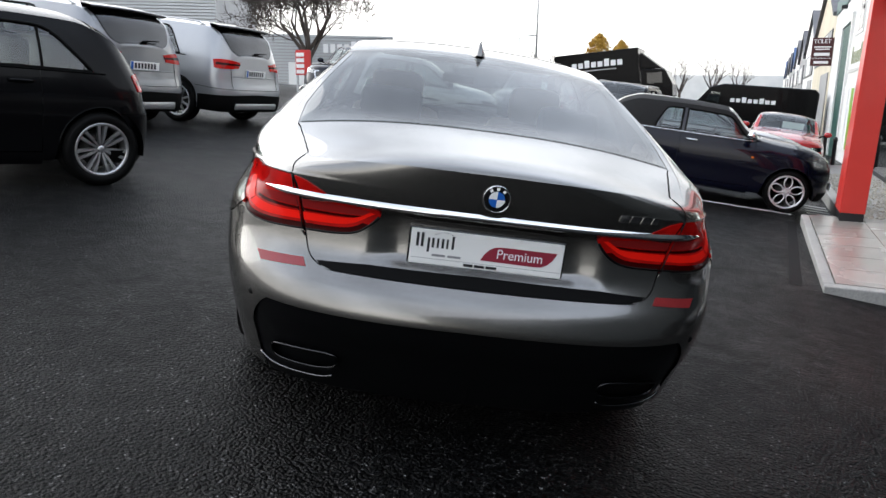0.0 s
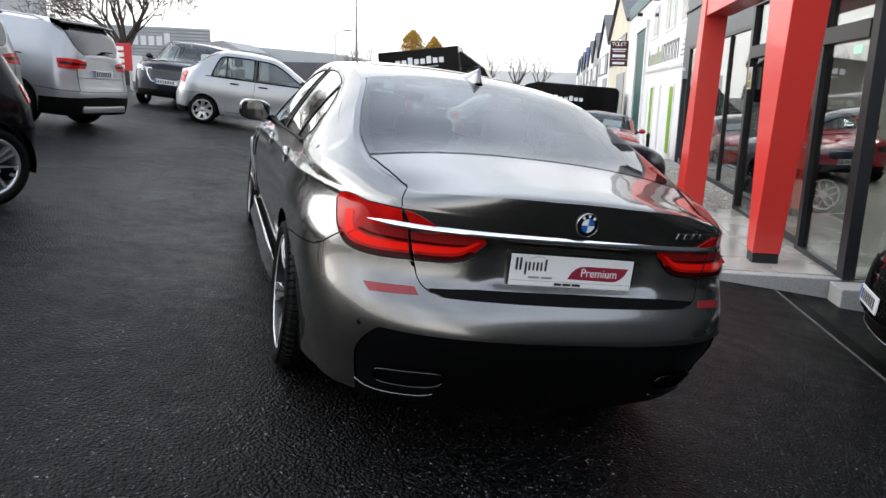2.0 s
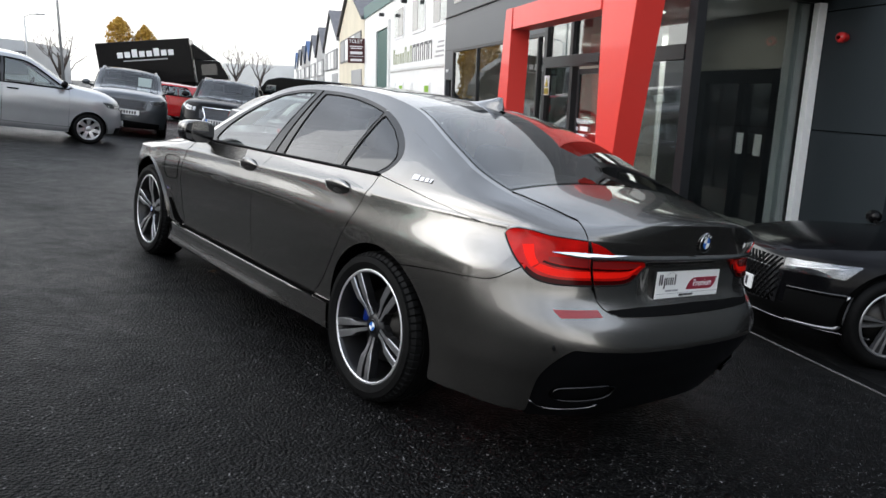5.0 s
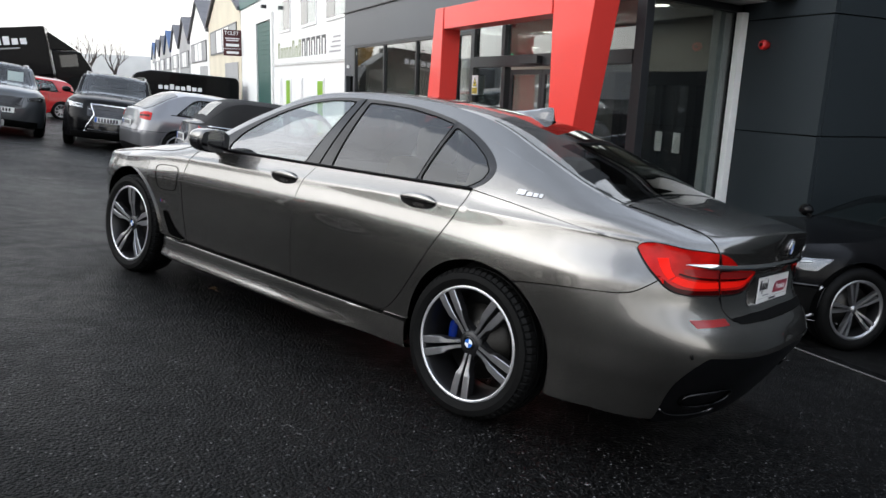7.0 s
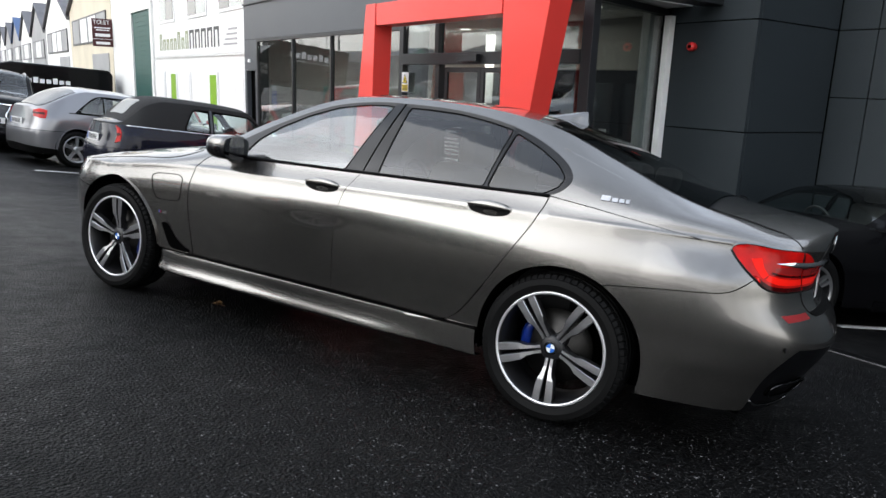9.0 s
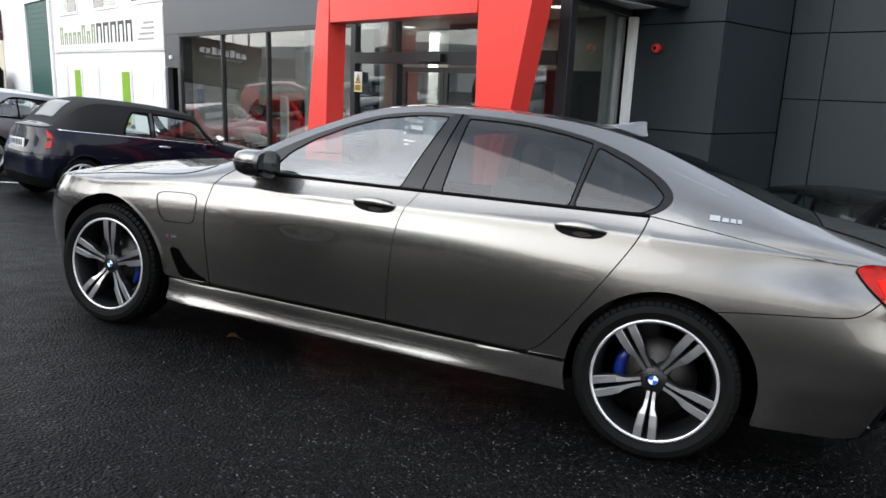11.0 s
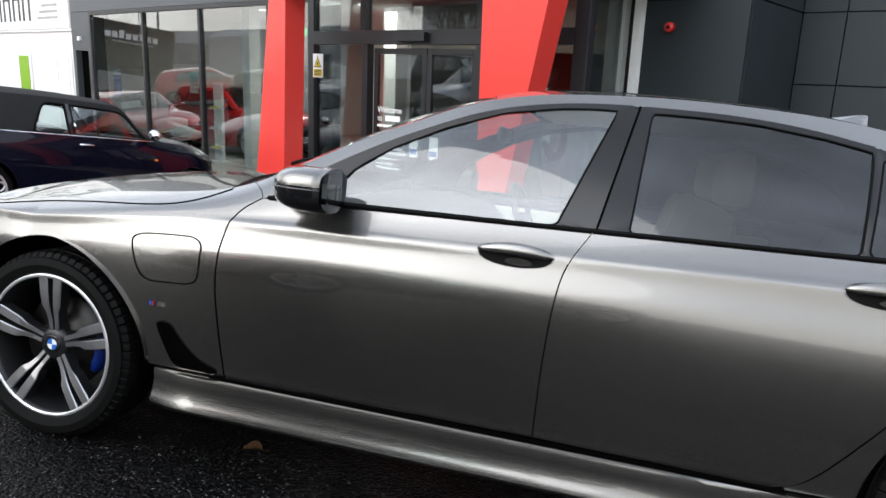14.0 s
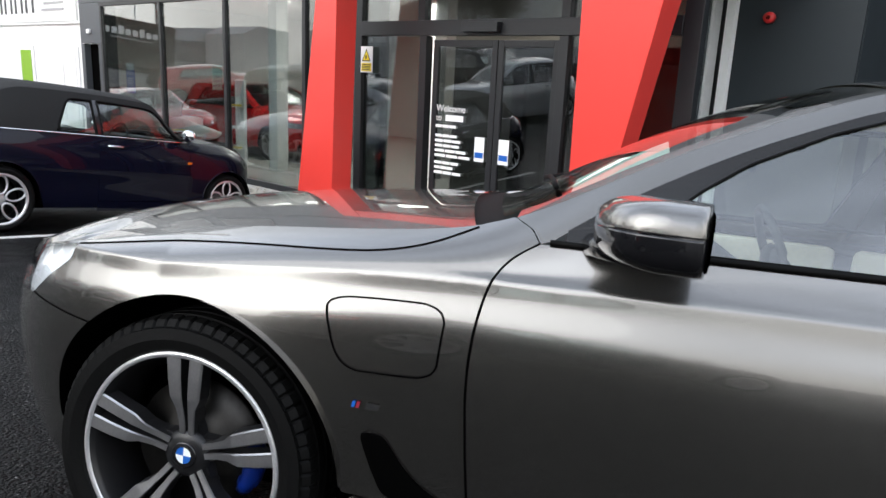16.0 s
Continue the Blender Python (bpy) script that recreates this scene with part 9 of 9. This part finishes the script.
part("wall_band", box_bm(-28.5, -19.4, 60.3, 60.42, 1.8, 3.6), ROOF_GREY, low)
stand_red = thing("banner_stand", "red upright banner stand by the warehouse", "banner")
part("panel", box_bm(-12.9, -12.35, 17.1, 17.2, 1.75, 2.55, 0.02), material("red_banner", (0.55, 0.03, 0.03), 0.5), stand_red)
for k in range(4):
    part("letter_bar", box_bm(-12.85, -12.55, 17.08, 17.095, 1.80 + 0.18 * k, 1.92 + 0.18 * k), WHITE_INK, stand_red)
for x in (-12.85, -12.4):
    part("leg", box_bm(x - 0.03, x + 0.03, 17.12, 17.18, ground_z(-12.7, 17) - 0.01, 1.76), POLE, stand_red)


def limb(V, F, p, d, r, length, depth, rng, spread, rise, more=0):
    """A bent tapering limb that forks until it is twig-thin."""
    n = 4
    pts, rr = [np.array(p)], [r]
    dd = np.array(d) / np.linalg.norm(d)
    for i in range(n):
        dd = dd + np.array([rng.uniform(-1, 1) * 0.16, rng.uniform(-1, 1) * 0.16, rng.uniform(-0.06, 0.14) + rise])
        dd /= np.linalg.norm(dd)
        pts.append(pts[-1] + dd * length / n)
        rr.append(r * (1 - 0.45 * (i + 1) / n))
    v, f = tube(pts, np.array(rr), 6 if depth > 2 else 4)
    o = len(V)
    V += [tuple(q) for q in v]
    F += [tuple(i + o for i in q) for q in f]
    if depth > 0:
        for k in range(rng.choice((2, 3, 3)) + (1 if depth > 3 else 0) + more):
            a = rng.uniform(0, 2 * math.pi)
            side = np.cross(dd, (math.cos(a), math.sin(a), 0.3))
            side /= np.linalg.norm(side) + 1e-9
            start = pts[rng.choice((2, 3, 4))]
            limb(V, F, start, dd + side * spread * rng.uniform(0.6, 1.2), max(0.009, rr[-1] * rng.uniform(0.6, 0.85)), length * rng.uniform(0.62, 0.82), depth - 1, rng, spread, rise, more)


def bare_tree(label, x, y, z, h, r, seed, depth=5, spread=0.85, more=0):
    rng = random.Random(seed)
    t = thing("bare_tree", label, "tree", Matrix.Translation((x, y, z)), "bare trees")
    v, f = tube([(0, 0, -0.3), (0.02, 0, h * 0.12), (0.05, 0.02, h * 0.28)], np.array([r * 1.3, r, r * 0.8]), 10)
    put("trunk", grow(v, f), BARK, t)
    V, F = [], []
    for k in range(6):
        a = 2 * math.pi * k / 6 + rng.uniform(-0.3, 0.3)
        limb(V, F, (0.04, 0.02, h * rng.uniform(0.22, 0.30)), (math.cos(a) * 0.7, math.sin(a) * 0.7, 1.0), r * 0.55, h * 0.30, depth - 1, rng, spread, 0.05, more)
    put("crown", grow(V, F), TWIG, t, "bare dark branches")
    return t


bare_tree("bare winter tree before the warehouse", -14.6, 20.3, 1.2, 5.4, 0.15, 5, 6, 0.95, 1)
for k, (x, y, h) in enumerate(((-30, 95, 8), (-26, 99, 7), (-8.5, 92, 7.5), (-5.0, 95, 8), (-2.0, 101, 7), (-17.5, 62, 7.0))):
    bare_tree("bare winter tree far down the street", x, y, 0.0, h, 0.2, 20 + k, 4, 0.75)


def gold_tree(x, y, z, h, w, seed):
    """A slim poplar with autumn leaves: trunk, limbs and many small leaf clumps."""
    rng = random.Random(seed)
    t = thing("autumn_tree", "slim tree with golden autumn leaves", "tree", Matrix.Translation((x, y, z)), "autumn trees")
    put("trunk", grow(*tube([(0, 0, 0), (0.05, 0, h * 0.5), (0, 0.05, h * 0.95)], np.array([0.2, 0.12, 0.03]), 8)), BARK, t)
    V, F = [], []
    for k in range(4200):
        u = rng.random() ** 0.8
        zz = h * (0.12 + 0.88 * u)
        rr = w * (math.sin(math.pi * min(1, 0.16 + 0.84 * u)) ** 0.7) * (0.75 + 0.25 * math.sin(7 * u + seed)) * math.sqrt(rng.random())
        a = rng.uniform(0, 6.283)
        c = np.array((rr * math.cos(a), rr * math.sin(a), zz + rng.uniform(-0.1, 0.1)))
        s = rng.uniform(0.06, 0.16)
        d1 = np.array([rng.uniform(-1, 1) for _ in range(3)])
        d2 = np.cross(d1, [rng.uniform(-1, 1) for _ in range(3)])
        d1, d2 = d1 / np.linalg.norm(d1) * s, d2 / (np.linalg.norm(d2) + 1e-6) * s * 0.7
        o = len(V)
        V += [tuple(c - d1), tuple(c + d2), tuple(c + d1), tuple(c - d2)]
        F.append((o, o + 1, o + 2, o + 3))
    put("crown", grow(V, F, smooth=False), LEAF_GOLD, t, "golden leaf clumps")


gold_tree(-14.2, 70, 0.0, 7.2, 2.3, 1)
gold_tree(-12.1, 70.5, 0.0, 6.6, 1.7, 2)


def street_lamp(x, y, h, label, arm=True):
    t = thing("street_lamp", label, "street lamp", Matrix.Translation((x, y, 0)), "street lamps")
    put("pole", grow(*tube([(0, 0, -0.5), (0, 0, h * 0.5), (0, 0, h)], np.array([0.09, 0.07, 0.05]), 10)), POLE, t)
    if arm:
        put("arm", grow(*tube([(0, 0, h - 0.05), (0.4, 0, h + 0.15), (0.9, 0, h + 0.2)], 0.035, 6)), POLE, t)
        part("lamp_head", box_bm(0.8, 1.5, -0.12, 0.12, h + 0.14, h + 0.26, 0.03), POLE, t)


street_lamp(-13.1, 45, 14, "tall thin galvanised lamp pole", False)
street_lamp(-19.2, 60, 6.2, "street lamp with one arm")
